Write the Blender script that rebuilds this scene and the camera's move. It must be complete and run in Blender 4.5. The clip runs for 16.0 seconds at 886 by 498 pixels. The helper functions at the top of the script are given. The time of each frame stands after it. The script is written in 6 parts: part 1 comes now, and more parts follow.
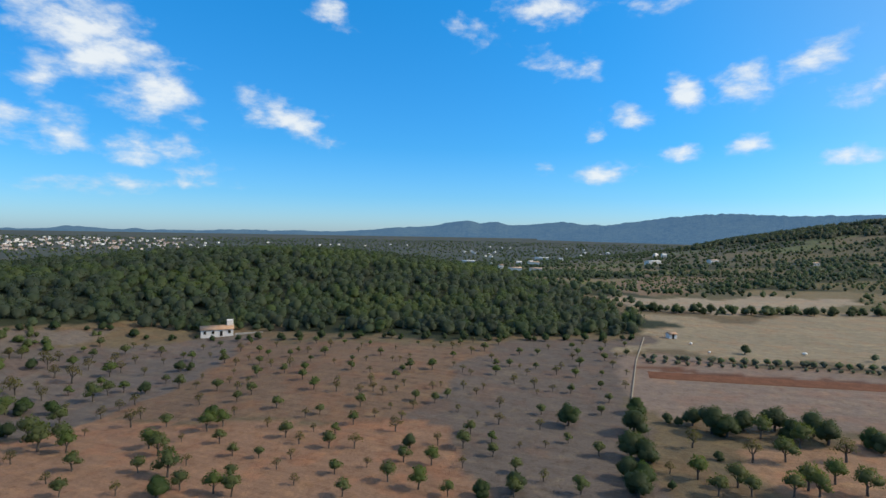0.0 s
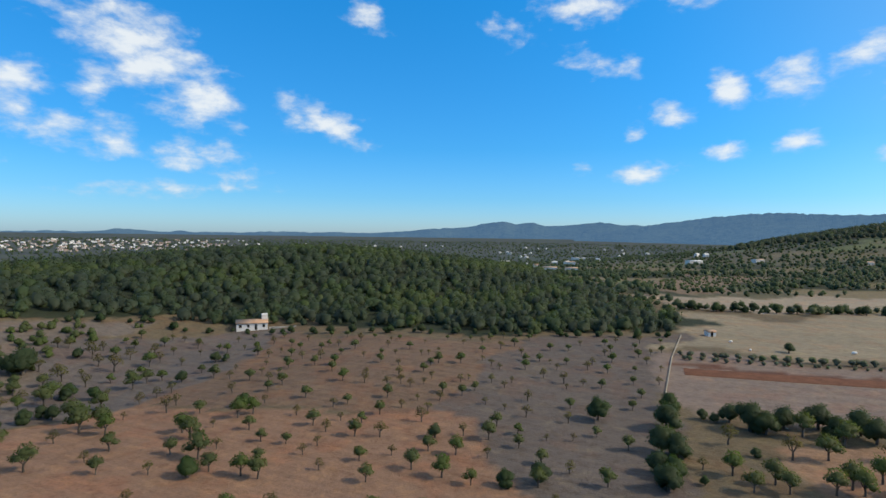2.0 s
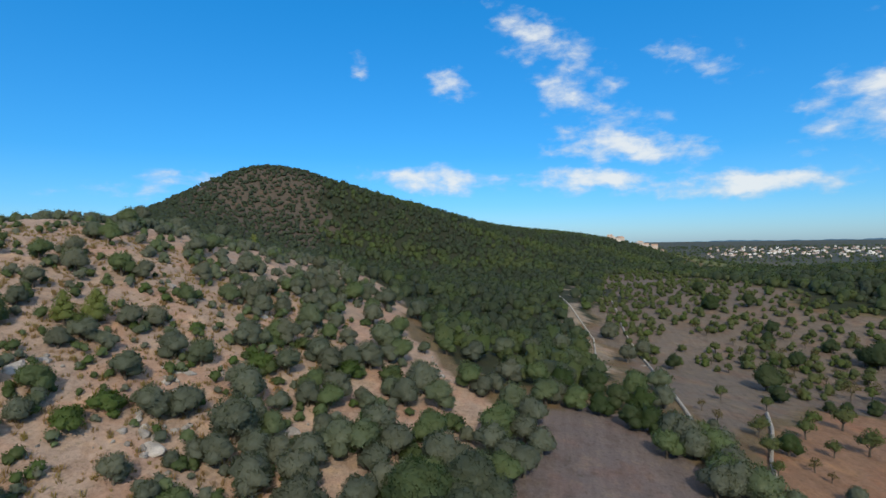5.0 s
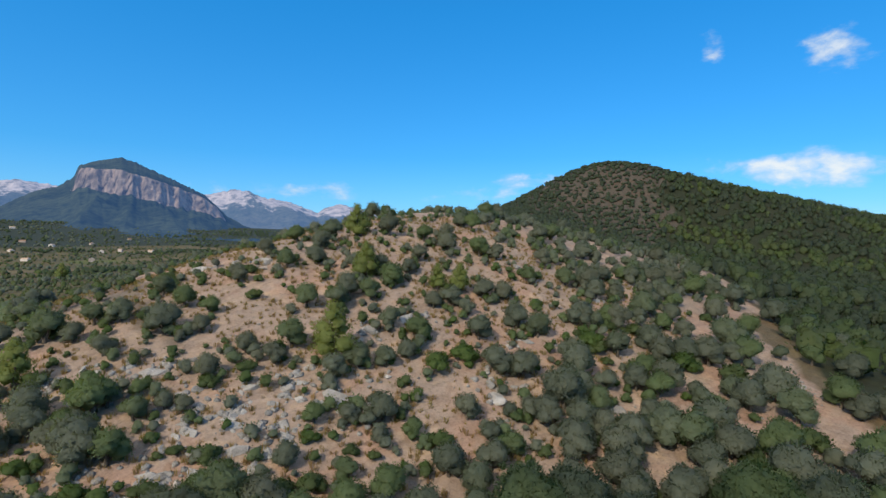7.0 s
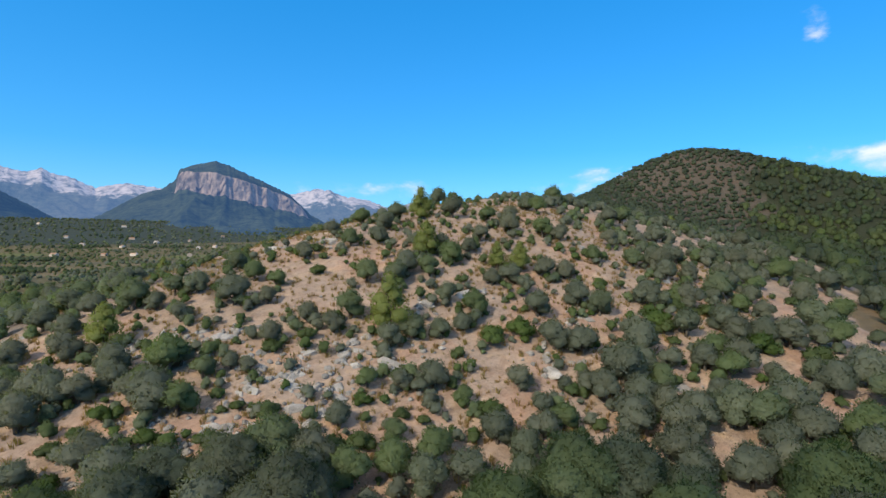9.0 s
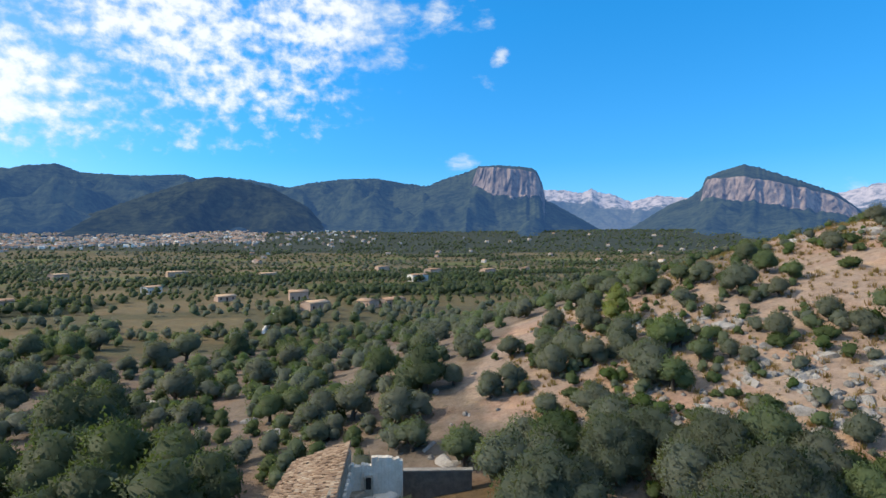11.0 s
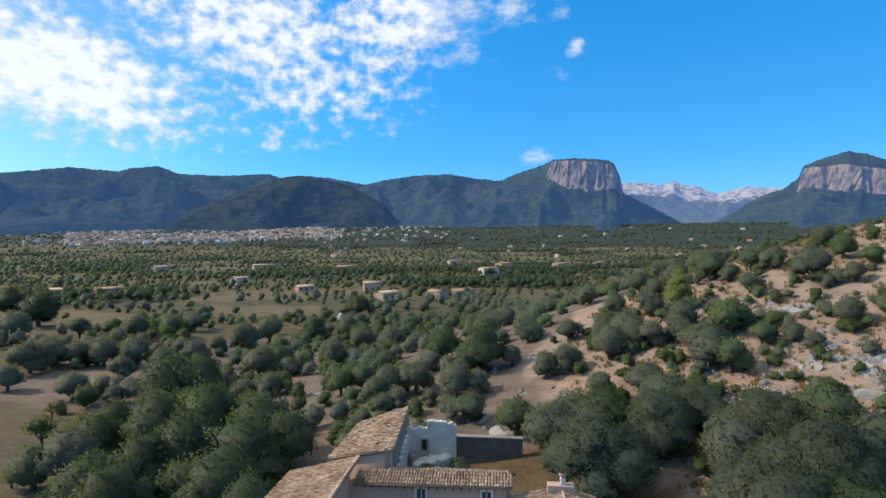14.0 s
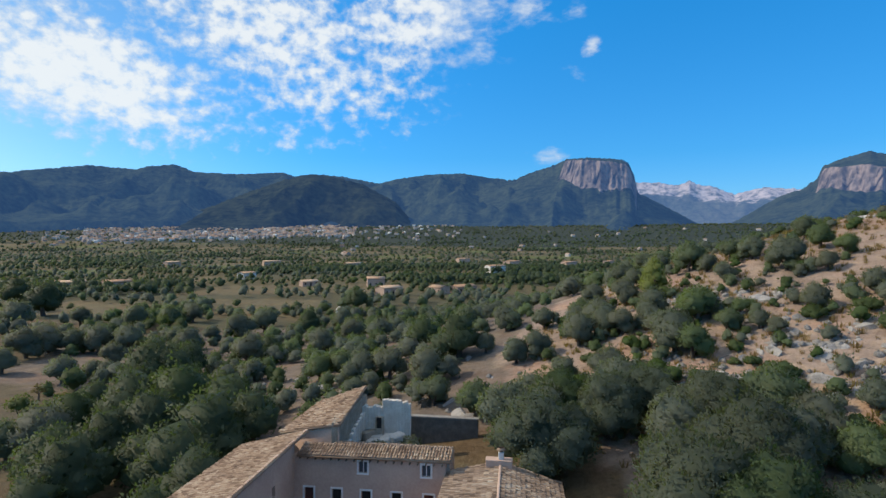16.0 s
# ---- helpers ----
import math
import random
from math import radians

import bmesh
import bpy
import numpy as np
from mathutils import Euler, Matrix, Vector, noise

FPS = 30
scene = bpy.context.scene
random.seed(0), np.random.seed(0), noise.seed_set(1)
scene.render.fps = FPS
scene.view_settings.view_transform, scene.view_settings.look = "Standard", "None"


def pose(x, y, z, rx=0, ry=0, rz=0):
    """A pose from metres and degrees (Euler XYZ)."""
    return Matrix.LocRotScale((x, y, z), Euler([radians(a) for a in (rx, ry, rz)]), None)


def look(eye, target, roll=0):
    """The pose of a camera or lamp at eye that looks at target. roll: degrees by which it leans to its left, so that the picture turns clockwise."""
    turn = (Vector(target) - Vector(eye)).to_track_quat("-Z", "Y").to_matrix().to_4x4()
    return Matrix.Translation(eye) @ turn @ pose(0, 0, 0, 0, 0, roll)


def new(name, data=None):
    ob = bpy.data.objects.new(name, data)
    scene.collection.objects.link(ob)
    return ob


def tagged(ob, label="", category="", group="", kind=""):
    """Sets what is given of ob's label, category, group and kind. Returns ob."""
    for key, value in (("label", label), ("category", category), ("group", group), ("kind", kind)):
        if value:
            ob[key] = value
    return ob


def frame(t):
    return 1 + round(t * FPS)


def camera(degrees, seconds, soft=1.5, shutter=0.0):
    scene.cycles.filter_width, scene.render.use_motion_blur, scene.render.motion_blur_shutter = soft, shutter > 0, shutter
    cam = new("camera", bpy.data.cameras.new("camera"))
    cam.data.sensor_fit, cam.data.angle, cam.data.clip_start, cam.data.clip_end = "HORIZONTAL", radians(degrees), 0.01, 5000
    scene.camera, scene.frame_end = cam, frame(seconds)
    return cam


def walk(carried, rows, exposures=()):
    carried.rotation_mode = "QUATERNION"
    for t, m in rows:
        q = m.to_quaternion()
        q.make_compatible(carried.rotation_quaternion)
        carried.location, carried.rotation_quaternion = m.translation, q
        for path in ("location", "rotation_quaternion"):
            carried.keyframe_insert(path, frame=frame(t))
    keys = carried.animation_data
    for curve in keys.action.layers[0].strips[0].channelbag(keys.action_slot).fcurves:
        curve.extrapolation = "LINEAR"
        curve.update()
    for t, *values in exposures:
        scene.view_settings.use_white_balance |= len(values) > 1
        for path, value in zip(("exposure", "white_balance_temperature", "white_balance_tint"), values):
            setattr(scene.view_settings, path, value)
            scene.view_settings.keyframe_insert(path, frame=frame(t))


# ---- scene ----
cam = camera(79.5, 16.0, soft=1.5)
# seconds, x, y, z, yaw to the left, pitch up, roll
PATH = [
    (0, 0.00, 0.00, 0.00, -0.00, -1.46, 0.97),
    (0.5, 0.58, 0.06, -0.77, 0.09, -1.46, 0.89),
    (1, 1.15, 0.15, -1.44, 0.23, -1.49, 0.80),
    (1.5, 1.68, 0.29, -1.99, 3.15, -1.45, 0.72),
    (2, 2.14, 0.47, -2.37, 3.84, -1.35, 0.76),
    (2.5, 2.56, 0.63, -2.65, 6.98, -1.39, 0.57),
    (3, 2.96, 0.88, -3.06, 16.28, -1.47, 0.35),
    (3.5, 3.32, 1.24, -3.68, 52.01, -1.35, -0.27),
    (4, 3.64, 1.70, -4.51, 63.56, -0.77, -0.61),
    (4.5, 4.00, 2.16, -5.40, 73.71, -0.56, -0.79),
    (4.7, 4.15, 2.33, -5.75, 77.32, -0.53, -0.83),
    (6.8, 5.91, 3.63, -8.22, 114.20, -0.53, 0.30),
    (7, 5.78, 3.85, -8.54, 117.83, -0.48, 0.26),
    (7.5, 5.34, 4.44, -9.40, 127.01, -0.49, 0.08),
    (8, 4.92, 5.04, -10.24, 131.30, -0.70, -0.11),
    (8.5, 4.61, 5.58, -11.00, 116.93, -0.76, 0.23),
    (9, 4.13, 6.17, -11.77, 125.96, -0.83, -0.00),
    (9.5, 3.57, 6.74, -12.55, 132.67, -0.78, -0.08),
    (10, 2.88, 7.29, -13.38, 151.55, -0.29, -0.44),
    (10.2, 2.64, 7.54, -13.69, 160.26, -0.19, -0.23),
    (12.3, 2.01, 10.57, -15.23, 184.46, 0.23, -0.13),
    (12.5, 1.94, 10.77, -15.32, 184.68, 0.23, -0.16),
    (13, 1.73, 11.21, -15.55, 185.39, 0.03, -0.38),
    (13.5, 1.16, 11.56, -15.73, 185.83, -0.18, -0.36),
    (14, 0.23, 11.79, -16.05, 186.41, -0.33, -0.21),
    (14.5, -1.04, 11.90, -16.52, 187.05, -0.34, -0.03),
    (15, -2.55, 11.89, -16.95, 187.37, -0.44, 0.22),
    (15.5, -3.99, 11.82, -17.34, 187.56, -0.31, 0.38),
    (16, -5.22, 11.77, -17.72, 187.85, -0.40, 0.18),
]
walk(cam, [(t, pose(x, y, z, 90 + up, 0, yaw) @ pose(0, 0, 0, 0, 0, roll)) for t, x, y, z, yaw, up, roll in PATH],
     exposures=[(t, e, k, 10) for t, e, k in ((0.0, 0.0, 6900), (2.8, -0.03, 6900), (3.5, -0.14, 6900), (4.5, -0.12, 6900), (7.0, 0.0, 7000), (8.0, 0.12, 7050), (9.0, 0.22, 7100), (10.2, 0.3, 7100), (12.5, 0.1, 7000), (14.5, 0.18, 7000), (16.0, 0.0, 6950))])

# ---- light ----
SUN_EL, SUN_AZ = radians(38), radians(92)      # SUN_AZ: clockwise from +y
sun = new("sun", bpy.data.lights.new("sun", "SUN"))
sun.data.energy, sun.data.angle, sun.data.color = 3.2, radians(0.6), (1.0, 0.89, 0.72)
sun.matrix_world = look((0, 0, 500), (-math.sin(SUN_AZ) * math.cos(SUN_EL), -math.cos(SUN_AZ) * math.cos(SUN_EL), 500 - math.sin(SUN_EL)))

world = bpy.data.worlds.new("sky")
scene.world = world
world.use_nodes = True


class Nodes:
    """Short hand for building a node tree."""

    def __init__(self, tree):
        self.t = tree
        tree.nodes.clear()

    def n(self, kind, ins=None, **props):
        node = self.t.nodes.new(kind)
        for k, v in props.items():
            setattr(node, k, v)
        for k, v in (ins or {}).items():
            if hasattr(v, "is_output"):
                self.t.links.new(v, node.inputs[k])
            else:
                node.inputs[k].default_value = v
        return node

    def math(self, op, a, b=0.0, c=0.0, clamp=False):
        return self.n("ShaderNodeMath", {0: a, 1: b, 2: c}, operation=op, use_clamp=clamp).outputs[0]

    def vec(self, op, a, b=(0, 0, 0)):
        node = self.n("ShaderNodeVectorMath", {0: a, 1: b}, operation=op)
        return node.outputs[1] if op in ("LENGTH", "DOT_PRODUCT", "DISTANCE") else node.outputs[0]

    def noise(self, vec, scale, detail=3, rough=0.55, out=0):
        return self.n("ShaderNodeTexNoise", {"Vector": vec, "Scale": scale, "Detail": detail, "Roughness": rough}).outputs[out]

    def ramp(self, fac, stops):
        node = self.n("ShaderNodeValToRGB", {0: fac})
        el = node.color_ramp.elements
        while len(el) < len(stops):
            el.new(0.5)
        for e, (p, c) in zip(el, stops):
            e.position, e.color = p, (c[0], c[1], c[2], 1) if len(c) == 3 else c
        return node.outputs[0]

    def mix(self, fac, a, b, kind="MIX"):
        node = self.n("ShaderNodeMix", {0: fac, 6: a, 7: b}, data_type="RGBA", blend_type=kind)
        return node.outputs[2]

    def span(self, v, a, b, c=0.0, d=1.0, kind="SMOOTHSTEP"):
        return self.n("ShaderNodeMapRange", {0: v, 1: a, 2: b, 3: c, 4: d}, interpolation_type=kind).outputs[0]


def col(r, g, b):
    return (r, g, b, 1)


# clouds: azimuth (to the left from +y, degrees), elevation, half width, half height, slope of the long axis, thickness
CLOUDS_NORTH = [(33.5, 16.8, 10.5, 4.6, -.62, 1.1), (29, 13, 6, 3.8, -.6, 1.1), (40, 22, 9, 5, -.6, 1), (36.9, 13.5, 2.6, 3.2, -.8, .85), (38.6, 9.0, 4.4, 2.6, -.3, .9), (16.3, 11.7, 6.2, 2.4, -.3, 1),
                (27.7, 7.4, 7, 2.4, -.2, .85), (12.2, 22.2, 3.6, 2.2, -.5, .9), (-10.6, 22.6, 7, 2.6, 0, .85), (-2.3, 21.1, 3.4, 2, -.4, .8), (-12, 17.5, 5, 2.2, -.3, .75), (-22, 22.5, 5, 1.6, 0, .7)]
CLOUDS_EAST = [(-24.1, 13.8, 2.2, 2.4, .2, 1), (-28.9, 14.5, 3.4, 2.5, .4, 1), (-35.1, 15.8, 4.4, 2, .4, .9), (-38.5, 12.9, 4, 1.8, .3, .9), (-19, 12, 3, 1.4, -.3, .85),
               (-15.7, 10.7, 1.3, 1.6, 0, .85), (-17, 6.6, 5, 1.4, .1, .9), (-10.7, 7.3, 1.5, 1.2, 0, .8), (-24, 8.5, 3, 1.4, .1, .8), (-29, 8.9, 3, 1.4, .2, .8), (-37, 7.5, 3, 1.2, 0, .75)]
CLOUDS_WEST = [(72, 20.5, 9, 3.2, -.5, .85), (81.6, 16.8, 3.2, 2.6, -.3, .85), (68.4, 15.7, 7, 4.2, -.6, .8), (64, 10.0, 9, 3, -.12, 1.05), (83.5, 6.9, 9, 1.9, -.08, 1.1), (66, 6.6, 9, 1.5, 0, 1.1),
               (53, 5.3, 12, 1.6, 0, 1.15), (68, 6, 8, 1.2, 0, .9), (57.4, 17.3, 6, 2, -.35, .8), (44.3, 11.3, 6, 4, .5, .95), (36.8, 8.7, 5, 2.4, -.2, .9), (32, 4.5, 12, 1.2, 0, .75), (105, 6.5, 8, 1.6, 0, .8)]
CLOUDS_SOUTH = [(91.2, 18.2, 1.4, 2.2, 0, .7), (134, 5.6, 10, 1, 0, .7), (114.8, 5.3, 9, 1.1, 0, .7), (222, 15, 15, 6.5, -.2, 1.3), (206, 21, 15, 6, 0, 1.15),
                (191, 22.5, 12, 6, .2, 1.1), (200, 16.5, 15, 6, 0, .9), (172.5, 20, 1.4, 1.3, 0, .9), (174, 17.4, 1.8, 1.1, 0, .8), (176.4, 9.3, 3, 1.1, 0, .8), (180, 24, 8, 3, 0, .7), (206, 11, 12, 2.4, 0, .55)]


def build_sky():
    k = Nodes(world.node_tree)
    sky = k.n("ShaderNodeTexSky", sky_type="NISHITA", sun_disc=False, sun_elevation=SUN_EL, sun_rotation=SUN_AZ, altitude=150, air_density=1.0, dust_density=0.6, ozone_density=3.0)
    way = k.n("ShaderNodeTexCoord").outputs["Generated"]
    sep = k.n("ShaderNodeSeparateXYZ", {0: way})
    clear = k.ramp(sep.outputs[2], [(0.0, (0.92, 1.30, 1.95)), (0.07, (0.52, 1.19, 1.86)), (0.16, (0.28, 1.18, 1.88)), (0.40, (0.12, 1.42, 2.25)), (1.0, (0.12, 1.42, 2.3))])
    sunward = k.vec("DOT_PRODUCT", way, (math.sin(SUN_AZ) * math.cos(SUN_EL), math.cos(SUN_AZ) * math.cos(SUN_EL), math.sin(SUN_EL)))
    clear = k.mix(k.span(sunward, 0.35, 1.0, 0.0, 0.9), clear, col(1.2, 1.3, 1.25))
    # deeper blue away from the sun
    clear = k.mix(k.span(sunward, 0.0, -0.75, 0.0, 1.0), clear, k.mix(1.0, clear, col(0.76, 0.82, 0.84), "MULTIPLY"))
    blue = k.mix(1.0, sky.outputs[0], clear, "MULTIPLY")
    x, y, z = sep.outputs
    # azimuth with its seam towards the sun, at -90
    az = k.math("MULTIPLY_ADD", k.math("ARCTAN2", k.math("MULTIPLY", y, -1.0), k.math("MULTIPLY", x, -1.0)), 180 / math.pi, 90.0)
    el = k.math("MULTIPLY", k.math("ARCSINE", z), 180 / math.pi)
    here = k.n("ShaderNodeCombineXYZ", {0: az, 1: el, 2: 0.0}).outputs[0]
    flat = k.vec("MULTIPLY", here, (0.55, 1.0, 0))
    warp = k.vec("MULTIPLY", k.vec("SUBTRACT", k.noise(flat, 0.35, 4, 0.6, out=1), (0.5, 0.5, 0.5)), (3.2, 2.0, 0))
    moved = k.vec("ADD", here, warp)
    total = None
    for a, e, w, h, slope, thick in CLOUDS_NORTH + CLOUDS_EAST + CLOUDS_WEST + CLOUDS_SOUTH:
        local = k.n("ShaderNodeMapping", {"Vector": moved, "Location": (a, e, 0), "Rotation": (0, 0, -math.atan(slope)), "Scale": (w, h, 1)}, vector_type="TEXTURE").outputs[0]
        near = k.math("MULTIPLY", k.span(k.vec("LENGTH", local), 1.45, 0.05), thick)
        total = near if total is None else k.math("MAXIMUM", total, near)
    # unseen cloud sheet above the view, added to fill the shadows with light
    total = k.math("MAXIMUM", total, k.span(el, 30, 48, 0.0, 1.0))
    fine = k.noise(k.vec("ADD", flat, k.vec("MULTIPLY", warp, (0.35, 0.35, 0))), 0.5, 7, 0.56)
    cells = k.noise(k.vec("ADD", k.vec("MULTIPLY", here, (0.8, 1.0, 0)), k.vec("MULTIPLY", warp, (0.25, 0.25, 0))), 0.72, 5, 0.55)
    grain = k.n("ShaderNodeMix", {0: k.span(az, 182, 192), 2: fine, 3: cells}, data_type="FLOAT").outputs[0]
    dense = k.math("MULTIPLY_ADD", grain, 2.7, k.math("MULTIPLY", total, 1.1))
    cover = k.span(dense, 1.72, 2.8)
    cover = k.math("MULTIPLY", cover, k.span(total, 0.02, 0.35), clamp=True)
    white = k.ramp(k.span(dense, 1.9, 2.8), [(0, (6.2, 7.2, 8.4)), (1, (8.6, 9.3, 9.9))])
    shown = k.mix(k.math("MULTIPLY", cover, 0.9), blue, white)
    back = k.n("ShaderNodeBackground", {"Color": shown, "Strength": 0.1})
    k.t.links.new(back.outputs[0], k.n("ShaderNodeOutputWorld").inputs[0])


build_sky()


# ---- materials ----
def material(name):
    m = bpy.data.materials.new(name)
    m.use_nodes = True
    return m, Nodes(m.node_tree)


def finish(k, colour, rough=0.9, bump=None, strength=0.5, dist=0.1, metal=0.0, extra=None):
    ins = {"Base Color": colour, "Roughness": rough, "Metallic": metal, "Specular IOR Level": 0.25}
    if bump is not None:
        ins["Normal"] = k.n("ShaderNodeBump", {"Height": bump, "Strength": strength, "Distance": dist}).outputs[0]
    ins.update(extra or {})
    b = k.n("ShaderNodeBsdfPrincipled", ins)
    k.t.links.new(b.outputs[0], k.n("ShaderNodeOutputMaterial").inputs[0])


def place_of(k):
    return k.n("ShaderNodeNewGeometry").outputs["Position"]


def make_ground():
    m, k = material("soil_and_dry_grass")
    p = place_of(k)
    tint = k.n("ShaderNodeVertexColor", layer_name="soil").outputs[0]
    big, mid, fine = k.noise(p, 0.035, 4), k.noise(p, 0.35, 5, 0.6), k.noise(p, 2.6, 5, 0.7)
    c = k.mix(k.span(big, 0.3, 0.7, 0.0, 0.45), tint, k.mix(1.0, tint, col(0.74, 0.78, 0.82), "MULTIPLY"))
    c = k.mix(k.span(mid, 0.42, 0.72, 0.0, 0.5), c, k.mix(1.0, c, col(1.3, 1.22, 1.1), "MULTIPLY"))
    c = k.mix(k.span(fine, 0.35, 0.7, 0.0, 0.55), c, k.mix(1.0, c, col(0.62, 0.6, 0.56), "MULTIPLY"))
    c = k.mix(k.span(k.noise(p, 0.11, 3, 0.6), 0.48, 0.66, 0.0, 0.7), c, k.mix(1.0, c, col(1.12, 0.92, 0.84), "MULTIPLY"))
    c = k.mix(k.span(k.noise(p, 0.19, 4, 0.65), 0.52, 0.68, 0.0, 0.7), c, k.mix(1.0, c, col(1.28, 1.26, 1.12), "MULTIPLY"))
    drag = k.noise(k.vec("MULTIPLY", k.n("ShaderNodeVectorRotate", {"Vector": p, "Angle": 0.35}, rotation_type="Z_AXIS").outputs[0], (0.05, 1.0, 1.0)), 0.8, 3, 0.6)
    c = k.mix(k.span(drag, 0.42, 0.6, 0.0, 0.5), c, k.mix(1.0, c, col(0.78, 0.77, 0.76), "MULTIPLY"))
    straw = k.noise(p, 0.42, 6, 0.7)
    c = k.mix(k.span(straw, 0.5, 0.62, 0.0, 0.55), c, k.mix(1.0, c, col(0.72, 0.66, 0.6), "MULTIPLY"))
    c = k.mix(k.span(straw, 0.44, 0.34, 0.0, 0.6), c, k.mix(1.0, c, col(1.22, 1.18, 1.02), "MULTIPLY"))
    dots = k.noise(p, 1.6, 4, 0.65)
    c = k.mix(k.span(dots, 0.56, 0.68, 0.0, 0.6), c, k.mix(1.0, c, col(0.55, 0.6, 0.5), "MULTIPLY"))
    c = k.mix(k.span(dots, 0.36, 0.26, 0.0, 0.45), c, k.mix(1.0, c, col(1.35, 1.4, 1.45), "MULTIPLY"))
    finish(k, c, 0.95, k.math("ADD", fine, k.math("MULTIPLY", mid, 2.0)), 0.7, 0.25)
    return m


def make_leaf(name, dark, light, gloss=0.6, scale=0.12, vary=0.6):
    m, k = material(name)
    g = k.n("ShaderNodeNewGeometry")
    p = g.outputs["Position"]
    # one tone for each plant, whether it stands alone or in a joined wood
    own = k.math("FRACT", k.math("ADD", k.n("ShaderNodeObjectInfo").outputs["Random"], k.n("ShaderNodeAttribute", attribute_name="plant").outputs["Fac"]))
    n = k.noise(p, scale, 2)
    sprigs = k.noise(p, 2.3, 3, 0.6)
    f = k.math("ADD", k.math("MULTIPLY", g.outputs["Random Per Island"], 0.12), k.math("ADD", k.math("MULTIPLY", own, 0.34), k.math("ADD", k.span(n, 0.3, 0.7, 0.0, 0.25), k.span(sprigs, 0.3, 0.7, 0.0, 0.2))), clamp=True)
    c = k.mix(f, col(*dark), col(*light))
    # some plants are greener, some greyer, than their neighbours
    hue = k.math("FRACT", k.math("MULTIPLY", own, 7.31))
    c = k.mix(k.span(hue, 0.55, 0.95, 0.0, vary), c, k.mix(1.0, c, col(0.88, 1.08, 0.55), "MULTIPLY"))
    c = k.mix(k.span(hue, 0.42, 0.05, 0.0, vary), c, k.mix(1.0, c, col(1.08, 1.0, 0.98), "MULTIPLY"))
    d = k.n("ShaderNodeBsdfPrincipled", {"Base Color": c, "Roughness": gloss, "Specular IOR Level": 0.3})
    tr = k.n("ShaderNodeBsdfTranslucent", {"Color": k.mix(1.0, c, col(1.2, 1.25, 0.6), "MULTIPLY")})
    mixed = k.n("ShaderNodeMixShader", {0: 0.5, 1: d.outputs[0], 2: tr.outputs[0]})
    k.t.links.new(mixed.outputs[0], k.n("ShaderNodeOutputMaterial").inputs[0])
    return m


def make_plain(name, a, b, scale=1.0, rough=0.85, bump=0.4, dist=0.03, spread=0.5):
    """Two tones mixed by coarse and fine noise, with relief."""
    m, k = material(name)
    p = place_of(k)
    rnd = k.n("ShaderNodeObjectInfo").outputs["Random"]
    n1, n2 = k.noise(p, 0.6 * scale, 4, 0.6), k.noise(p, 7 * scale, 5, 0.65)
    f = k.math("ADD", k.span(n1, 0.3, 0.7, 0, 0.5), k.math("ADD", k.span(n2, 0.3, 0.7, 0, 0.4), k.math("MULTIPLY", k.math("SUBTRACT", rnd, 0.5), spread)), clamp=True)
    finish(k, k.mix(f, col(*a), col(*b)), rough, n2, bump, dist)
    return m


M_GROUND = make_ground()
M_ALMOND = make_leaf("almond_leaves", (0.07, 0.098, 0.038), (0.155, 0.182, 0.072))
M_ALMOND_DRY = make_leaf("dry_almond_leaves", (0.085, 0.075, 0.033), (0.165, 0.14, 0.057))
M_CAROB = make_leaf("dark_carob_leaves", (0.036, 0.062, 0.028), (0.085, 0.118, 0.05))
M_OLIVE = make_leaf("grey_green_olive_leaves", (0.095, 0.118, 0.09), (0.20, 0.23, 0.178), vary=0.8)
M_OLIVE_DARK = make_leaf("dark_olive_leaves", (0.066, 0.09, 0.064), (0.132, 0.162, 0.115), vary=0.7)
M_LENTISK = make_leaf("green_shrub_leaves", (0.058, 0.092, 0.036), (0.125, 0.17, 0.066))
M_PINE = make_leaf("pine_needles", (0.048, 0.075, 0.042), (0.105, 0.14, 0.07), vary=0.4)
M_PINE_LIGHT = make_leaf("bright_pine_needles", (0.125, 0.165, 0.05), (0.26, 0.30, 0.10), vary=0.0)
M_PINE_GOLD = make_leaf("yellow_green_pine_needles", (0.063, 0.092, 0.038), (0.13, 0.165, 0.066), vary=0.4)
M_PINE_DARK = make_leaf("dark_pine_needles", (0.042, 0.062, 0.042), (0.09, 0.116, 0.072), vary=0.3)
M_GROVE = make_leaf("grove_leaves", (0.062, 0.09, 0.045), (0.16, 0.185, 0.085), 0.6, 0.03)
M_STRAW = make_leaf("straw", (0.22, 0.15, 0.08), (0.40, 0.29, 0.16), 0.9)
M_BARK = make_plain("bark", (0.06, 0.05, 0.04), (0.15, 0.125, 0.10), 2.0)
M_ROCK = make_plain("limestone", (0.2, 0.19, 0.18), (0.48, 0.45, 0.42), 1.0, 0.9, 0.8, 0.15)
M_DRYWALL = make_plain("dry_stone", (0.22, 0.20, 0.18), (0.42, 0.40, 0.36), 2.0, 0.9, 0.8, 0.08)
M_WHITE = make_plain("whitewashed_render", (0.70, 0.66, 0.60), (0.82, 0.79, 0.74), 1.0)
M_PINKWALL = make_plain("weathered_pink_render", (0.44, 0.30, 0.235), (0.58, 0.42, 0.33), 0.8, 0.9, 0.3, 0.02)
M_TILE = make_plain("terracotta_tile", (0.36, 0.21, 0.13), (0.58, 0.42, 0.29), 1.2, 0.85, 0.5, 0.03, 0.8)


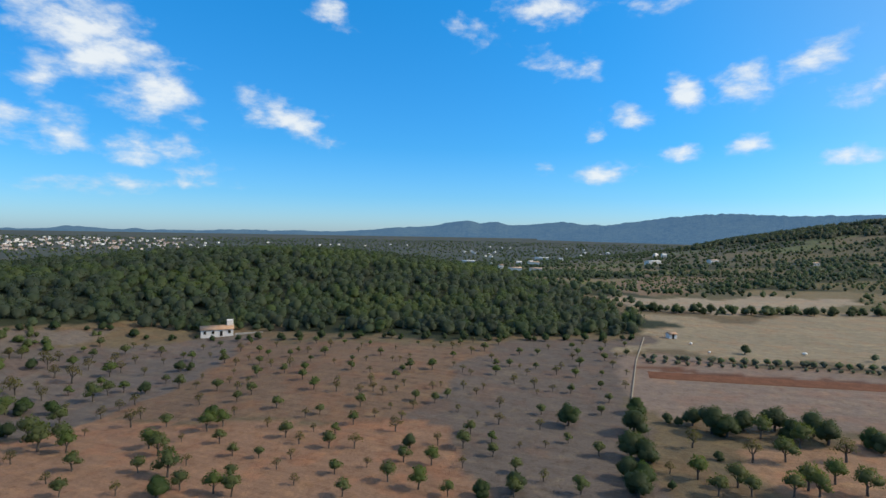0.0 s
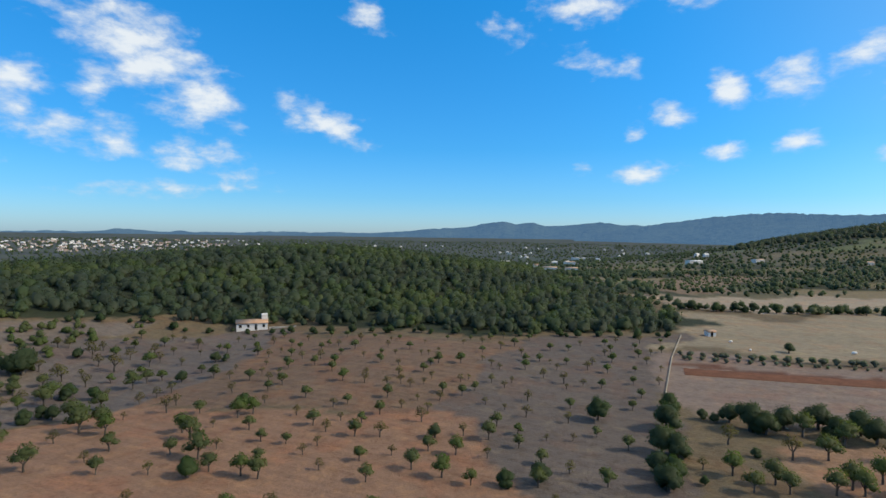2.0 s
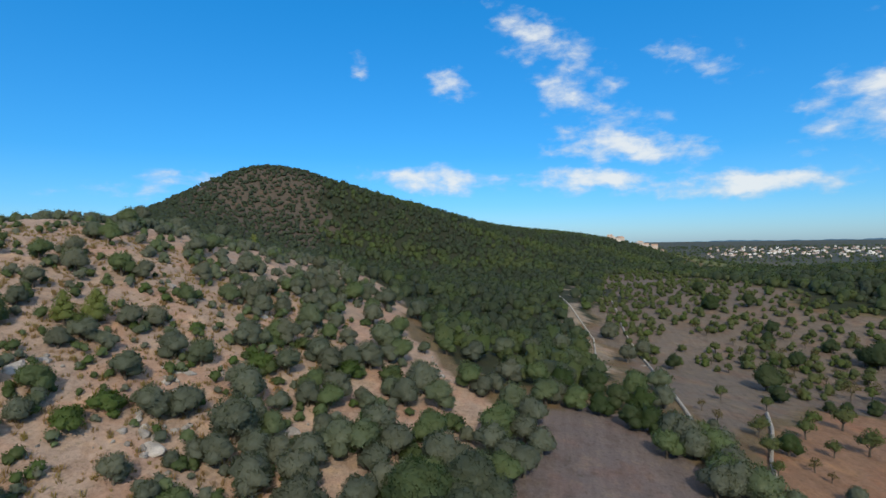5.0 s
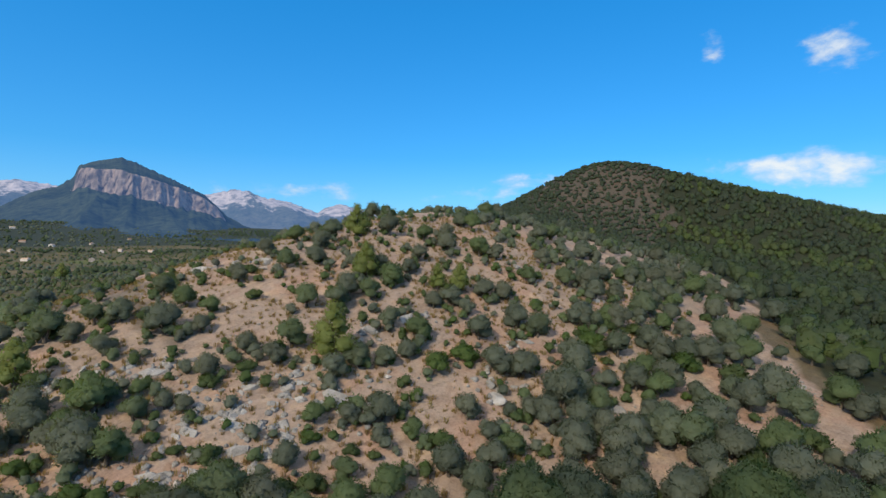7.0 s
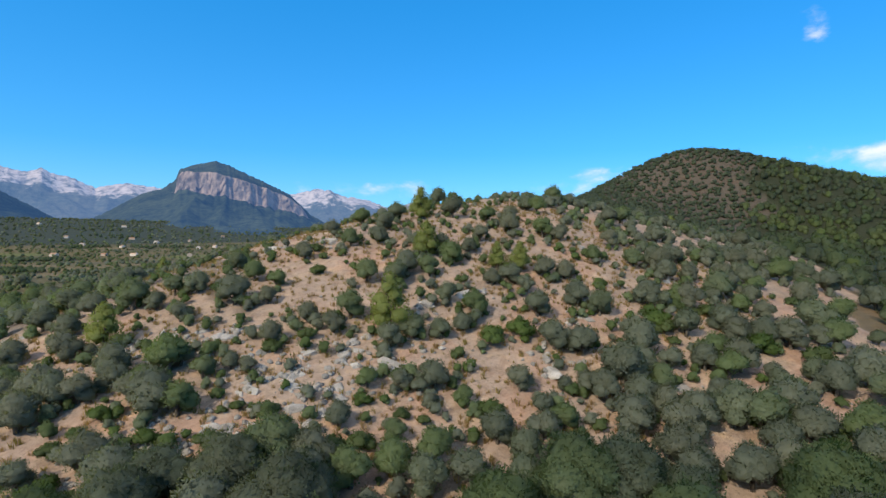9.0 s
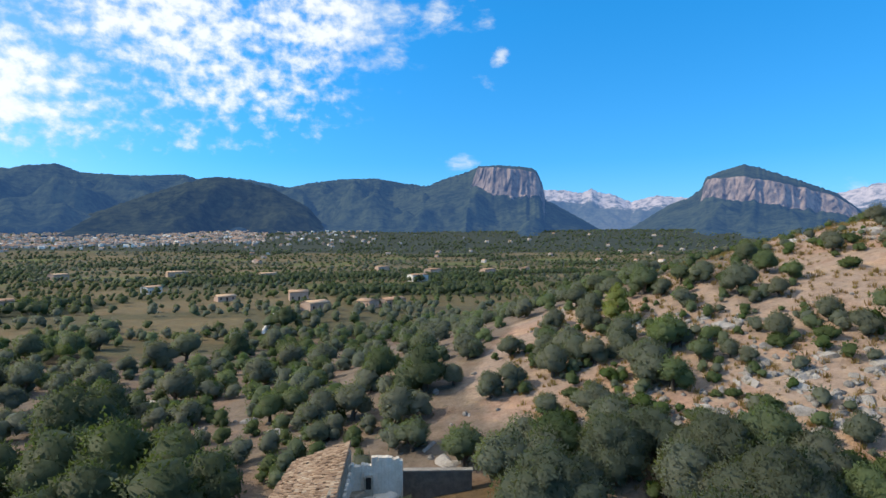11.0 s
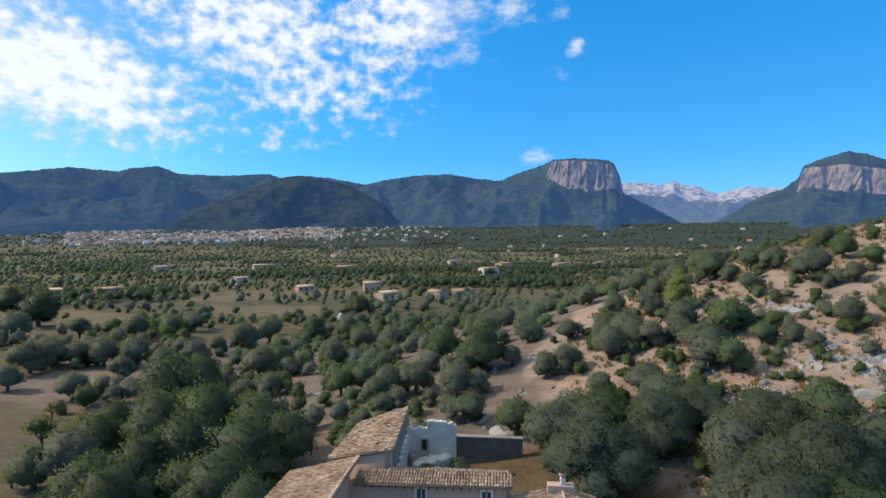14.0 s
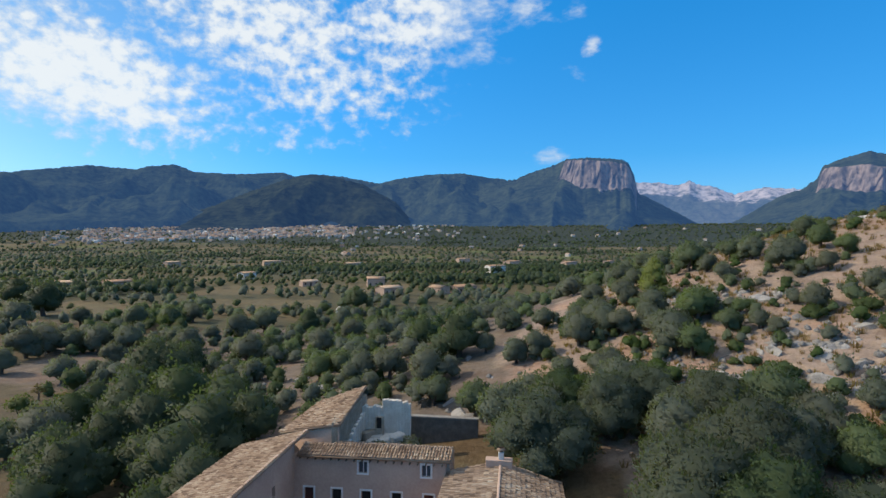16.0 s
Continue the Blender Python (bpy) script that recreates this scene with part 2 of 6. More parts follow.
# ---- shared building helpers ----
def mesh_of(name, verts, faces, mat, smooth=False):
    me = bpy.data.meshes.new(name)
    verts = np.asarray(verts, dtype=np.float32)
    soft = verts[:, 3:] if verts.ndim == 2 and verts.shape[1] == 6 else None
    verts = np.ascontiguousarray(verts[:, :3]) if soft is not None else verts.reshape(-1, 3)
    if isinstance(faces, np.ndarray):
        n, w = faces.shape
        me.vertices.add(len(verts))
        me.vertices.foreach_set("co", verts.ravel())
        me.loops.add(n * w)
        me.loops.foreach_set("vertex_index", faces.astype(np.int32).ravel())
        me.polygons.add(n)
        me.polygons.foreach_set("loop_start", np.arange(0, n * w, w, dtype=np.int32))
        me.update(calc_edges=True)
    else:
        me.from_pydata(verts.tolist(), [], faces)
    me.materials.append(mat)
    if smooth:
        me.polygons.foreach_set("use_smooth", np.ones(len(me.polygons), dtype=bool))
    if soft is not None:
        # foliage is shaded by the form of its clumps
        me.polygons.foreach_set("use_smooth", np.ones(len(me.polygons), dtype=bool))
        me.normals_split_custom_set_from_vertices(soft)
    return me


def part(name, me, parent, label="", at_=None):
    ob = new(name, me)
    ob.parent = parent
    if at_ is not None:
        ob.matrix_basis = at_
    return tagged(ob, label) if label else ob


def empty(name, x, y, z, turn=0.0, size=1.0):
    ob = new(name)
    ob.matrix_basis = pose(x, y, z, 0, 0, turn) @ Matrix.Scale(size, 4)
    return ob


# ---- terrain ----
def ramp01(a, b, v):
    u = np.clip((v - a) / (b - a), 0, 1)
    return u * u * (3 - 2 * u)


HILLS = []


def hill(x, y, rise, width):
    HILLS.append((x, y, rise, width))


hill(-200, -125, 8, 46)
hill(-200, -71, -3.7, 46)
hill(-200, -17, 8.2, 46)
hill(-200, 37, 9.3, 46)
hill(-200, 91, -2.6, 46)
hill(-200, 145, 2.5, 46)
hill(-146, -125, 6, 46)
hill(-146, -71, 16.3, 46)
hill(-146, -17, 3.6, 46)
hill(-146, 37, -7, 46)
hill(-146, 91, -1.5, 46)
hill(-146, 145, 2.4, 46)
hill(-92, -125, -0.7, 46)
hill(-92, -71, 11.5, 46)
hill(-92, -17, 4.4, 46)
hill(-92, 37, 7.7, 46)
hill(-92, 91, -1.3, 46)
hill(-92, 145, -7.3, 46)
hill(-38, -125, 2.8, 46)
hill(-38, -71, 17.8, 46)
hill(-38, -17, -11.7, 46)
hill(-38, 37, 0.6, 46)
hill(-38, 91, -3, 46)
hill(-38, 145, 6, 46)
hill(16, -125, -3.5, 46)
hill(16, -71, -2.8, 46)
hill(16, -17, -0.6, 46)
hill(16, 37, 4.4, 46)
hill(16, 91, -4.8, 46)
hill(16, 145, 0, 46)
hill(-465, -90, 44.1, 110)
hill(-380, -90, 26.9, 100)
hill(-300, -80, 7.4, 90)
hill(-560, 40, 38.9, 120)
hill(-450, 60, -10, 120)
hill(-620, 190, 6.6, 140)
hill(-330, 50, -18.1, 100)
hill(-240, -20, -3.8, 70)
hill(-250, -120, 21.9, 80)
hill(-300, 130, 15.3, 110)
hill(-180, 330, 13.9, 110)
hill(-60, 360, 20.2, 110)
hill(40, 300, -2.6, 80)
hill(-300, 300, -0.9, 120)
hill(90, 220, -1.1, 70)
hill(-80, 230, -9.7, 70)
hill(-700, 80, 21.3, 150)
hill(1042, 1079, 98, 380)
hill(-468, -88, 25.2, 55)
hill(-690, 310, 23.7, 110)
hill(-300, -60, -2.6, 60)
hill(-370, -60, -10.9, 60)
hill(-420, -100, -2.6, 50)
hill(-468, -88, 5.6, 45)
hill(-520, -60, -5.8, 55)
hill(-400, -20, -10.5, 60)
hill(-480, -10, 6.5, 60)
hill(-560, 30, 8.6, 70)
hill(-620, 110, -6.3, 80)
hill(-640, 200, 7.0, 90)


def ground_at(x, y):
    x, y = np.asarray(x, float), np.asarray(y, float)
    north = -0.34 * x + 0.94 * y
    z = -40.0 - 33 * ramp01(250, 1500, north) + 60 * ramp01(1250, 4300, np.hypot(north, 0.8 * (x + 0.34 * y))) * ramp01(0, 900, north) + 110 * ramp01(700, 2500, -y + 0.15 * np.abs(x))
    for hx, hy, rise, width in HILLS:
        z = z + rise * np.exp(-((x - hx) ** 2 + (y - hy) ** 2) / (2 * width**2))
    rough = ramp01(-30, -70, x) * ramp01(10, -30, y)       # stony spur
    z = z + rough * (0.5 * np.sin(x * 0.31 + 2 * np.sin(y * 0.17)) * np.sin(y * 0.37 + x * 0.11) + 0.25 * np.sin(x * 0.9 + y * 0.4) * np.sin(y * 0.83 - x * 0.3))
    return z


def height(x, y):
    return float(ground_at(x, y))


def inside(poly, x, y):
    """Mask of the points inside a polygon."""
    hit = np.zeros(np.shape(x), bool)
    for (x0, y0), (x1, y1) in zip(poly, poly[1:] + poly[:1]):
        cross = (y0 > y) != (y1 > y)
        hit ^= cross & (x < (x1 - x0) * (y - y0) / (y1 - y0 + 1e-9) + x0)
    return hit


ORANGE_FIELD = [(-92, 92), (-77, 116), (-44, 114), (0, 116), (9, 83), (0, 40), (-46, 44), (-70, 62)]
UPPER_FIELD = [(-68, 132), (-62, 186), (20, 186), (-7, 116), (-77, 116)]
GREY_FIELD = [(-170, 110), (-122, 170), (-62, 186), (-68, 132), (-77, 115), (-95, 92), (-130, 92)]
PALE_FIELD = [(20, 186), (75, 203), (50, 138), (30, 60), (0, 40), (9, 83), (-7, 116)]
STRAW_FIELD = [(64, 176), (99, 262), (330, 290), (330, 190), (150, 178)]
RED_STRIP = [(61, 158), (200, 147), (200, 139), (61, 154)]
PINK_FIELD = [(62, 172), (200, 160), (200, 100), (92, 108), (52, 122), (50, 138)]
FAR_FIELD = [(105, 335), (270, 352), (240, 296), (105, 285)]
ORANGE_CORNER = [(60, 104), (92, 106), (110, 60), (50, 60)]
PURPLE_PLOT = [(-79, 28), (-80, 43), (-60, 47), (-48, 40), (-50, 14), (-62, 16)]
WEST_FIELD = [(-440, 232), (-234, 170), (-150, 172), (-118, 187), (-122, 150), (-95, 92), (-72, 56), (-130, 70), (-200, 92), (-330, 140)]
FOREST_NORTH = [(-420, 235), (-234, 176), (-162, 174), (-118, 196), (-54, 203), (-16, 196), (24, 197), (77, 212), (92, 238), (70, 300), (40, 420), (-120, 520), (-420, 480)]
SCRUB = [(-22, -20), (-45, 10), (-80, 22), (-112, 8), (-150, 14), (-190, -2), (-255, -8), (-292, -32), (-375, -85), (-470, -100), (-500, -220), (-300, -300), (-60, -170), (-14, -95), (-5, -45)]

HILL_WOOD = [(-150, 14), (-190, -2), (-255, -8), (-292, -20), (-370, -36), (-440, -40), (-540, -12), (-700, 60), (-760, 330), (-520, 330), (-420, 240), (-330, 150), (-230, 105), (-160, 72), (-122, 62), (-95, 45), (-88, 32), (-100, 16)]
NEAR_SLOPE = [(-30, -38), (-6, -41), (24, -44), (44, -60), (84, -66), (100, -110), (40, -150), (-50, -165), (-60, -110)]
HILLTOP = [(-225, -20), (-262, -40), (-300, -18), (-370, -34), (-440, -38), (-545, -10), (-640, -260), (-420, -340), (-200, -270), (-185, -180), (-215, -100)]

EAST_WOOD = [(480, 1050), (640, 1250), (800, 1500), (1300, 1350), (1350, 900), (1000, 760), (700, 880)]
DRY_SCRUB = [(108, 352), (160, 362), (285, 500), (230, 560), (112, 400)]
SPUR_FOOT = [(-36, -34), (-20, -42), (-6, -45), (-2, -60), (-12, -88), (-42, -85)]
TRACK = [(-300, 124), (-238, 97), (-186, 82), (-148, 72), (-112, 58), (-112, 52), (-150, 64), (-188, 74), (-240, 88), (-300, 116)]
SOILS = [  # region, colour
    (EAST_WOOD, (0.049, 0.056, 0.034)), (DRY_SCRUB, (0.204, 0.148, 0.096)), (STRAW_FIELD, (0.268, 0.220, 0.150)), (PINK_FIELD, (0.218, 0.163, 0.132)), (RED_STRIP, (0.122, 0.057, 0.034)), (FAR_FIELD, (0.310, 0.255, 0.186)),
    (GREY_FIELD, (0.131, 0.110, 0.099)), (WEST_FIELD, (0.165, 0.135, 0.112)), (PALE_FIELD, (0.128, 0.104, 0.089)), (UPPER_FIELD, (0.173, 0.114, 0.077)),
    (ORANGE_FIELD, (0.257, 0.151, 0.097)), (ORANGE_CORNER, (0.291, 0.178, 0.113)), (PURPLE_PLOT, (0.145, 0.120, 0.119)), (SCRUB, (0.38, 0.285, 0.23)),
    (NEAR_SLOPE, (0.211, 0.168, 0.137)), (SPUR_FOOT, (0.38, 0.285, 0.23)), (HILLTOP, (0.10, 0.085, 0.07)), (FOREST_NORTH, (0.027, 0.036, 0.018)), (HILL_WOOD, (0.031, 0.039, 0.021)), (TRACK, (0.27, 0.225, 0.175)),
]


def plot_kind(x, y):
    """The use of each plot on the southern valley floor: 0 wood, 1 bare field, 2 orchard, 3 olive grove, 4 green crop; and how far its hedge is."""
    u = (x + 0.25 * y + 16 * np.sin(y / 57.0)) / 104.0
    v = (y - 0.2 * x + 11 * np.sin(x / 43.0)) / 58.0
    i, j = np.floor(u), np.floor(v)
    code = np.mod(i * 7 + j * 13 + np.floor(np.mod(i * i * 3 + j * 5 + i * j, 11)), 12).astype(int)
    kind = np.array([0, 2, 3, 1, 3, 2, 4, 3, 0, 2, 3, 1])[code]
    edge = np.minimum(np.minimum(u - i, 1 - (u - i)) * 104, np.minimum(v - j, 1 - (v - j)) * 58)
    for poly, k in VALLEY_PLOTS:
        hit = inside(poly, x, y)
        kind, edge = np.where(hit, k, kind), np.where(hit, 40.0, edge)
    return kind, edge


VALLEY_PLOTS = [  # plots whose use is plain to see
    ([(60, -150), (100, -150), (118, -192), (72, -200)], 1), ([(125, -135), (175, -140), (168, -175), (120, -172)], 1), ([(180, -290), (215, -300), (205, -335), (170, -330)], 1),
    ([(90, -440), (185, -395), (175, -450), (85, -500)], 0), ([(225, -205), (275, -215), (290, -250), (230, -245)], 0), ([(400, -530), (560, -560), (570, -610), (420, -580)], 0),
    ([(-75, -425), (-20, -430), (-30, -470), (-80, -465)], 4), ([(120, -640), (450, -610), (460, -670), (120, -700)], 1), ([(-110, -820), (0, -830), (0, -920), (-110, -910)], 4),
    ([(-40, -300), (40, -290), (60, -340), (-40, -360)], 0),
]


def build_ground():
    n = 400
    u = np.linspace(-1, 1, n)
    a = 6.2
    line = np.sinh(a * u) / np.sinh(a) * 4900
    # finer in the middle: blend with a straight run
    line = line + u * 190 * (1 - np.abs(u)) ** 0.6
    line = np.sort(line)
    gx, gy = np.meshgrid(line - 45, line + 30, indexing="ij")
    gz = ground_at(gx, gy)
    verts = np.stack([gx, gy, gz], -1).reshape(-1, 3)
    i, j = np.meshgrid(np.arange(n - 1), np.arange(n - 1), indexing="ij")
    q = (i * n + j).ravel()
    faces = np.stack([q, q + n, q + n + 1, q + 1], -1)
    me = mesh_of("ground", verts, faces, M_GROUND, True)
    x, y = verts[:, 0], verts[:, 1]
    tone = np.tile(np.array([0.145, 0.112, 0.068]), (len(x), 1))
    # patchwork of far plots
    far = np.hypot(x, y) > 330
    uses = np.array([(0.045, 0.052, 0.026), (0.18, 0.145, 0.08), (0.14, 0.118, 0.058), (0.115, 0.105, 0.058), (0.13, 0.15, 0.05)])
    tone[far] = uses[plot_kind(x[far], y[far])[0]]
    # northern plain turns blue-green with distance: aerial haze put into the soil colour
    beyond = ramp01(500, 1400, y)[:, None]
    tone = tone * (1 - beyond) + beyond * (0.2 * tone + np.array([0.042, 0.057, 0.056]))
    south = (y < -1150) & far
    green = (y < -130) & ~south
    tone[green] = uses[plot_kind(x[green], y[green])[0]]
    # dark woodland green, its bluish cast painted in place of haze
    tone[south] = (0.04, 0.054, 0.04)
    wobx, woby = x + 1.2 * np.sin(y * 0.21) + 0.8 * np.sin(y * 0.53 + 1), y + 1.2 * np.sin(x * 0.19) + 0.8 * np.sin(x * 0.47 + 2)
    loose = ramp01(110, 260, np.hypot(x, y))
    wobx = wobx + loose * (13 * np.sin(y * 0.045 + 1) + 7 * np.sin(y * 0.13 + x * 0.05))
    woby = woby + loose * (13 * np.sin(x * 0.041 + 2) + 7 * np.sin(x * 0.12 - y * 0.06))
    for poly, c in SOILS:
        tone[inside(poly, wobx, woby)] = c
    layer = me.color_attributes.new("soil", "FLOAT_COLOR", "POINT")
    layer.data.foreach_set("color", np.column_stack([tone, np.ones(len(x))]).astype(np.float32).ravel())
    tagged(new("ground", me), "dry red and ochre farm soil with straw grass", "ground", kind="structure")


build_ground()


# ---- mountains and far ranges ----
def make_mountain(name, wood_a, wood_b, rock_a, rock_b, haze, glow, edge=0.50):
    m, k = material(name)
    g = k.n("ShaderNodeNewGeometry")
    p = g.outputs["Position"]
    up = k.n("ShaderNodeSeparateXYZ", {0: g.outputs["Normal"]}).outputs[2]
    cliff = k.n("ShaderNodeVertexColor", layer_name="cliff").outputs[0]
    n1, n2 = k.noise(p, 0.004, 4), k.noise(p, 0.03, 6, 0.7)
    n3, n4 = k.noise(k.vec("MULTIPLY", p, (1, 1, 0.6)), 0.02, 6, 0.7), k.noise(p, 0.05, 5, 0.7)
    wood = k.mix(k.span(k.math("ADD", n2, k.math("MULTIPLY", n1, 0.5)), 0.55, 0.95), col(*wood_a), col(*wood_b))
    rock = k.mix(k.span(n3, 0.35, 0.62), col(*rock_a), col(*rock_b))
    rock = k.mix(k.span(n4, 0.55, 0.7, 0, 0.55), rock, k.mix(1.0, rock, col(0.5, 0.52, 0.5), "MULTIPLY"))
    slope = k.span(k.math("ADD", up, k.math("MULTIPLY", k.math("SUBTRACT", n2, 0.5), 0.5)), edge, edge - 0.14)
    face = k.span(k.math("ADD", k.math("MULTIPLY", cliff, 0.85), k.math("ADD", k.math("MULTIPLY", k.math("SUBTRACT", n4, 0.5), 0.7), k.math("MULTIPLY", k.math("SUBTRACT", n3, 0.5), 1.5))), 0.35, 0.6)
    bare = k.math("MAXIMUM", slope, face, clamp=True)
    c = k.mix(bare, wood, rock)
    # the slopes emit blue to imitate aerial haze in front of them
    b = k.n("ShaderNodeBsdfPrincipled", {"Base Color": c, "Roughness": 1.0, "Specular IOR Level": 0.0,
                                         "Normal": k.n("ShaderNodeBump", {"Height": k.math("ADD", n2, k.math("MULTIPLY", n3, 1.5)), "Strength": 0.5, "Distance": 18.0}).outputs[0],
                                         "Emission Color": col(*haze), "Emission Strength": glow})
    k.t.links.new(b.outputs[0], k.n("ShaderNodeOutputMaterial").inputs[0])
    return m


# haze colour and strength are set by hand, weakest on the foothill
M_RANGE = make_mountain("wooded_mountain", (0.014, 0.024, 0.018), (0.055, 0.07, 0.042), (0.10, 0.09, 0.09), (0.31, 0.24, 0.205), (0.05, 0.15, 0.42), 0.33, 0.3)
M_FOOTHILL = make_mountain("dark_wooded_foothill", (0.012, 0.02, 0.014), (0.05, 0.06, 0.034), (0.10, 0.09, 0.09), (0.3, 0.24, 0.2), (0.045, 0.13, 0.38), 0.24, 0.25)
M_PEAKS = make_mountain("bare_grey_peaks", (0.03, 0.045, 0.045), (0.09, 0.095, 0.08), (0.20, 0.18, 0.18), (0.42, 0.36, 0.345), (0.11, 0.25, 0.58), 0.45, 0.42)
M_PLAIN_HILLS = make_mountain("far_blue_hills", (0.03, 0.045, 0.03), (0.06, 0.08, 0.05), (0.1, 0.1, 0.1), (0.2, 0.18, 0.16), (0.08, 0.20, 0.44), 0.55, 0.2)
EYE_XY, EYE_Z = (0.0, 8.0), -13.0


def mountain(name, label, skyline, near, far, foot, mat, cliffs=(), relief=0.18, steps=40, seed=1, density=7, shape=1.25, bald=2.0):
    """A range whose skyline is given as azimuth and elevation from the valley; near, far: distances of foot and crest.
    cliffs: azimuth, the elevations of the rock wall's foot and top, and how far it is set back."""
    skyline = [(a + 0.3, e) if a > 115 else (a, e + 0.22) for a, e in skyline]
    cliffs = [(a + 0.3, e, t, back) for a, e, t, back in cliffs]
    az = np.array([a for a, _ in skyline])
    el = np.array([e for _, e in skyline])
    cols = np.linspace(az[0], az[-1], int((az[-1] - az[0]) * density) + 2)
    crest = np.interp(cols, az, el)
    rng = np.random.default_rng(seed)
    jag = 0.05 * np.convolve(rng.normal(size=len(cols) + 2), [0.3, 0.5, 0.3], "valid")
    top = EYE_Z + far * np.tan(np.radians(crest))
    jag = far * np.tan(np.radians(jag))
    s = np.concatenate([np.linspace(0, 1, steps), [1.03, 1.12, 1.3]])
    if cliffs:
        s = np.sort(np.concatenate([s, np.linspace(0.66, 0.92, 70)]))
    verts, bare = [], []
    for c, (a, h) in enumerate(zip(cols, top)):
        g = np.where(s <= 1, np.clip(s, 0, 1) ** shape, 1 - (s - 1) * 2.2)
        wall = np.interp(s, [bald, bald + 0.22], [0, 1]) * (0.75 + 0.5 * noise.noise((a * 0.6, seed, 1.0)))
        if cliffs and cliffs[0][0] < a < cliffs[-1][0]:
            ca = [q[0] for q in cliffs]
            butt = abs(noise.noise((a * 0.45, seed, 0.3))) + 0.14 * abs(noise.noise((a * 1.3, seed, 2.0)))
            at0 = 0.69 + 0.035 * butt + 0.008 * noise.noise((a * 2.6, seed, 5.0)) + np.interp(a, ca, [q[3] for q in cliffs])
            rise = near + (far - near) * (at0 + 0.04)
            e0 = np.interp(a, ca, [q[1] for q in cliffs]) + 0.3 * noise.noise((a * 0.7, seed, 4.2)) + 0.25 * noise.noise((a * 2.1, seed, 6.0))
            e1 = np.interp(a, ca, [q[2] for q in cliffs]) + 0.12 * noise.noise((a * 1.5, seed, 8.0))
            e1 = min(e1, crest[c] - 0.2)
            e0 = min(e0, e1 - 0.15)
            lo, hi = ((EYE_Z + rise * math.tan(math.radians(e)) - foot) / (h - foot) for e in (e0, e1))
            hold = min(1.0, (a - ca[0]) / 0.9, (ca[-1] - a) / 0.9)
            hold = hold * hold * (3 - 2 * hold)
            g = g * (1 - hold) + hold * np.interp(s, [0, at0 * 0.35, at0 * 0.7, at0, at0 + 0.03, 1.0, 1.1, 1.3], [0, lo * 0.16, lo * 0.52, lo, hi, 1.0, 0.95, 0.6])
            wall = min(1.0, hold * 2.5) * np.interp(s, [at0 - 0.012, at0, at0 + 0.03, at0 + 0.04], [0, 1, 1, 0])
        for i, f in enumerate(s):
            d = near + (far - near) * f
            r = np.radians(a)
            if cliffs and wall[i] > 0:
                d += 13 * noise.noise((a * 1.9, i * 0.3, seed)) + 4 * noise.noise((a * 5.0, i * 0.8, seed + 3.0))
            x, y = EYE_XY[0] - d * math.sin(r), EYE_XY[1] + d * math.cos(r)
            z = foot + (h - foot) * g[i] + jag[c] * max(0.0, g[i]) ** 6
            spur = noise.ridged_multi_fractal((x * 0.0013 + seed, y * 0.0013, seed), 0.9, 2.1, 5, 1.0, 2.0)
            spur = 0.4 * spur + 0.65 + 0.5 * (0.5 - 2 * abs(noise.noise((a * 0.13 + 0.8 * f, f * 1.1, seed + 2.0)))) + 0.1 * (0.5 - 2 * abs(noise.noise((a * 0.4 - 0.6 * f, f * 2.0, seed + 9.0))))
            small = noise.noise((x * 0.009, y * 0.009, seed + 5))
            calm = 1 - 0.92 * float(ramp01(0.55, 0.74, f)) if cliffs else 1.0
            z += calm * (h - foot) * relief * math.sin(math.pi * min(f, 1)) * (1 - (wall[i] if bald > 1 else 0.0)) * (0.85 * (spur - 1.1) + 0.15 * small)
            if f < 1:
                z = min(z, EYE_Z + d * math.tan(math.radians(crest[c] - 0.25 * (1 - f) - 0.02)))
            if f <= 0:
                z -= 60
            verts.append((x, y, z))
            bare.append(wall[i])
    m = len(s)
    i, j = np.meshgrid(np.arange(len(cols) - 1), np.arange(m - 1), indexing="ij")
    q = (i * m + j).ravel()
    faces = np.stack([q, q + 1, q + m + 1, q + m], -1)
    me = mesh_of(name, verts, faces, mat, True)
    layer = me.color_attributes.new("cliff", "FLOAT_COLOR", "POINT")
    layer.data.foreach_set("color", np.repeat(np.array(bare, dtype=np.float32)[:, None], 4, 1).ravel())
    tagged(new(name, me), label, "mountain", kind="structure")


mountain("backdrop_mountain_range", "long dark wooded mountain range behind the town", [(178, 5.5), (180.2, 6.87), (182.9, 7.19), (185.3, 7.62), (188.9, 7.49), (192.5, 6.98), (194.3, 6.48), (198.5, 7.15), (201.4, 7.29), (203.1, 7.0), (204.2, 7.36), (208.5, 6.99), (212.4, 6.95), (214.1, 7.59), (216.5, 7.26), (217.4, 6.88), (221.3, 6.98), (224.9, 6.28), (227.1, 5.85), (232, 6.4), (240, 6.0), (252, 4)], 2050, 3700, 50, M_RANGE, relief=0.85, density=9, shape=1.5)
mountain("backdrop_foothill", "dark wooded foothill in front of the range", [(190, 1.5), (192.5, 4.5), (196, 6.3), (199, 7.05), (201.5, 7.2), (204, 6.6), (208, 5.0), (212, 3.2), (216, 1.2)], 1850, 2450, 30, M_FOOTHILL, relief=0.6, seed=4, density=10)
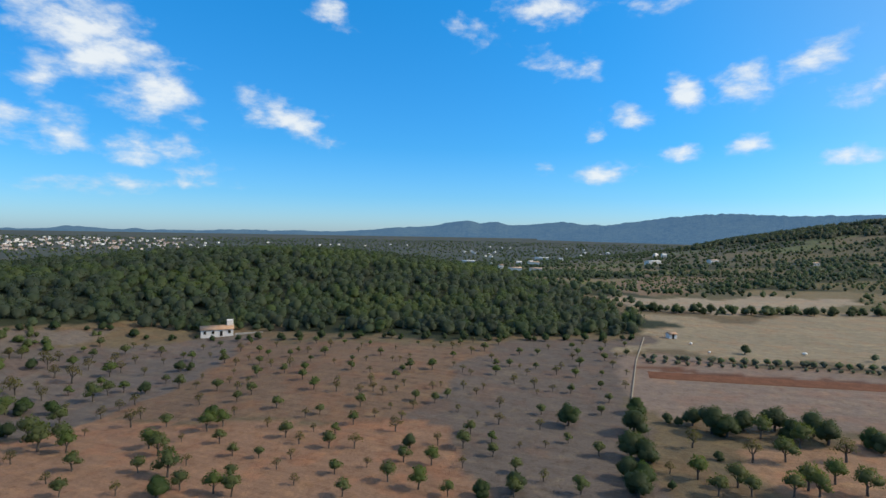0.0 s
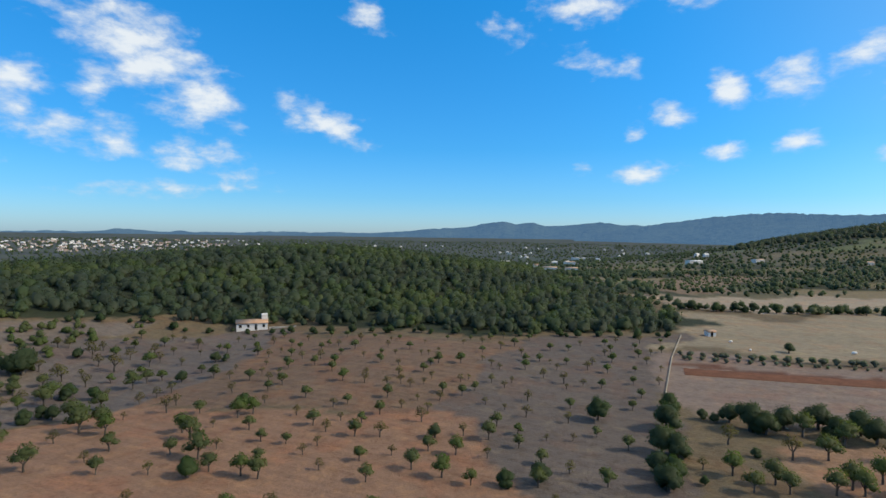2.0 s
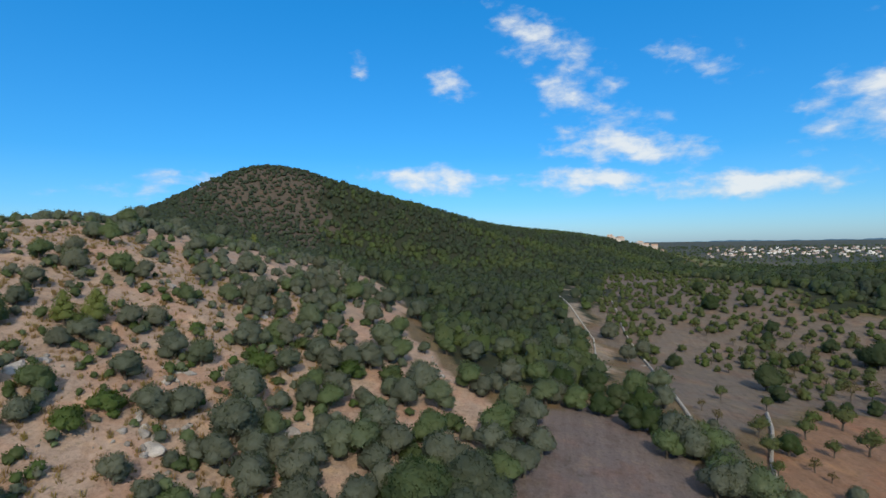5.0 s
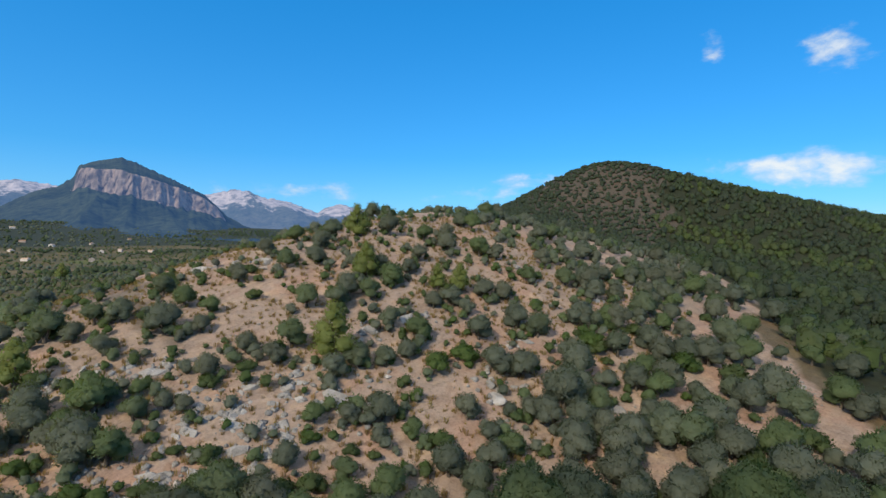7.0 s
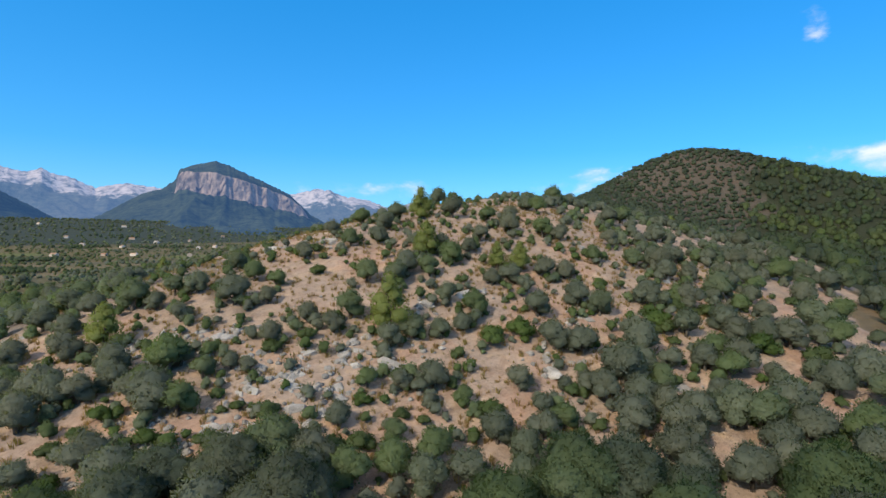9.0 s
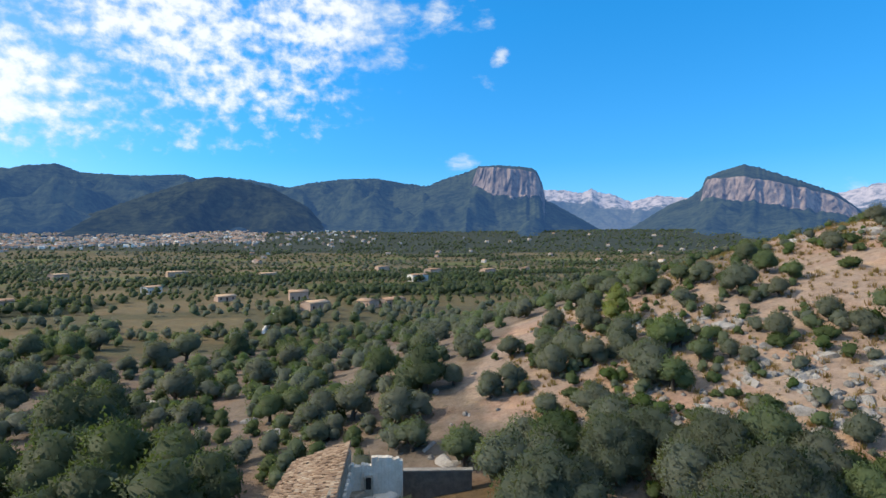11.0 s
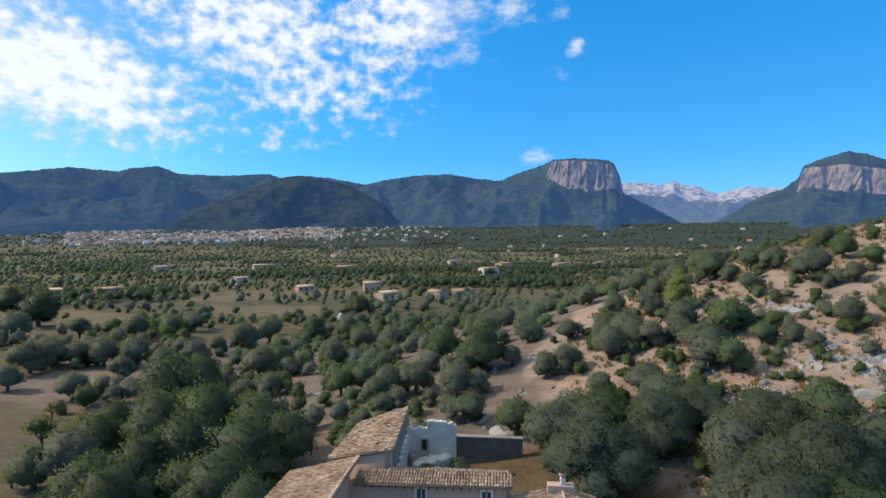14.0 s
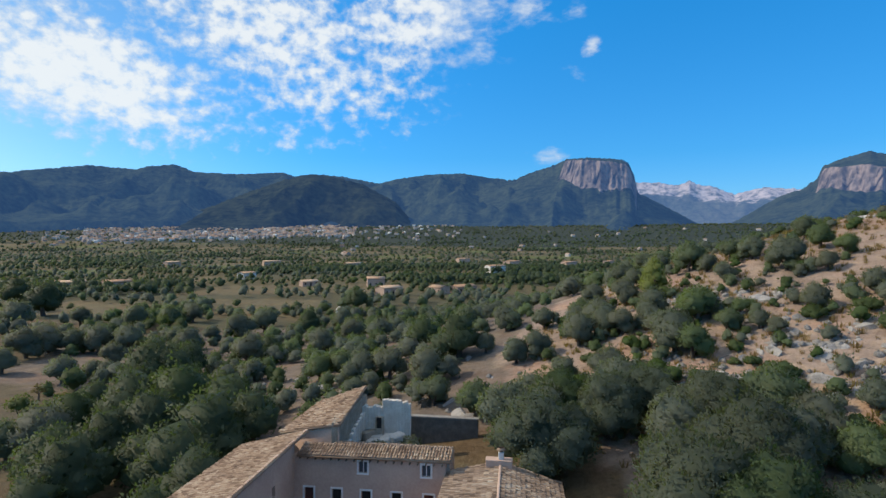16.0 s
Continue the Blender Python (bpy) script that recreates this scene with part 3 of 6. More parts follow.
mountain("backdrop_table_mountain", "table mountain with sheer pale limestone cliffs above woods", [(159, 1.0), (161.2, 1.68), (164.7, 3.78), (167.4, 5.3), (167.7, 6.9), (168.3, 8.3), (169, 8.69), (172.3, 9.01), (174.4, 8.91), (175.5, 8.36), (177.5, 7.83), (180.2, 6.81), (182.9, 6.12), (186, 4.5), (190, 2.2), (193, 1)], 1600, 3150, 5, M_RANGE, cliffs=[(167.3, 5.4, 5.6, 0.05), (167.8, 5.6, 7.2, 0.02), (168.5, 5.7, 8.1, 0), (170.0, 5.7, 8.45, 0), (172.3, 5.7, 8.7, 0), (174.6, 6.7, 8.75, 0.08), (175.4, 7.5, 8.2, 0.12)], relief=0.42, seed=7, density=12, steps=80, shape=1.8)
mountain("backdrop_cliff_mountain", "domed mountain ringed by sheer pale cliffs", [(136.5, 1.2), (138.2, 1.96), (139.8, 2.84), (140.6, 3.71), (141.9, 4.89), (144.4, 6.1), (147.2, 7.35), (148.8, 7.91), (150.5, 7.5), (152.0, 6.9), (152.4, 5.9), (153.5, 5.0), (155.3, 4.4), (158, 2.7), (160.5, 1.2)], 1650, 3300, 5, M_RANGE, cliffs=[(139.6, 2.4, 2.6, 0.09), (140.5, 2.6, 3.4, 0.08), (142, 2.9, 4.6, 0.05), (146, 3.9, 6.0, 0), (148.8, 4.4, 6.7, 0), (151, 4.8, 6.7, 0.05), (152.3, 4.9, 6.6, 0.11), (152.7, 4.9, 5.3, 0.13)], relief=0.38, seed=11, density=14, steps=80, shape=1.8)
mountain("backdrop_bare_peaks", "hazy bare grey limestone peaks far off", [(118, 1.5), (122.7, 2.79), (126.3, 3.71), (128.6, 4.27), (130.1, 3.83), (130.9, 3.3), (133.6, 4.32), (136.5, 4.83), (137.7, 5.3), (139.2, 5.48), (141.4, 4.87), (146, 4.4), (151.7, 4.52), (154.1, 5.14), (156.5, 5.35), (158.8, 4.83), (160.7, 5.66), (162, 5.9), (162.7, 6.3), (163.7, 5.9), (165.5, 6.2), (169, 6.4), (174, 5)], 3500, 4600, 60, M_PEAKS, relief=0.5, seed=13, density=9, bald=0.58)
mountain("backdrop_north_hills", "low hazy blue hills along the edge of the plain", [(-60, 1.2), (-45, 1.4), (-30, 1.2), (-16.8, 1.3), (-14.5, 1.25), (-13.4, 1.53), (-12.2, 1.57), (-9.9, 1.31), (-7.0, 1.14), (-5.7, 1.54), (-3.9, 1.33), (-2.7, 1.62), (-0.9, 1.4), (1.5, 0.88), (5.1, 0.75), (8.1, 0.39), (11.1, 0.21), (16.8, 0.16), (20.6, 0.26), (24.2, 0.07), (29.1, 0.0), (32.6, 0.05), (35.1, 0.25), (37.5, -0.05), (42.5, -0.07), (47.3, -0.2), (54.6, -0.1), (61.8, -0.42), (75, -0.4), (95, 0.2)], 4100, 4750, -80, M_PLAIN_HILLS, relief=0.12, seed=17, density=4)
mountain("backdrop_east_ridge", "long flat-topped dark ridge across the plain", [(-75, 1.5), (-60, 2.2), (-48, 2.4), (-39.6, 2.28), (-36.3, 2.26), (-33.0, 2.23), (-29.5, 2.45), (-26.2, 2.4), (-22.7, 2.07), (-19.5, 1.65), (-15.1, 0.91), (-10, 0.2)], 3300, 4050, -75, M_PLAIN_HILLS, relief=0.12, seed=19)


# ---- plants ----
def blob(rng, c, r, rings=5, segs=7, rough=0.22):
    """A lumpy closed form: verts, quads."""
    v, f = [], []
    ph = np.linspace(0, math.pi, rings + 1)
    for i, p in enumerate(ph):
        for j in range(segs):
            t = 2 * math.pi * (j + 0.5 * (i % 2)) / segs
            k = 1 + rough * rng.uniform(-1, 1)
            u = (math.sin(p) * math.cos(t), math.sin(p) * math.sin(t), math.cos(p))
            v.append((c[0] + r[0] * k * u[0], c[1] + r[1] * k * u[1], c[2] + r[2] * k * u[2], u[0], u[1], u[2] + 0.25))
    for i in range(rings):
        for j in range(segs):
            a, b = i * segs + j, i * segs + (j + 1) % segs
            f += [(a, a + segs, b + segs), (a, b + segs, b)]
    return np.array(v), np.array(f)


def swell(d, off, lobes):
    """How far a crown bulges in the directions d."""
    return np.array([1 + lobes * (1.5 * noise.noise((x * 1.8 + off, y * 1.8, z * 1.8)) + 0.8 * noise.noise((x * 4.3, y * 4.3 + off, z * 4.3))) for x, y, z in d])


def crown(rng, lumps, count, size, slim=0.5, lobes=0.28, core=0.9, rings=5, segs=8, lift=0.35, dome=0.45):
    """Foliage over overlapping rounded masses (centre, radii): a knobbly core and small leaf sprays that stand off it."""
    parts_ = []
    offs = rng.uniform(0, 40, len(lumps))
    ph = np.linspace(0.0, math.pi * 0.86, rings + 1)
    for (c, r), off in zip(lumps, offs):
        d = np.array([(math.sin(p) * math.cos(2 * math.pi * (j + 0.5 * (i % 2)) / segs), math.sin(p) * math.sin(2 * math.pi * (j + 0.5 * (i % 2)) / segs), math.cos(p)) for i, p in enumerate(ph) for j in range(segs)])
        q = np.array(c) + d * np.array(r) * (core * swell(d, off, lobes) * rng.uniform(0.93, 1.07, len(d)))[:, None]
        soft = d / np.array(r)
        soft /= np.linalg.norm(soft, axis=1)[:, None]
        f = []
        for i in range(rings):
            for j in range(segs):
                a, b = i * segs + j, i * segs + (j + 1) % segs
                f += [(a, a + segs, b + segs), (a, b + segs, b)] if i else [(a, a + segs, b + segs)]
        parts_.append((np.concatenate([q, soft + (0, 0, dome)], 1), np.array(f)))
    w = np.array([r[0] * r[1] + r[0] * r[2] for _, r in lumps])
    pick = rng.choice(len(lumps), int(count * 1.6), p=w / w.sum())
    c, r = np.array([l[0] for l in lumps])[pick], np.array([l[1] for l in lumps])[pick]
    z = rng.uniform(-0.6, 1.0, len(pick))
    t = rng.uniform(0, 2 * math.pi, len(pick))
    flat = np.sqrt(1 - z * z)
    d = np.stack([flat * np.cos(t), flat * np.sin(t), z], 1)
    bulge = np.zeros(len(pick))
    for n, off in enumerate(offs):
        bulge[pick == n] = swell(d[pick == n], off, lobes)
    p = c + d * r * (bulge * rng.uniform(0.9, 1.1, len(pick)))[:, None]
    free = p[:, 2] > 0.02
    for n, (lc, lr) in enumerate(lumps):
        free &= (pick == n) | (np.linalg.norm((p - np.array(lc)) / np.array(lr), axis=1) > 0.86)
    p, d, r = p[free][:count], d[free][:count], r[free][:count]
    m = len(p)
    out = d / r
    out /= np.linalg.norm(out, axis=1)[:, None]
    # most sprays lie along the crown's surface like shingles, some stand off it
    stand = rng.uniform(size=(m, 1)) < 0.3
    way = out * np.where(stand, 0.7, 0.3) + rng.normal(scale=0.55, size=(m, 3)) + (0, 0, lift)
    way /= np.linalg.norm(way, axis=1)[:, None]
    side = np.cross(way, np.where(stand, rng.normal(size=(m, 3)), out + rng.normal(scale=0.25, size=(m, 3))))
    side /= np.linalg.norm(side, axis=1)[:, None]
    s = size * rng.uniform(0.6, 1.5, (m, 1))
    spray = np.stack([p - side * s * slim, p + side * s * slim, p + way * s * 1.5], 1)
    soft = out + 0.35 * (way - out) + (0, 0, dome)
    inward = (np.cross(spray[:, 1] - spray[:, 0], spray[:, 2] - spray[:, 0]) * soft).sum(1) < 0
    spray[inward] = spray[inward][:, [1, 0, 2]]
    soft = np.repeat(soft[:, None, :], 3, 1)
    parts_.append((np.concatenate([spray, soft], -1).reshape(-1, 6), np.arange(m * 3).reshape(-1, 3)))
    return join(parts_)


def join(parts):
    vs, fs, n = [], [], 0
    for v, f in parts:
        vs.append(v)
        fs.append(f + n)
        n += len(v)
    return np.concatenate(vs), np.concatenate(fs)


def rounded(crown, share=0.7):
    """Turns the shading of a crown's clumps towards that of the whole crown."""
    v, f = crown
    mid = (v[:, :3].max(0) + v[:, :3].min(0)) / 2
    half = (v[:, :3].max(0) - v[:, :3].min(0)) / 2 + 1e-6
    mid[2] -= 0.4 * half[2]
    d = (v[:, :3] - mid) / half
    d /= np.linalg.norm(d, axis=1)[:, None] + 1e-6
    soft = v[:, 3:] / (np.linalg.norm(v[:, 3:], axis=1)[:, None] + 1e-6)
    soft = soft * (1 - share) + d * share
    return np.concatenate([v[:, :3], soft], 1), f


def limb(points, radii, segs=6):
    """A bent tapering branch through the points."""
    v, f = [], []
    for (x, y, z), r in zip(points, radii):
        for j in range(segs):
            t = 2 * math.pi * j / segs
            v.append((x + r * math.cos(t), y + r * math.sin(t), z))
    for i in range(len(points) - 1):
        for j in range(segs):
            a, b = i * segs + j, i * segs + (j + 1) % segs
            f.append((a, b, b + segs, a + segs))
    return np.array(v), np.array(f)


def masses(rng, n, spread, low, high, size, squash=0.85):
    """One large mass in the middle and n smaller ones leaning out of it."""
    mid = (low + high) / 2
    out = [((rng.uniform(-0.15, 0.15) * spread, rng.uniform(-0.15, 0.15) * spread, mid + 0.12 * (high - low)), (size * 1.2, size * 1.2, (high - low) * 0.48))]
    for i in range(n):
        t = 2 * math.pi * (i + rng.uniform(-0.3, 0.3)) / n
        q, r = spread * rng.uniform(0.55, 1.0), size * rng.uniform(0.7, 1.0)
        z = max(low + r * squash * 0.8, mid + rng.uniform(-0.3, 0.2) * (high - low))
        out.append(((q * math.cos(t), q * math.sin(t), z), (r, r * rng.uniform(0.85, 1.1), r * squash)))
    return out


def tree_meshes(kind, seed):
    """Trunk and crown meshes for one variant of a tree about its base."""
    rng = np.random.default_rng(seed)
    if kind in ("almond", "sparse"):
        full = kind == "almond"
        lumps = masses(rng, 4 if full else 3, 0.95, 1.05, 2.95 if full else 2.6, 0.78 if full else 0.6, 0.75)
        bend = rng.uniform(-0.15, 0.15)
        wood = [limb([(0, 0, -0.3), (0.05, 0.03, 0.5), (bend, 0.08, 1.1)], [0.17, 0.13, 0.12])]
        for c, r in lumps:
            wood.append(limb([(bend, 0.08, 0.95), (c[0] * 0.55, c[1] * 0.55, 1.35), (c[0], c[1], c[2] + 0.2)], [0.09, 0.07, 0.025], 5))
        leafy = crown(rng, lumps, 620, 0.13, core=0.7, lobes=0.3, rings=4, segs=7) if full else crown(rng, lumps, 330, 0.12, core=0.35, lobes=0.35, rings=3, segs=5)
    elif kind == "olive":
        lumps = masses(rng, 5, 1.25, 0.35, 3.35, 1.15)
        wood = [limb([(0, 0, -0.4), (0.1, -0.05, 0.7), (0.2, 0.1, 1.5)], [0.28, 0.2, 0.15])]
        for c, r in lumps[1:4]:
            wood.append(limb([(0.1, 0.0, 0.5), (c[0] * 0.5, c[1] * 0.5, 1.0), (c[0], c[1], c[2])], [0.13, 0.09, 0.04], 5))
        leafy = crown(rng, lumps, 2100, 0.125, 0.45, lift=0.5)
    elif kind == "great_olive":
        lumps = masses(rng, 7, 3.0, 0.6, 6.6, 2.2) + masses(rng, 6, 1.8, 3.4, 6.9, 1.5)[1:]
        wood = [limb([(0, 0, -0.6), (0.2, -0.1, 1.2), (0.3, 0.2, 2.6)], [0.55, 0.42, 0.3], 8)]
        for c, r in lumps[1:6]:
            wood.append(limb([(0.15, 0.0, 0.9), (c[0] * 0.5, c[1] * 0.5, 1.9), (c[0], c[1], c[2])], [0.26, 0.17, 0.06], 6))
        leafy = crown(rng, lumps, 9500, 0.15, 0.45, lobes=0.3, lift=0.5, rings=6, segs=9)
    elif kind == "carob":
        lumps = masses(rng, 6, 1.5, 0.3, 4.0, 1.3)
        wood = [limb([(0, 0, -0.4), (0.1, 0.05, 0.7), (0.1, 0.1, 1.6)], [0.3, 0.24, 0.18])]
        leafy = crown(rng, lumps, 1900, 0.13, 0.5)
    elif kind == "shrub":
        lumps = masses(rng, 4, 0.85, 0.0, 1.15, 0.6, 0.75)
        wood = [limb([(0, 0, -0.3), (0.02, 0.02, 0.3)], [0.08, 0.05], 5)]
        leafy = crown(rng, lumps, 700, 0.1)
    else:  # pine
        lumps = []
        for i in range(11):
            f = i / 10
            q = 1.7 * (1 - f**1.5) * rng.uniform(0.55, 1.0)
            t = i * 2.4 + rng.uniform(-0.5, 0.5)
            r = 1.25 * (1 - 0.5 * f) * rng.uniform(0.85, 1.15)
            lumps.append(((q * math.cos(t), q * math.sin(t), 1.0 + 4.0 * f), (r, r, r * 0.8)))
        wood = [limb([(0, 0, -0.4), (0.08, 0.0, 2.5), (0.0, 0.1, 4.6)], [0.2, 0.14, 0.05])]
        for c, r in lumps[:6]:
            wood.append(limb([(0.05, 0.0, c[2] - 0.6), (c[0] * 0.6, c[1] * 0.6, c[2] - 0.2), (c[0], c[1], c[2])], [0.07, 0.05, 0.02], 4))
        leafy = crown(rng, lumps, 2400, 0.15, 0.35, core=0.72, lobes=0.28, lift=0.7)
    return join(wood), rounded(leafy, 0.4)


def tree_kind(name, label, category, kind, seeds, leaf, group):
    """Prototypes of one kind, each with trunk and crown."""
    made = []
    for s in seeds:
        w, c = tree_meshes(kind, s)
        made.append((mesh_of(name + "_trunk", *w, M_BARK, True), mesh_of(name + "_crown", *c, leaf, False)))

    def plant(x, y, size=1.0, turn=None, text="", sink=0.0):
        k = plant.count = plant.count + 1
        top = empty(name, x, y, height(x, y) - sink, (k * 137.5) % 360 if turn is None else turn, size)
        tagged(top, text or label, category, group)
        trunk, crown = made[k % len(made)]
        part("trunk", trunk, top)
        part("crown", crown, top)
        return top

    plant.count = 0
    return plant


almond = tree_kind("almond_tree", "small green almond tree standing on bare red soil", "almond tree", "almond", (1, 2, 3, 4), M_ALMOND, "almond orchard")
dry_almond = tree_kind("almond_tree", "half-bare browning almond tree on dry soil", "almond tree", "sparse", (11, 12, 13), M_ALMOND_DRY, "almond orchard")
carob = tree_kind("carob_tree", "dense dark green carob tree", "carob tree", "carob", (21, 22, 23), M_CAROB, "carob trees")
olive = tree_kind("olive_tree", "grey-green wild olive tree on the stony slope", "olive tree", "olive", (31, 32, 33, 34), M_OLIVE, "olive scrub")
great_olive = tree_kind("olive_tree", "very large old olive tree with a dense grey-green crown", "olive tree", "great_olive", (131, 132, 133, 134), M_OLIVE_DARK, "old olives by the villa")
shrub = tree_kind("shrub", "low rounded green shrub on dry grass", "shrub", "shrub", (41, 42, 43), M_LENTISK, "scrub")
pine = tree_kind("pine_tree", "young bright green Aleppo pine", "pine tree", "pine", (51, 52, 53), M_PINE_LIGHT, "pines")


oak = tree_kind("holm_oak", "large rounded deep green holm oak", "oak tree", "carob", (24, 25, 26), M_PINE, "oaks by the villa")


def rock_mesh(seed):
    r = np.random.default_rng(seed)
    bm = bmesh.new()
    for _ in range(26):
        d = Vector(r.normal(size=3)).normalized() * r.uniform(0.75, 1.0)
        bm.verts.new((d.x * 1.0, d.y * 0.72, d.z * 0.7))
    out = bmesh.ops.convex_hull(bm, input=bm.verts[:])
    bmesh.ops.delete(bm, geom=[g for g in out["geom_interior"] if isinstance(g, bmesh.types.BMVert)], context="VERTS")
    bmesh.ops.bevel(bm, geom=bm.edges[:], offset=0.03, segments=1, affect="EDGES")
    me = bpy.data.meshes.new("boulder")
    bm.to_mesh(me)
    bm.free()
    me.materials.append(M_ROCK)
    return me


ROCKS = [rock_mesh(s) for s in range(5)]


def boulder(x, y, size):
    k = boulder.count = boulder.count + 1
    size = min(size, 2.0)
    ob = new("boulder", ROCKS[k % 5])
    ob.matrix_basis = pose(x, y, height(x, y) - 0.26 * size, (k * 37) % 40 - 20, (k * 53) % 30 - 15, (k * 137) % 360) @ Matrix.Diagonal((size * (0.9 + k % 4 * 0.25), size * 1.0, size * (0.7 + k % 3 * 0.2), 1))
    boulder.spots.append((x, y, size))
    tagged(ob, "pale grey limestone boulder among dry grass", "boulder", "limestone outcrop")


boulder.count = 0
boulder.spots = []


def stuff(name, label, category, proto, spots, mat):
    """Many plants joined in one mesh. spots: x, y, size, turn."""
    spots = np.asarray(spots, float)
    vs, fs, n = [], [], 0
    z = ground_at(spots[:, 0], spots[:, 1])
    for i, (x, y, size, turn) in enumerate(spots):
        v, f = proto[i % len(proto)]
        c, s = math.cos(turn), math.sin(turn)
        w = v * size
        at_ = [w[:, 0] * c - w[:, 1] * s + x, w[:, 0] * s + w[:, 1] * c + y, w[:, 2] + z[i]]
        if v.shape[1] == 6:
            at_ += [v[:, 3] * c - v[:, 4] * s, v[:, 3] * s + v[:, 4] * c, v[:, 5]]
        vs.append(np.stack(at_, -1))
        fs.append(f + n)
        n += len(v)
    me = mesh_of(name, np.concatenate(vs), np.concatenate(fs), mat)
    own = np.random.default_rng(len(spots)).uniform(0, 1, len(spots))
    me.attributes.new("plant", "FLOAT", "POINT").data.foreach_set("value", np.repeat(own, [len(q) for q in vs]).astype(np.float32))
    tagged(new(name, me), label, category, kind="stuff")


def coarse(kind, seed, side, count, size, rings=4, segs=6):
    """A light-weight crown for plants seen from afar: one mass and some that lean out of it."""
    rng = np.random.default_rng(seed)
    if kind == "pine":
        wide, tall = rng.uniform(2.2, 2.8), rng.uniform(2.1, 2.8)
        lumps = [((0, 0, tall * rng.uniform(0.7, 1.0)), (wide, wide * rng.uniform(0.75, 1.1), tall))]
        for i in range(side):
            t, r = rng.uniform(0, 6.28), rng.uniform(0.9, 1.3)
            lumps.append(((1.3 * math.cos(t), 1.3 * math.sin(t), rng.uniform(1.5, 4.0)), (r, r, r)))
    else:
        lumps = masses(rng, side, 1.05, 0.1, 2.9, 1.15) if side else [((0, 0, 1.2), (1.9, 1.8, 1.5))]
    return rounded(crown(rng, lumps, count, size, core=0.9, lobes=0.34, rings=rings, segs=segs, dome=0.8 if kind == "pine" else 0.6), 0.2)


def scatter(rng, poly, gap, jitter=0.95, wild=0.0):
    """Jittered spots inside a polygon."""
    xs, ys = [p[0] for p in poly], [p[1] for p in poly]
    gx, gy = np.meshgrid(np.arange(min(xs), max(xs), gap), np.arange(min(ys), max(ys), gap))
    gx = gx.ravel() + 0.5 * gap * (np.arange(gx.size) // gx.shape[1] % 2) + rng.uniform(-jitter, jitter, gx.size) * gap
    gy = gy.ravel() + rng.uniform(-jitter, jitter, gy.size) * gap
    keep = inside(poly, gx + wild * np.sin(gy * 0.11 + 1.3 * np.sin(gx * 0.07)), gy + wild * np.sin(gx * 0.09 + 1.3 * np.sin(gy * 0.08)))
    return gx[keep], gy[keep]


PINE_PROTOS = [coarse("pine", 60 + i, 2, 190, 0.28, 3, 6) for i in range(9)]
OAK_PROTOS = [coarse("oak", 70 + i, 3, 210, 0.2, 4, 6) for i in range(6)]
FAR_PROTOS = [coarse("oak", 80 + i, 1, 26, 0.36, 3, 6) for i in range(4)]
DOT_PROTOS = [coarse("oak", 90 + i, 0, 6, 0.6, 3, 5) for i in range(4)]
FAR_PINES = [coarse("pine", 95 + i, 0, 60, 0.5, 3, 6) for i in range(9)]


def wood_spots(poly, gap, lo, hi, seed, wild=0.0):
    r = np.random.default_rng(seed)
    x, y = scatter(r, poly, gap, 0.95, wild)
    return np.column_stack([x, y, r.uniform(lo, hi, len(x)), r.uniform(0, 6.28, len(x))])


def thin_out(spots, *polys):
    keep = np.ones(len(spots), bool)
    for p in polys:
        keep &= ~inside(p, spots[:, 0], spots[:, 1])
    return spots[keep]


def patchy(spots, scale, level, seed=0.0):
    """Keeps the spots where a slow noise is high, so that woods leave clearings."""
    keep = [noise.noise((x * scale, y * scale, seed)) > level for x, y, _, _ in spots]
    return spots[np.array(keep)]


def wood(name, texts, poly, gap, lo, hi, seed, reach, wild=0.0):
    """A wood in three tones, with lighter crowns for its far part."""
    spots = thin_out(wood_spots(poly, gap, lo, hi, seed, wild), TRACK)
    r = np.random.default_rng(seed + 100)
    far = np.hypot(spots[:, 0], spots[:, 1]) > reach
    tone = np.array([noise.noise((x * 0.022, y * 0.022, seed)) for x, y, _, _ in spots]) + r.normal(0, 0.22, len(spots))
    for text, pick, mat in zip(texts, (tone < -0.08, (tone >= -0.08) & (tone < 0.3), tone >= 0.3), (M_PINE_DARK, M_PINE, M_PINE_GOLD)):
        stuff(name, text, "forest", PINE_PROTOS, spots[pick & ~far], mat)
        stuff(name, text + " further off", "forest", FAR_PINES, spots[pick & far], mat)


wood("pine_forest", ("dark pines of the dense low wood", "green pines covering the low hill", "light yellow-green pines on the low hill"), FOREST_NORTH, 4.6, 0.45, 1.15, 5, 245)
wood("hillside_forest", ("dark pines climbing the hillside", "green pines climbing the hillside", "light yellow-green pines on the hillside"), HILL_WOOD, 5.2, 0.5, 1.1, 6, 230, 2.0)
top = wood_spots(HILLTOP, 3.5, 0.5, 1.1, 7)
stuff("hilltop_scrub", "dark scrub and low trees over the stony hilltop", "scrub", [coarse("oak", 110 + i, 0, 12, 0.45, 3, 6) for i in range(5)], top, M_PINE_DARK)
stuff("east_wood", "dark pine wood on the low hill beyond the stubble", "forest", FAR_PINES, patchy(wood_spots(EAST_WOOD, 12.5, 1.3, 2.3, 21, 20.0), 0.012, -0.35, 8.0), M_PINE_DARK)
stuff("dry_scrub", "low bushes dotted over orange dry land", "scrub", DOT_PROTOS, wood_spots(DRY_SCRUB, 7.0, 0.4, 0.9, 24), M_GROVE)


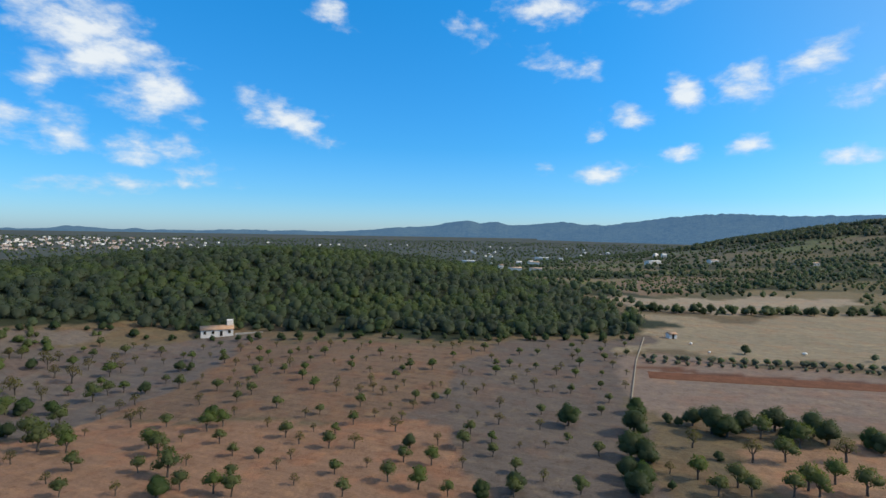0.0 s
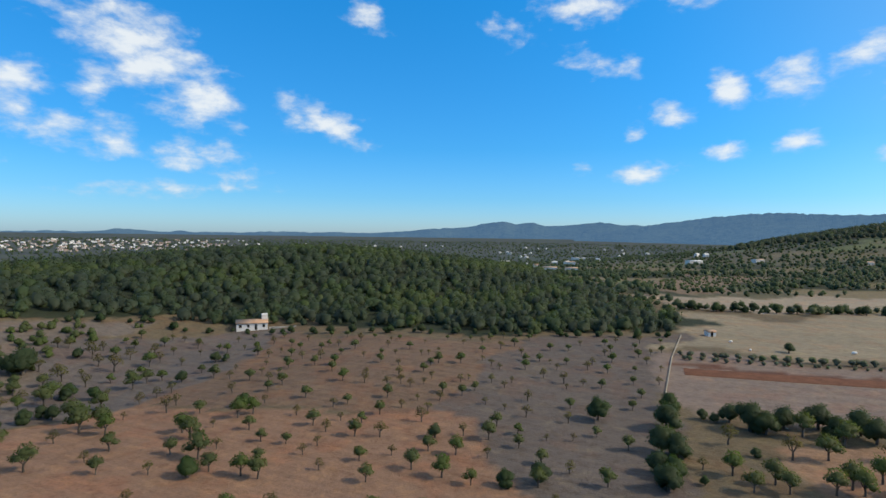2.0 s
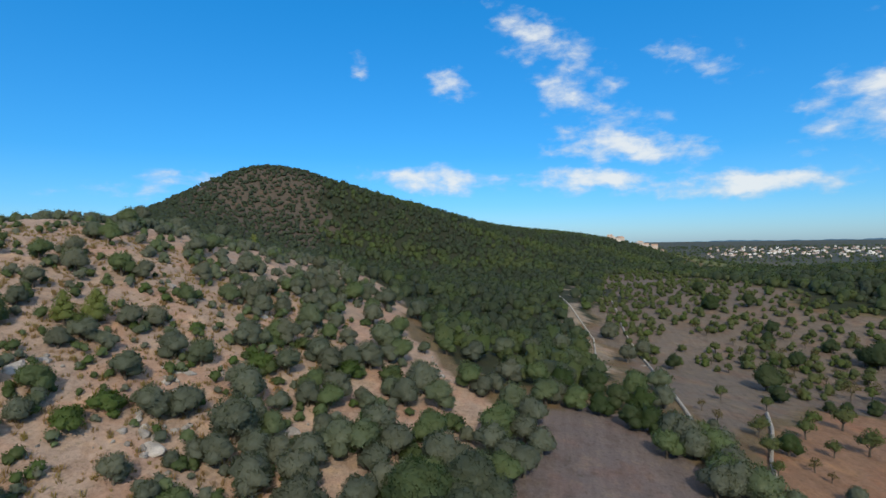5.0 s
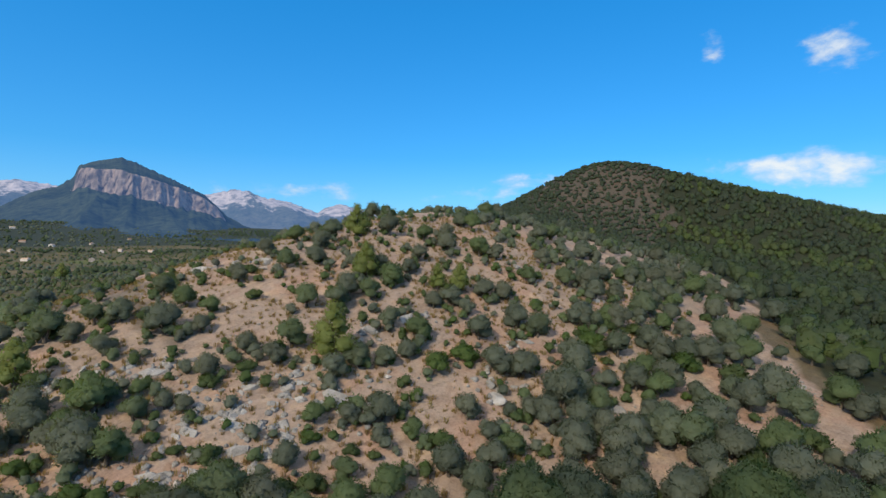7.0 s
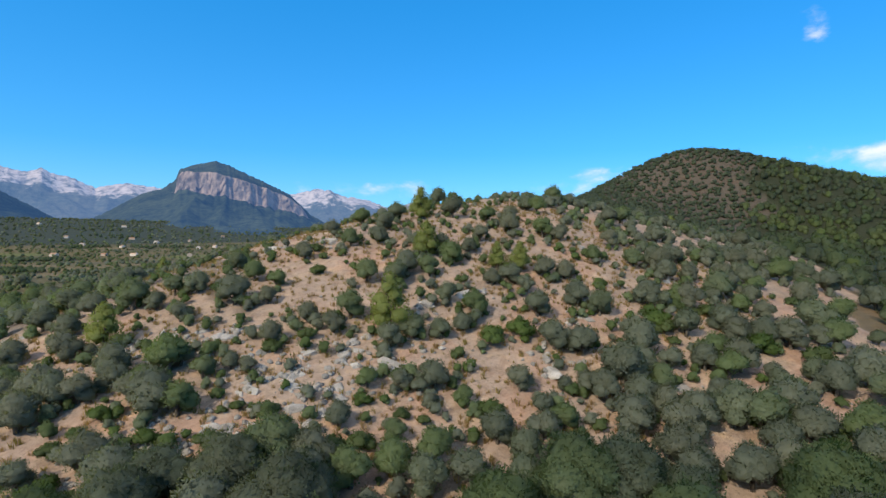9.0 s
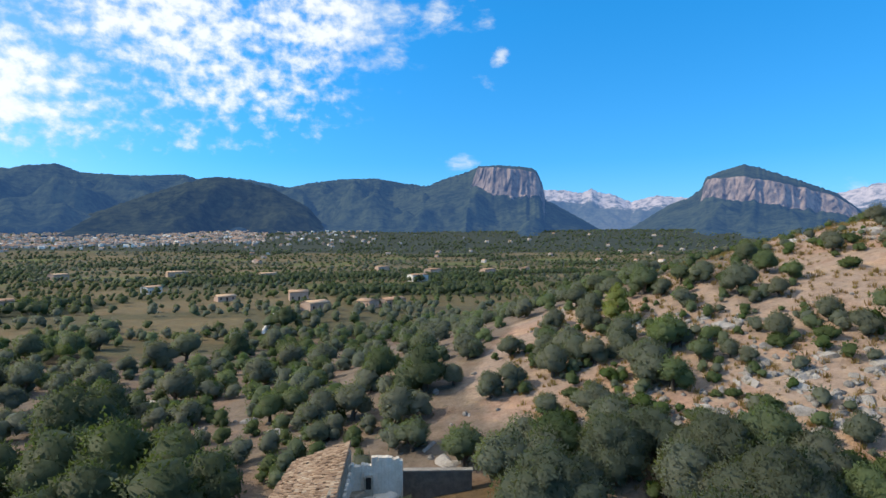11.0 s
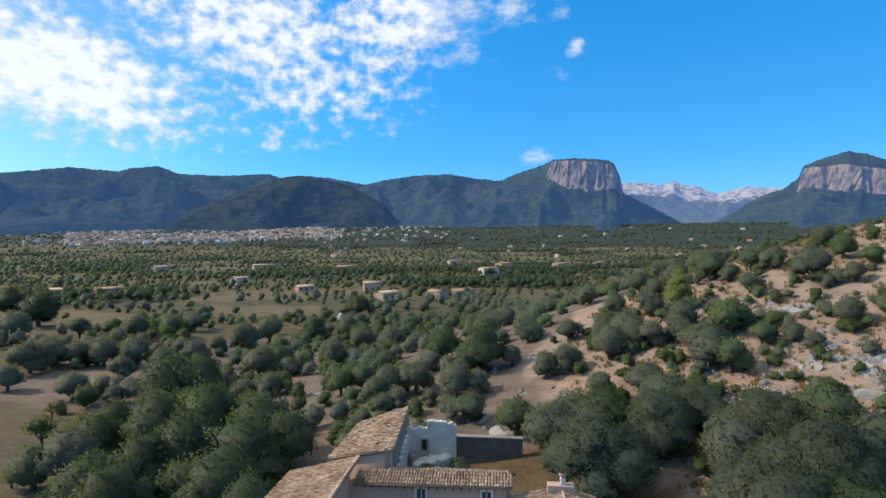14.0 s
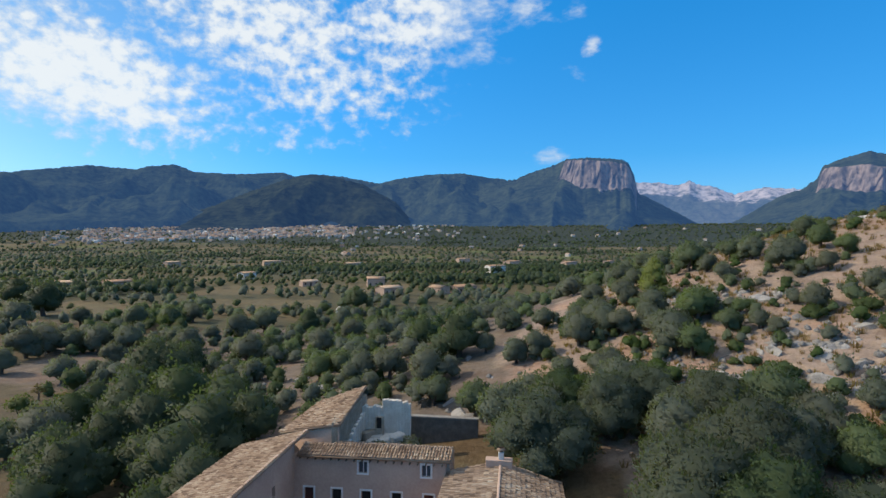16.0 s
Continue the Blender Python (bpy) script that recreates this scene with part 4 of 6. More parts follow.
def plots(names, az0, az1, rings, seed, shares, clear=()):
    """Woods, orchards in rows, olive groves and hedges, plot by plot over a plain. rings: distances and spacing."""
    r = np.random.default_rng(seed)
    near, far_off = {key: [] for key in names}, {key: [] for key in names}
    for d0, d1, gap in rings:
        gx, gy = np.meshgrid(np.arange(-d1, d1, gap), np.arange(-d1, d1, gap))
        gx, gy = gx.ravel(), gy.ravel()
        dist, az = np.hypot(gx, gy), (np.degrees(np.arctan2(-gx, gy)) - az0) % 360 + az0
        ok = (dist > d0) & (dist < d1) & (az < az1)
        for poly in clear:
            ok &= ~inside(poly, gx, gy)
        gx, gy = gx[ok], gy[ok]
        use, edge = plot_kind(gx, gy)
        hedge = edge < 3.2 + gap * 0.25
        shake = np.where((use == 2) & ~hedge, 0.16, 0.6) * gap
        gx, gy = gx + r.uniform(-1, 1, len(gx)) * shake, gy + r.uniform(-1, 1, len(gx)) * shake
        share = np.where(hedge, 0.62, np.array(shares)[use]) * (0.75 + 0.5 * r.uniform(size=len(gx)))
        size = np.where(hedge, 1.25, np.array([1.5, 0.8, 0.85, 1.1, 0.8])[use]) * r.uniform(0.7, 1.25, len(gx)) * (1 + 0.03 * (gap - 6.2))
        turn = r.uniform(0, 6.28, len(gx))
        # trees gather in clumps
        clump = np.array([noise.noise((px * 0.028, py * 0.045, 3.0)) for px, py in zip(gx, gy)])
        share = np.where((use == 2) | (use == 0), share, share * np.clip(0.9 + 2.2 * clump, 0.1, 1.6))
        grow = r.uniform(size=len(gx)) < share
        dark = (use == 0) | (hedge & (turn < 2.5))
        for key, pick in (("wood", dark), ("orchard", (use != 3) & ~dark), ("olive", (use == 3) & ~dark)):
            (near if d1 < 700 else far_off)[key].append(np.column_stack([gx, gy, size, turn])[grow & pick])
    for key, (name, text, mat) in names.items():
        stuff(name, text, "trees", FAR_PROTOS, np.concatenate(near[key]), mat)
        stuff("far_" + name, text + " further off", "trees", DOT_PROTOS, np.concatenate(far_off[key]), mat)


plots({"wood": ("valley_wood", "dark green woods and hedges on the valley floor", M_PINE), "orchard": ("valley_orchard", "yellow-green orchard rows on the valley floor", M_GROVE), "olive": ("valley_olives", "grey-green olive groves on the valley floor", M_OLIVE)},
      122, 240, ((150, 640, 6.2), (640, 1300, 11.0), (1300, 2400, 19.0)), 10, (0.95, 0.2, 0.55, 0.55, 0.03))
plots({"wood": ("plain_wood", "dark green woods and hedges between the fields of the plain", M_PINE), "orchard": ("plain_orchard", "orchard trees on the plain", M_GROVE), "olive": ("plain_olives", "olive and carob groves on the plain", M_CAROB)},
      -52, 66, ((225, 640, 8.0), (640, 1300, 11.0), (1300, 3200, 24.0)), 11, (1.0, 0.12, 0.6, 0.9, 0.25), (FOREST_NORTH, HILL_WOOD, STRAW_FIELD, FAR_FIELD, PINK_FIELD, WEST_FIELD, GREY_FIELD, EAST_WOOD, DRY_SCRUB))

# groves on the lower slope between the villa and the valley floor
LOWER_SLOPE = [(-14, -70), (30, -62), (75, -60), (110, -95), (120, -160), (60, -165), (-20, -175), (-60, -150), (-45, -100)]
slope = thin_out(wood_spots(LOWER_SLOPE, 5.0, 0.6, 1.2, 12), SPUR_FOOT, [(70, -60), (86, -64), (86, -92), (60, -90), (52, -80)], [(58, -120), (92, -125), (92, -150), (55, -145)])
r = np.random.default_rng(4)
pick = (r.uniform(size=len(slope)) < 0.62) | (slope[:, 0] < 4)
stuff("olive_grove", "dense grey-green olive grove on the lower slope", "olive grove", OAK_PROTOS, slope[pick], M_OLIVE)
stuff("carob_grove", "green carobs and oaks among the olives", "grove", OAK_PROTOS, slope[~pick], M_LENTISK)
WEST_ORCHARD = patchy(thin_out(wood_spots(WEST_FIELD, 4.6, 0.4, 0.85, 14), TRACK, [(-95, 92), (-72, 56), (-130, 70), (-115, 100)]), 0.03, -0.32)
stuff("west_orchard", "yellowing almond orchard on sloping dry land", "orchard", OAK_PROTOS, WEST_ORCHARD, M_ALMOND)
BACK_SCRUB = [(-150, -90), (-260, -80), (-330, -140), (-200, -230), (-60, -170), (-60, -110), (-100, -95)]
stuff("back_scrub", "grey-green scrub over the back of the spur", "scrub", OAK_PROTOS, wood_spots(BACK_SCRUB, 6.5, 0.6, 1.05, 15), M_OLIVE)
MID_SCRUB = [(-112, -5), (-150, 10), (-190, -4), (-255, -10), (-292, -32), (-262, -70), (-240, -100), (-150, -95), (-125, -60), (-105, -40)]
stuff("mid_scrub", "grey-green shrubs among bare ground higher up the spur", "scrub", OAK_PROTOS, wood_spots(MID_SCRUB, 4.6, 0.45, 0.95, 16), M_OLIVE)


OLD_OLIVES = [(-3, -31.5), (-13, -31), (-14, -22), (-24, -10), (-36, 4), (-48, 18), (-57, 11), (-45, -6), (-31, -20), (-18, -32), (-8, -37), (-3, -36)]


def plant_all(kind, rows):
    for x, y, size in rows:
        if not (kind in (olive, shrub) and inside(OLD_OLIVES, x, y)) and not inside(TRACK, x, y):
            kind(x, y, size * {olive: 0.88, carob: 0.84, almond: 0.9}.get(kind, 1.0))


plant_all(almond, [(-80.5, 103.3, 1.77), (-74.4, 97.6, 1.88), (-81.7, 113.3, 1.41), (-72.3, 101.0, 1.60), (-68.8, 97.1, 1.42), (-61.8, 88.6, 1.19), (-55.1, 100.0, 1.37), (-51.6, 96.5, 1.51), (-50.9, 89.0, 1.00), (-45.3, 87.8, 1.72), (-41.0, 83.2, 1.11), (-35.4, 82.7, 1.27), (-32.4, 82.1, 1.25), (-38.2, 97.3, 0.87), (-33.2, 96.8, 0.78), (-43.0, 102.9, 1.00), (-48.2, 109.3, 1.47), (-46.1, 112.0, 1.24), (-34.8, 88.2, 0.87), (-31.1, 106.6, 1.14), (-56.8, 78.6, 1.01), (-69.3, 140.3, 1.25), (-57.8, 136.7, 1.09), (-82.7, 138.1, 1.07), (-85.4, 135.8, 1.28), (-85.9, 130.6, 1.67), (-98.4, 119.5, 1.55), (-94.2, 150.6, 1.53), (-107.7, 154.9, 1.24), (-107.9, 164.2, 1.03)])
plant_all(almond, [(-101.2, 169.5, 1.17), (-47.2, 132.0, 1.13), (-49.0, 127.4, 0.92), (-51.0, 146.8, 1.14), (-54.7, 159.8, 0.89), (-70.3, 170.7, 0.85), (-78.3, 166.5, 1.09), (-82.3, 169.2, 0.74), (-75.9, 181.8, 0.78), (-91.9, 174.2, 0.78), (-112.0, 174.0, 1.08), (-66.2, 184.6, 0.77), (-59.4, 173.4, 0.84), (-54.8, 167.9, 0.82), (-47.4, 166.5, 0.80), (-32.2, 134.6, 1.11), (-27.1, 118.8, 0.83), (-38.2, 148.7, 1.02), (-18.7, 113.8, 1.02), (-25.4, 150.1, 0.91), (-12.2, 142.7, 0.86), (-6.1, 128.2, 0.95), (-1.3, 127.2, 0.95), (1.7, 130.9, 0.79), (6.4, 111.2, 1.00), (4.7, 104.2, 1.30), (10.2, 101.0, 0.92), (10.6, 107.5, 0.82), (-6.6, 97.5, 1.03), (-1.5, 96.6, 1.22)])
plant_all(almond, [(-8.7, 89.6, 1.22), (-3.4, 87.2, 1.31), (1.4, 85.0, 0.92), (12.2, 85.3, 1.11), (-21.5, 102.2, 1.16), (-21.6, 108.8, 0.84), (-18.2, 91.7, 0.92), (-15.4, 83.8, 1.04), (-10.8, 148.2, 0.79), (-8.8, 150.9, 1.10), (-2.5, 151.6, 1.11), (-18.8, 164.7, 0.88), (-26.5, 158.3, 0.64), (-46.1, 170.7, 0.70), (-39.3, 159.7, 0.65), (3.7, 164.1, 0.76), (15.6, 149.6, 1.00), (16.4, 157.4, 0.84), (20.5, 158.0, 0.84), (28.1, 156.7, 0.74), (38.3, 150.6, 0.93), (33.9, 137.6, 0.85), (31.2, 172.5, 0.81), (25.3, 171.4, 0.91), (19.8, 183.6, 0.85), (6.5, 181.0, 0.83), (45.1, 175.1, 0.83), (45.0, 182.6, 0.86), (-7.8, 178.5, 0.59), (-23.9, 177.5, 0.59)])
plant_all(almond, [(-32.8, 179.7, 0.60), (-43.1, 182.7, 0.86), (-0.2, 179.6, 0.59), (23.3, 86.4, 1.08), (52.3, 169.3, 0.93), (42.9, 141.7, 0.79), (46.4, 152.6, 0.64), (61.6, 176.4, 0.86), (65.9, 190.7, 0.66), (30.8, 101.8, 1.03), (45.1, 91.8, 1.42), (50.2, 88.5, 1.42), (64.7, 98.5, 1.61), (61.0, 87.0, 1.61), (67.1, 89.2, 1.53), (71.6, 104.8, 1.72), (45.4, 85.5, 1.22), (50.7, 85.2, 1.25), (57.3, 84.9, 1.42), (61.4, 84.8, 1.45), (69.2, 84.9, 1.66), (66.7, 109.8, 1.74), (-66.4, 70.2, 0.93), (-67.3, 77.2, 1.47), (-79.0, 83.9, 1.49), (-78.9, 78.1, 1.13), (-73.2, 71.6, 1.19), (-99.3, 111.1, 1.09), (-96.1, 114.6, 1.60), (-107.4, 127.3, 1.21)])
plant_all(almond, [(-103.1, 98.6, 1.24), (-73.0, 63.2, 1.20), (-65.6, 58.9, 1.11), (-93.7, 71.1, 1.04), (-88.4, 76.9, 0.95), (-126.5, 102.0, 1.19), (-138.8, 101.1, 1.14), (-60.3, 56.0, 0.75), (-108.2, 119.6, 1.29), (57.4, -48.4, 1.41), (53.8, -48.8, 1.10), (71.4, -71.9, 0.73), (88.6, -119.6, 1.55), (66.4, -113.9, 0.75)])
plant_all(dry_almond, [(-61.9, 82.9, 0.73), (-72.0, 106.9, 0.60), (-65.7, 112.1, 1.30), (-75.7, 118.0, 1.07), (-44.6, 92.8, 0.73), (-28.6, 92.6, 0.70), (-24.0, 87.0, 0.73), (-27.3, 96.9, 0.72), (-73.8, 127.8, 1.01), (-75.0, 123.4, 0.99), (-87.0, 122.9, 0.80), (-98.2, 130.2, 1.23), (-105.1, 137.4, 0.78), (-106.5, 132.4, 1.54), (-100.1, 143.6, 1.85), (-106.9, 146.4, 1.36), (-103.0, 154.9, 1.26), (-112.6, 151.5, 1.55), (-93.5, 154.7, 1.22), (-85.6, 152.7, 0.92), (-93.8, 162.4, 0.98), (-99.3, 161.5, 1.28), (-90.2, 170.4, 1.15), (-85.6, 163.4, 0.69), (-66.5, 147.5, 0.61), (-64.2, 138.8, 0.81), (-56.7, 142.2, 0.70), (-52.2, 135.7, 0.88), (-51.3, 141.1, 0.68), (-46.3, 118.8, 0.69)])
plant_all(dry_almond, [(-61.9, 159.7, 0.90), (-50.0, 155.9, 0.86), (-73.8, 169.2, 0.69), (-80.3, 178.7, 0.73), (-98.0, 176.2, 0.75), (-102.3, 176.2, 0.76), (-114.4, 158.5, 1.17), (-123.7, 156.3, 1.19), (-117.7, 156.8, 1.17), (-126.3, 154.9, 1.19), (-59.6, 163.9, 0.66), (-55.8, 179.6, 0.70), (-44.0, 154.6, 1.09), (-29.9, 117.0, 0.75), (-26.9, 138.5, 0.75), (-18.3, 138.9, 0.96), (-17.0, 133.1, 0.92), (-20.1, 131.1, 0.91), (-14.4, 131.3, 0.81), (-9.5, 137.6, 0.74), (-11.1, 133.2, 0.61), (-6.4, 123.3, 0.86), (-2.0, 136.3, 0.73), (0.0, 138.4, 0.53), (-11.6, 122.9, 0.57), (-9.3, 111.1, 1.13), (-8.6, 117.1, 0.73), (4.2, 122.7, 0.66), (8.5, 120.3, 0.56), (4.2, 95.9, 0.77)])
plant_all(dry_almond, [(16.0, 105.2, 0.50), (21.1, 105.4, 0.59), (-0.4, 105.4, 0.91), (18.1, 91.0, 0.82), (-16.6, 102.5, 1.07), (-26.2, 109.6, 0.62), (-27.6, 103.6, 0.93), (-22.4, 158.4, 0.60), (-31.4, 155.8, 0.60), (-42.8, 170.0, 0.79), (-14.5, 158.4, 0.60), (-12.3, 158.6, 0.60), (-9.6, 161.9, 0.61), (-19.8, 147.7, 0.68), (3.7, 155.2, 0.59), (5.9, 137.2, 0.84), (8.4, 148.2, 0.67), (6.1, 150.4, 0.80), (9.1, 133.8, 0.72), (11.1, 137.9, 0.63), (15.6, 163.3, 0.86), (19.9, 143.2, 0.99), (24.5, 151.0, 0.69), (24.7, 139.7, 1.08), (24.8, 135.9, 0.53), (29.3, 138.2, 0.75), (33.3, 152.4, 0.94), (35.7, 157.8, 0.85), (23.3, 156.0, 0.59), (36.5, 180.9, 0.69)])
plant_all(dry_almond, [(-2.4, 173.0, 0.65), (-26.4, 175.6, 0.53), (-14.8, 171.8, 0.52), (57.3, 173.6, 0.68), (49.7, 142.2, 0.80), (54.3, 154.9, 0.62), (41.2, 94.1, 0.81), (50.7, 105.7, 1.37), (58.5, 98.6, 1.52), (75.7, 98.0, 1.62), (-99.7, 106.4, 1.55), (-116.9, 136.9, 1.35), (-110.1, 135.3, 1.31), (-78.5, 59.8, 0.85), (-84.7, 61.0, 0.73), (-61.4, 62.5, 0.77), (-58.6, 62.4, 0.54), (55.5, -52.9, 1.18), (65.8, -59.0, 0.92), (50.5, -37.6, 0.83)])
plant_all(carob, [(-43.1, 80.4, 0.90), (-50.1, 116.6, 0.84), (-76.5, 137.0, 0.83), (-88.9, 120.9, 0.86), (-96.1, 122.0, 0.95), (-116.1, 150.2, 0.84), (-76.9, 156.2, 0.84), (-74.4, 157.5, 0.63), (-86.6, 105.8, 0.79), (-5.9, 103.6, 0.75), (6.7, 85.3, 0.75), (12.7, 87.5, 0.89), (28.4, 117.0, 1.30), (46.1, 124.4, 1.09), (41.4, 113.0, 1.50), (36.8, 101.6, 1.37), (38.8, 99.1, 1.24), (32.9, 92.1, 1.05), (34.9, 90.1, 1.04), (32.6, 85.8, 1.19), (56.1, 117.3, 1.07), (58.2, 112.7, 1.58), (60.3, 111.0, 1.31), (65.6, 114.1, 1.22), (72.2, 113.9, 1.39), (72.7, 109.2, 1.22), (78.3, 110.5, 1.39), (78.1, 106.1, 1.36), (85.4, 104.5, 1.11), (85.4, 101.8, 1.09)])
plant_all(carob, [(39.0, 87.9, 0.41), (52.8, 99.9, 0.47), (51.1, 119.0, 0.64), (53.0, 117.5, 0.53), (-89.6, 42.7, 1.25), (-81.6, 43.6, 1.21), (-80.1, 47.2, 1.22), (-72.4, 44.5, 1.16), (-73.5, 41.7, 1.09), (-88.6, 36.1, 1.17), (-78.0, 39.0, 1.08), (-66.4, 62.7, 0.97), (-105.4, 90.6, 1.71), (-95.6, 85.7, 1.06), (-118.1, 133.1, 2.01), (-120.9, 131.9, 1.44), (-131.5, 131.8, 1.12), (-123.7, 114.3, 1.23), (-125.1, 108.6, 0.67), (-95.2, 120.0, 0.75), (-90.2, 92.2, 0.64), (-90.1, 95.9, 0.65), (-89.7, 101.8, 0.83), (-89.4, 106.2, 0.74), (-122.1, 78.1, 1.07), (-182.8, 129.2, 1.61), (-179.0, 142.4, 1.37), (-150.1, 128.2, 1.19), (-143.5, 121.6, 0.98), (-211.1, 142.5, 1.52)])
plant_all(olive, [(-69.2, 46.6, 1.42), (-64.4, 46.8, 1.36), (-63.2, 49.3, 1.37), (-58.7, 47.9, 1.39), (-64.6, 42.6, 1.21), (-54.5, 46.0, 1.51), (-55.0, 43.5, 1.30), (-53.4, 48.0, 1.52), (-80.7, 30.5, 1.37), (-77.7, 24.3, 1.39), (-72.5, 25.9, 1.32), (-70.2, 20.6, 1.35), (-67.1, 23.0, 1.31), (-64.6, 24.5, 1.21), (-64.6, 17.6, 1.29), (-61.5, 19.3, 1.29), (-59.8, 20.8, 1.27), (-58.5, 15.2, 1.26), (-57.7, 17.8, 1.26), (-79.7, 35.5, 1.25), (-89.7, 32.1, 1.35), (-66.9, 47.1, 1.48), (-64.9, 50.7, 1.27), (-57.3, 46.2, 1.35), (-83.7, 53.2, 1.25), (-89.8, 51.1, 1.56), (-92.0, 43.7, 1.28), (-91.2, 38.1, 1.24), (-126.8, 68.0, 1.42), (-134.9, 76.6, 1.52)])
plant_all(olive, [(-95.4, 58.7, 1.40), (-70.8, 51.7, 0.90), (-74.1, 56.1, 0.61), (-52.7, 60.4, 0.83), (-52.3, 51.8, 0.77), (-83.8, -17.3, 1.30), (-84.7, -15.2, 0.87), (-69.1, -14.2, 1.47), (-67.9, -10.2, 0.90), (-61.4, -14.2, 1.69), (-65.8, -4.2, 0.79), (-97.2, -17.6, 1.23), (-88.8, -11.9, 1.35), (-102.3, -14.8, 1.02), (-109.5, -18.9, 1.09), (-119.5, -13.0, 1.18), (-104.9, -8.8, 1.04), (-94.9, -9.7, 0.83), (-114.8, -7.0, 1.13), (-95.1, -5.6, 0.95), (-94.6, -1.9, 0.95), (-82.7, -4.3, 1.27), (-78.6, -10.5, 1.22), (-71.0, -6.7, 1.12), (-71.1, -3.9, 1.12), (-88.6, 1.0, 1.12), (-74.3, 0.7, 0.77), (-63.7, -10.1, 1.03), (-58.8, -10.9, 1.14), (-58.6, -4.8, 1.29)])
plant_all(olive, [(-59.0, 2.4, 1.14), (-102.9, -21.4, 1.30), (-121.3, 2.0, 1.19), (-107.1, 7.5, 1.33), (-90.5, 5.2, 1.03), (-75.5, 7.0, 1.38), (-75.8, 12.4, 1.40), (-118.5, 15.0, 0.88), (-99.1, 12.3, 0.75), (-82.9, 9.7, 1.28), (-84.5, 18.3, 1.32), (-81.8, 20.2, 1.08), (-84.0, 22.6, 1.00), (-67.1, 15.0, 0.73), (-68.3, 19.3, 1.50), (-60.1, 10.9, 1.68), (-62.3, 5.1, 1.36), (-81.6, 32.4, 1.35), (-105.5, 44.9, 1.43), (-100.3, 22.4, 1.29), (-101.5, 17.0, 1.03), (-114.4, 22.7, 1.45), (-88.9, 26.4, 1.41), (-113.6, 38.3, 1.49), (-108.7, 30.4, 1.40), (-127.4, 50.3, 1.69), (-146.3, 62.8, 1.56), (-155.3, 76.4, 1.68), (-132.8, 28.9, 1.34), (-122.5, 18.7, 1.22)])
plant_all(olive, [(-47.6, -47.1, 1.18), (-44.0, -46.6, 0.86), (-22.8, -81.9, 1.10), (-23.4, -74.8, 1.02), (-31.5, -74.8, 1.37), (-33.0, -71.3, 0.82), (-27.9, -86.9, 1.17), (-16.4, -59.0, 1.16), (-18.4, -57.3, 0.98), (-20.8, -67.9, 1.13), (-28.1, -79.3, 1.09), (-78.7, -274.5, 2.50), (-82.6, -267.1, 2.50), (-60.0, -237.5, 2.39), (-107.1, -389.5, 2.50), (-112.8, -314.0, 2.50), (-35.4, -87.5, 0.96), (-33.0, -64.4, 0.85), (-39.8, -62.5, 1.35), (-37.3, -50.6, 0.93), (-21.5, -56.9, 0.99), (-23.4, -54.4, 0.81), (-23.7, -47.4, 1.11), (-28.0, -54.9, 0.91), (-28.4, -50.9, 0.80), (-24.6, -54.5, 0.65), (-30.9, -53.9, 0.59), (-31.3, -49.9, 0.64), (-32.3, -48.0, 0.55), (-39.0, -70.7, 1.04)])
plant_all(olive, [(-37.0, -73.5, 0.96), (-45.9, -66.6, 1.04), (-46.5, -61.8, 0.80), (-47.4, -73.5, 1.01), (-42.7, -58.7, 0.76), (-13.2, -57.4, 1.29), (-14.6, -66.1, 0.90), (-17.0, -73.2, 0.99), (-10.5, -48.6, 0.86), (-20.6, -37.3, 0.90), (-22.3, -35.6, 0.76), (-23.9, -34.0, 0.88), (-56.4, -52.4, 1.10), (-62.9, -49.8, 1.24), (-64.8, -46.6, 1.03), (-70.8, -46.2, 1.30), (-74.9, -51.7, 0.92), (-76.6, -46.6, 0.91), (-92.8, -52.8, 1.07), (-100.4, -51.6, 1.13), (-112.2, -50.5, 1.22), (-115.8, -55.3, 1.27), (-136.0, -56.8, 1.45), (-291.6, -116.2, 2.50), (-91.2, -60.6, 1.37), (-112.2, -79.9, 1.37), (-82.9, -69.6, 1.23), (-75.8, -66.4, 1.15), (-69.5, -62.2, 1.07), (-64.5, -64.5, 1.05)])
plant_all(olive, [(-68.7, -73.6, 1.02), (-56.3, -67.1, 0.90), (-79.1, -76.0, 1.10), (-72.0, -54.7, 0.92), (-82.8, -48.1, 0.97), (-60.1, -39.8, 0.94), (-61.0, -35.4, 1.10), (-70.0, -37.9, 0.92), (-73.3, -36.1, 1.04), (-72.0, -32.9, 0.81), (-79.9, -33.2, 1.10), (-82.7, -30.7, 1.11), (-75.2, -25.6, 1.22), (-96.7, -37.9, 1.04), (-96.2, -41.4, 1.31), (-93.0, -47.5, 1.31), (-67.6, -28.7, 1.14), (-62.1, -23.5, 1.22), (-63.4, -20.1, 1.22), (-56.5, -34.4, 0.87), (-53.0, -35.7, 0.85), (-50.3, -38.3, 1.01), (-46.7, -39.1, 0.98), (-44.8, -30.5, 1.05), (-45.8, -32.1, 0.69), (-42.0, -33.2, 0.74), (-39.5, -36.1, 0.74), (-33.5, -34.3, 0.83), (-36.0, -28.8, 0.67), (-45.1, -26.7, 0.66)])
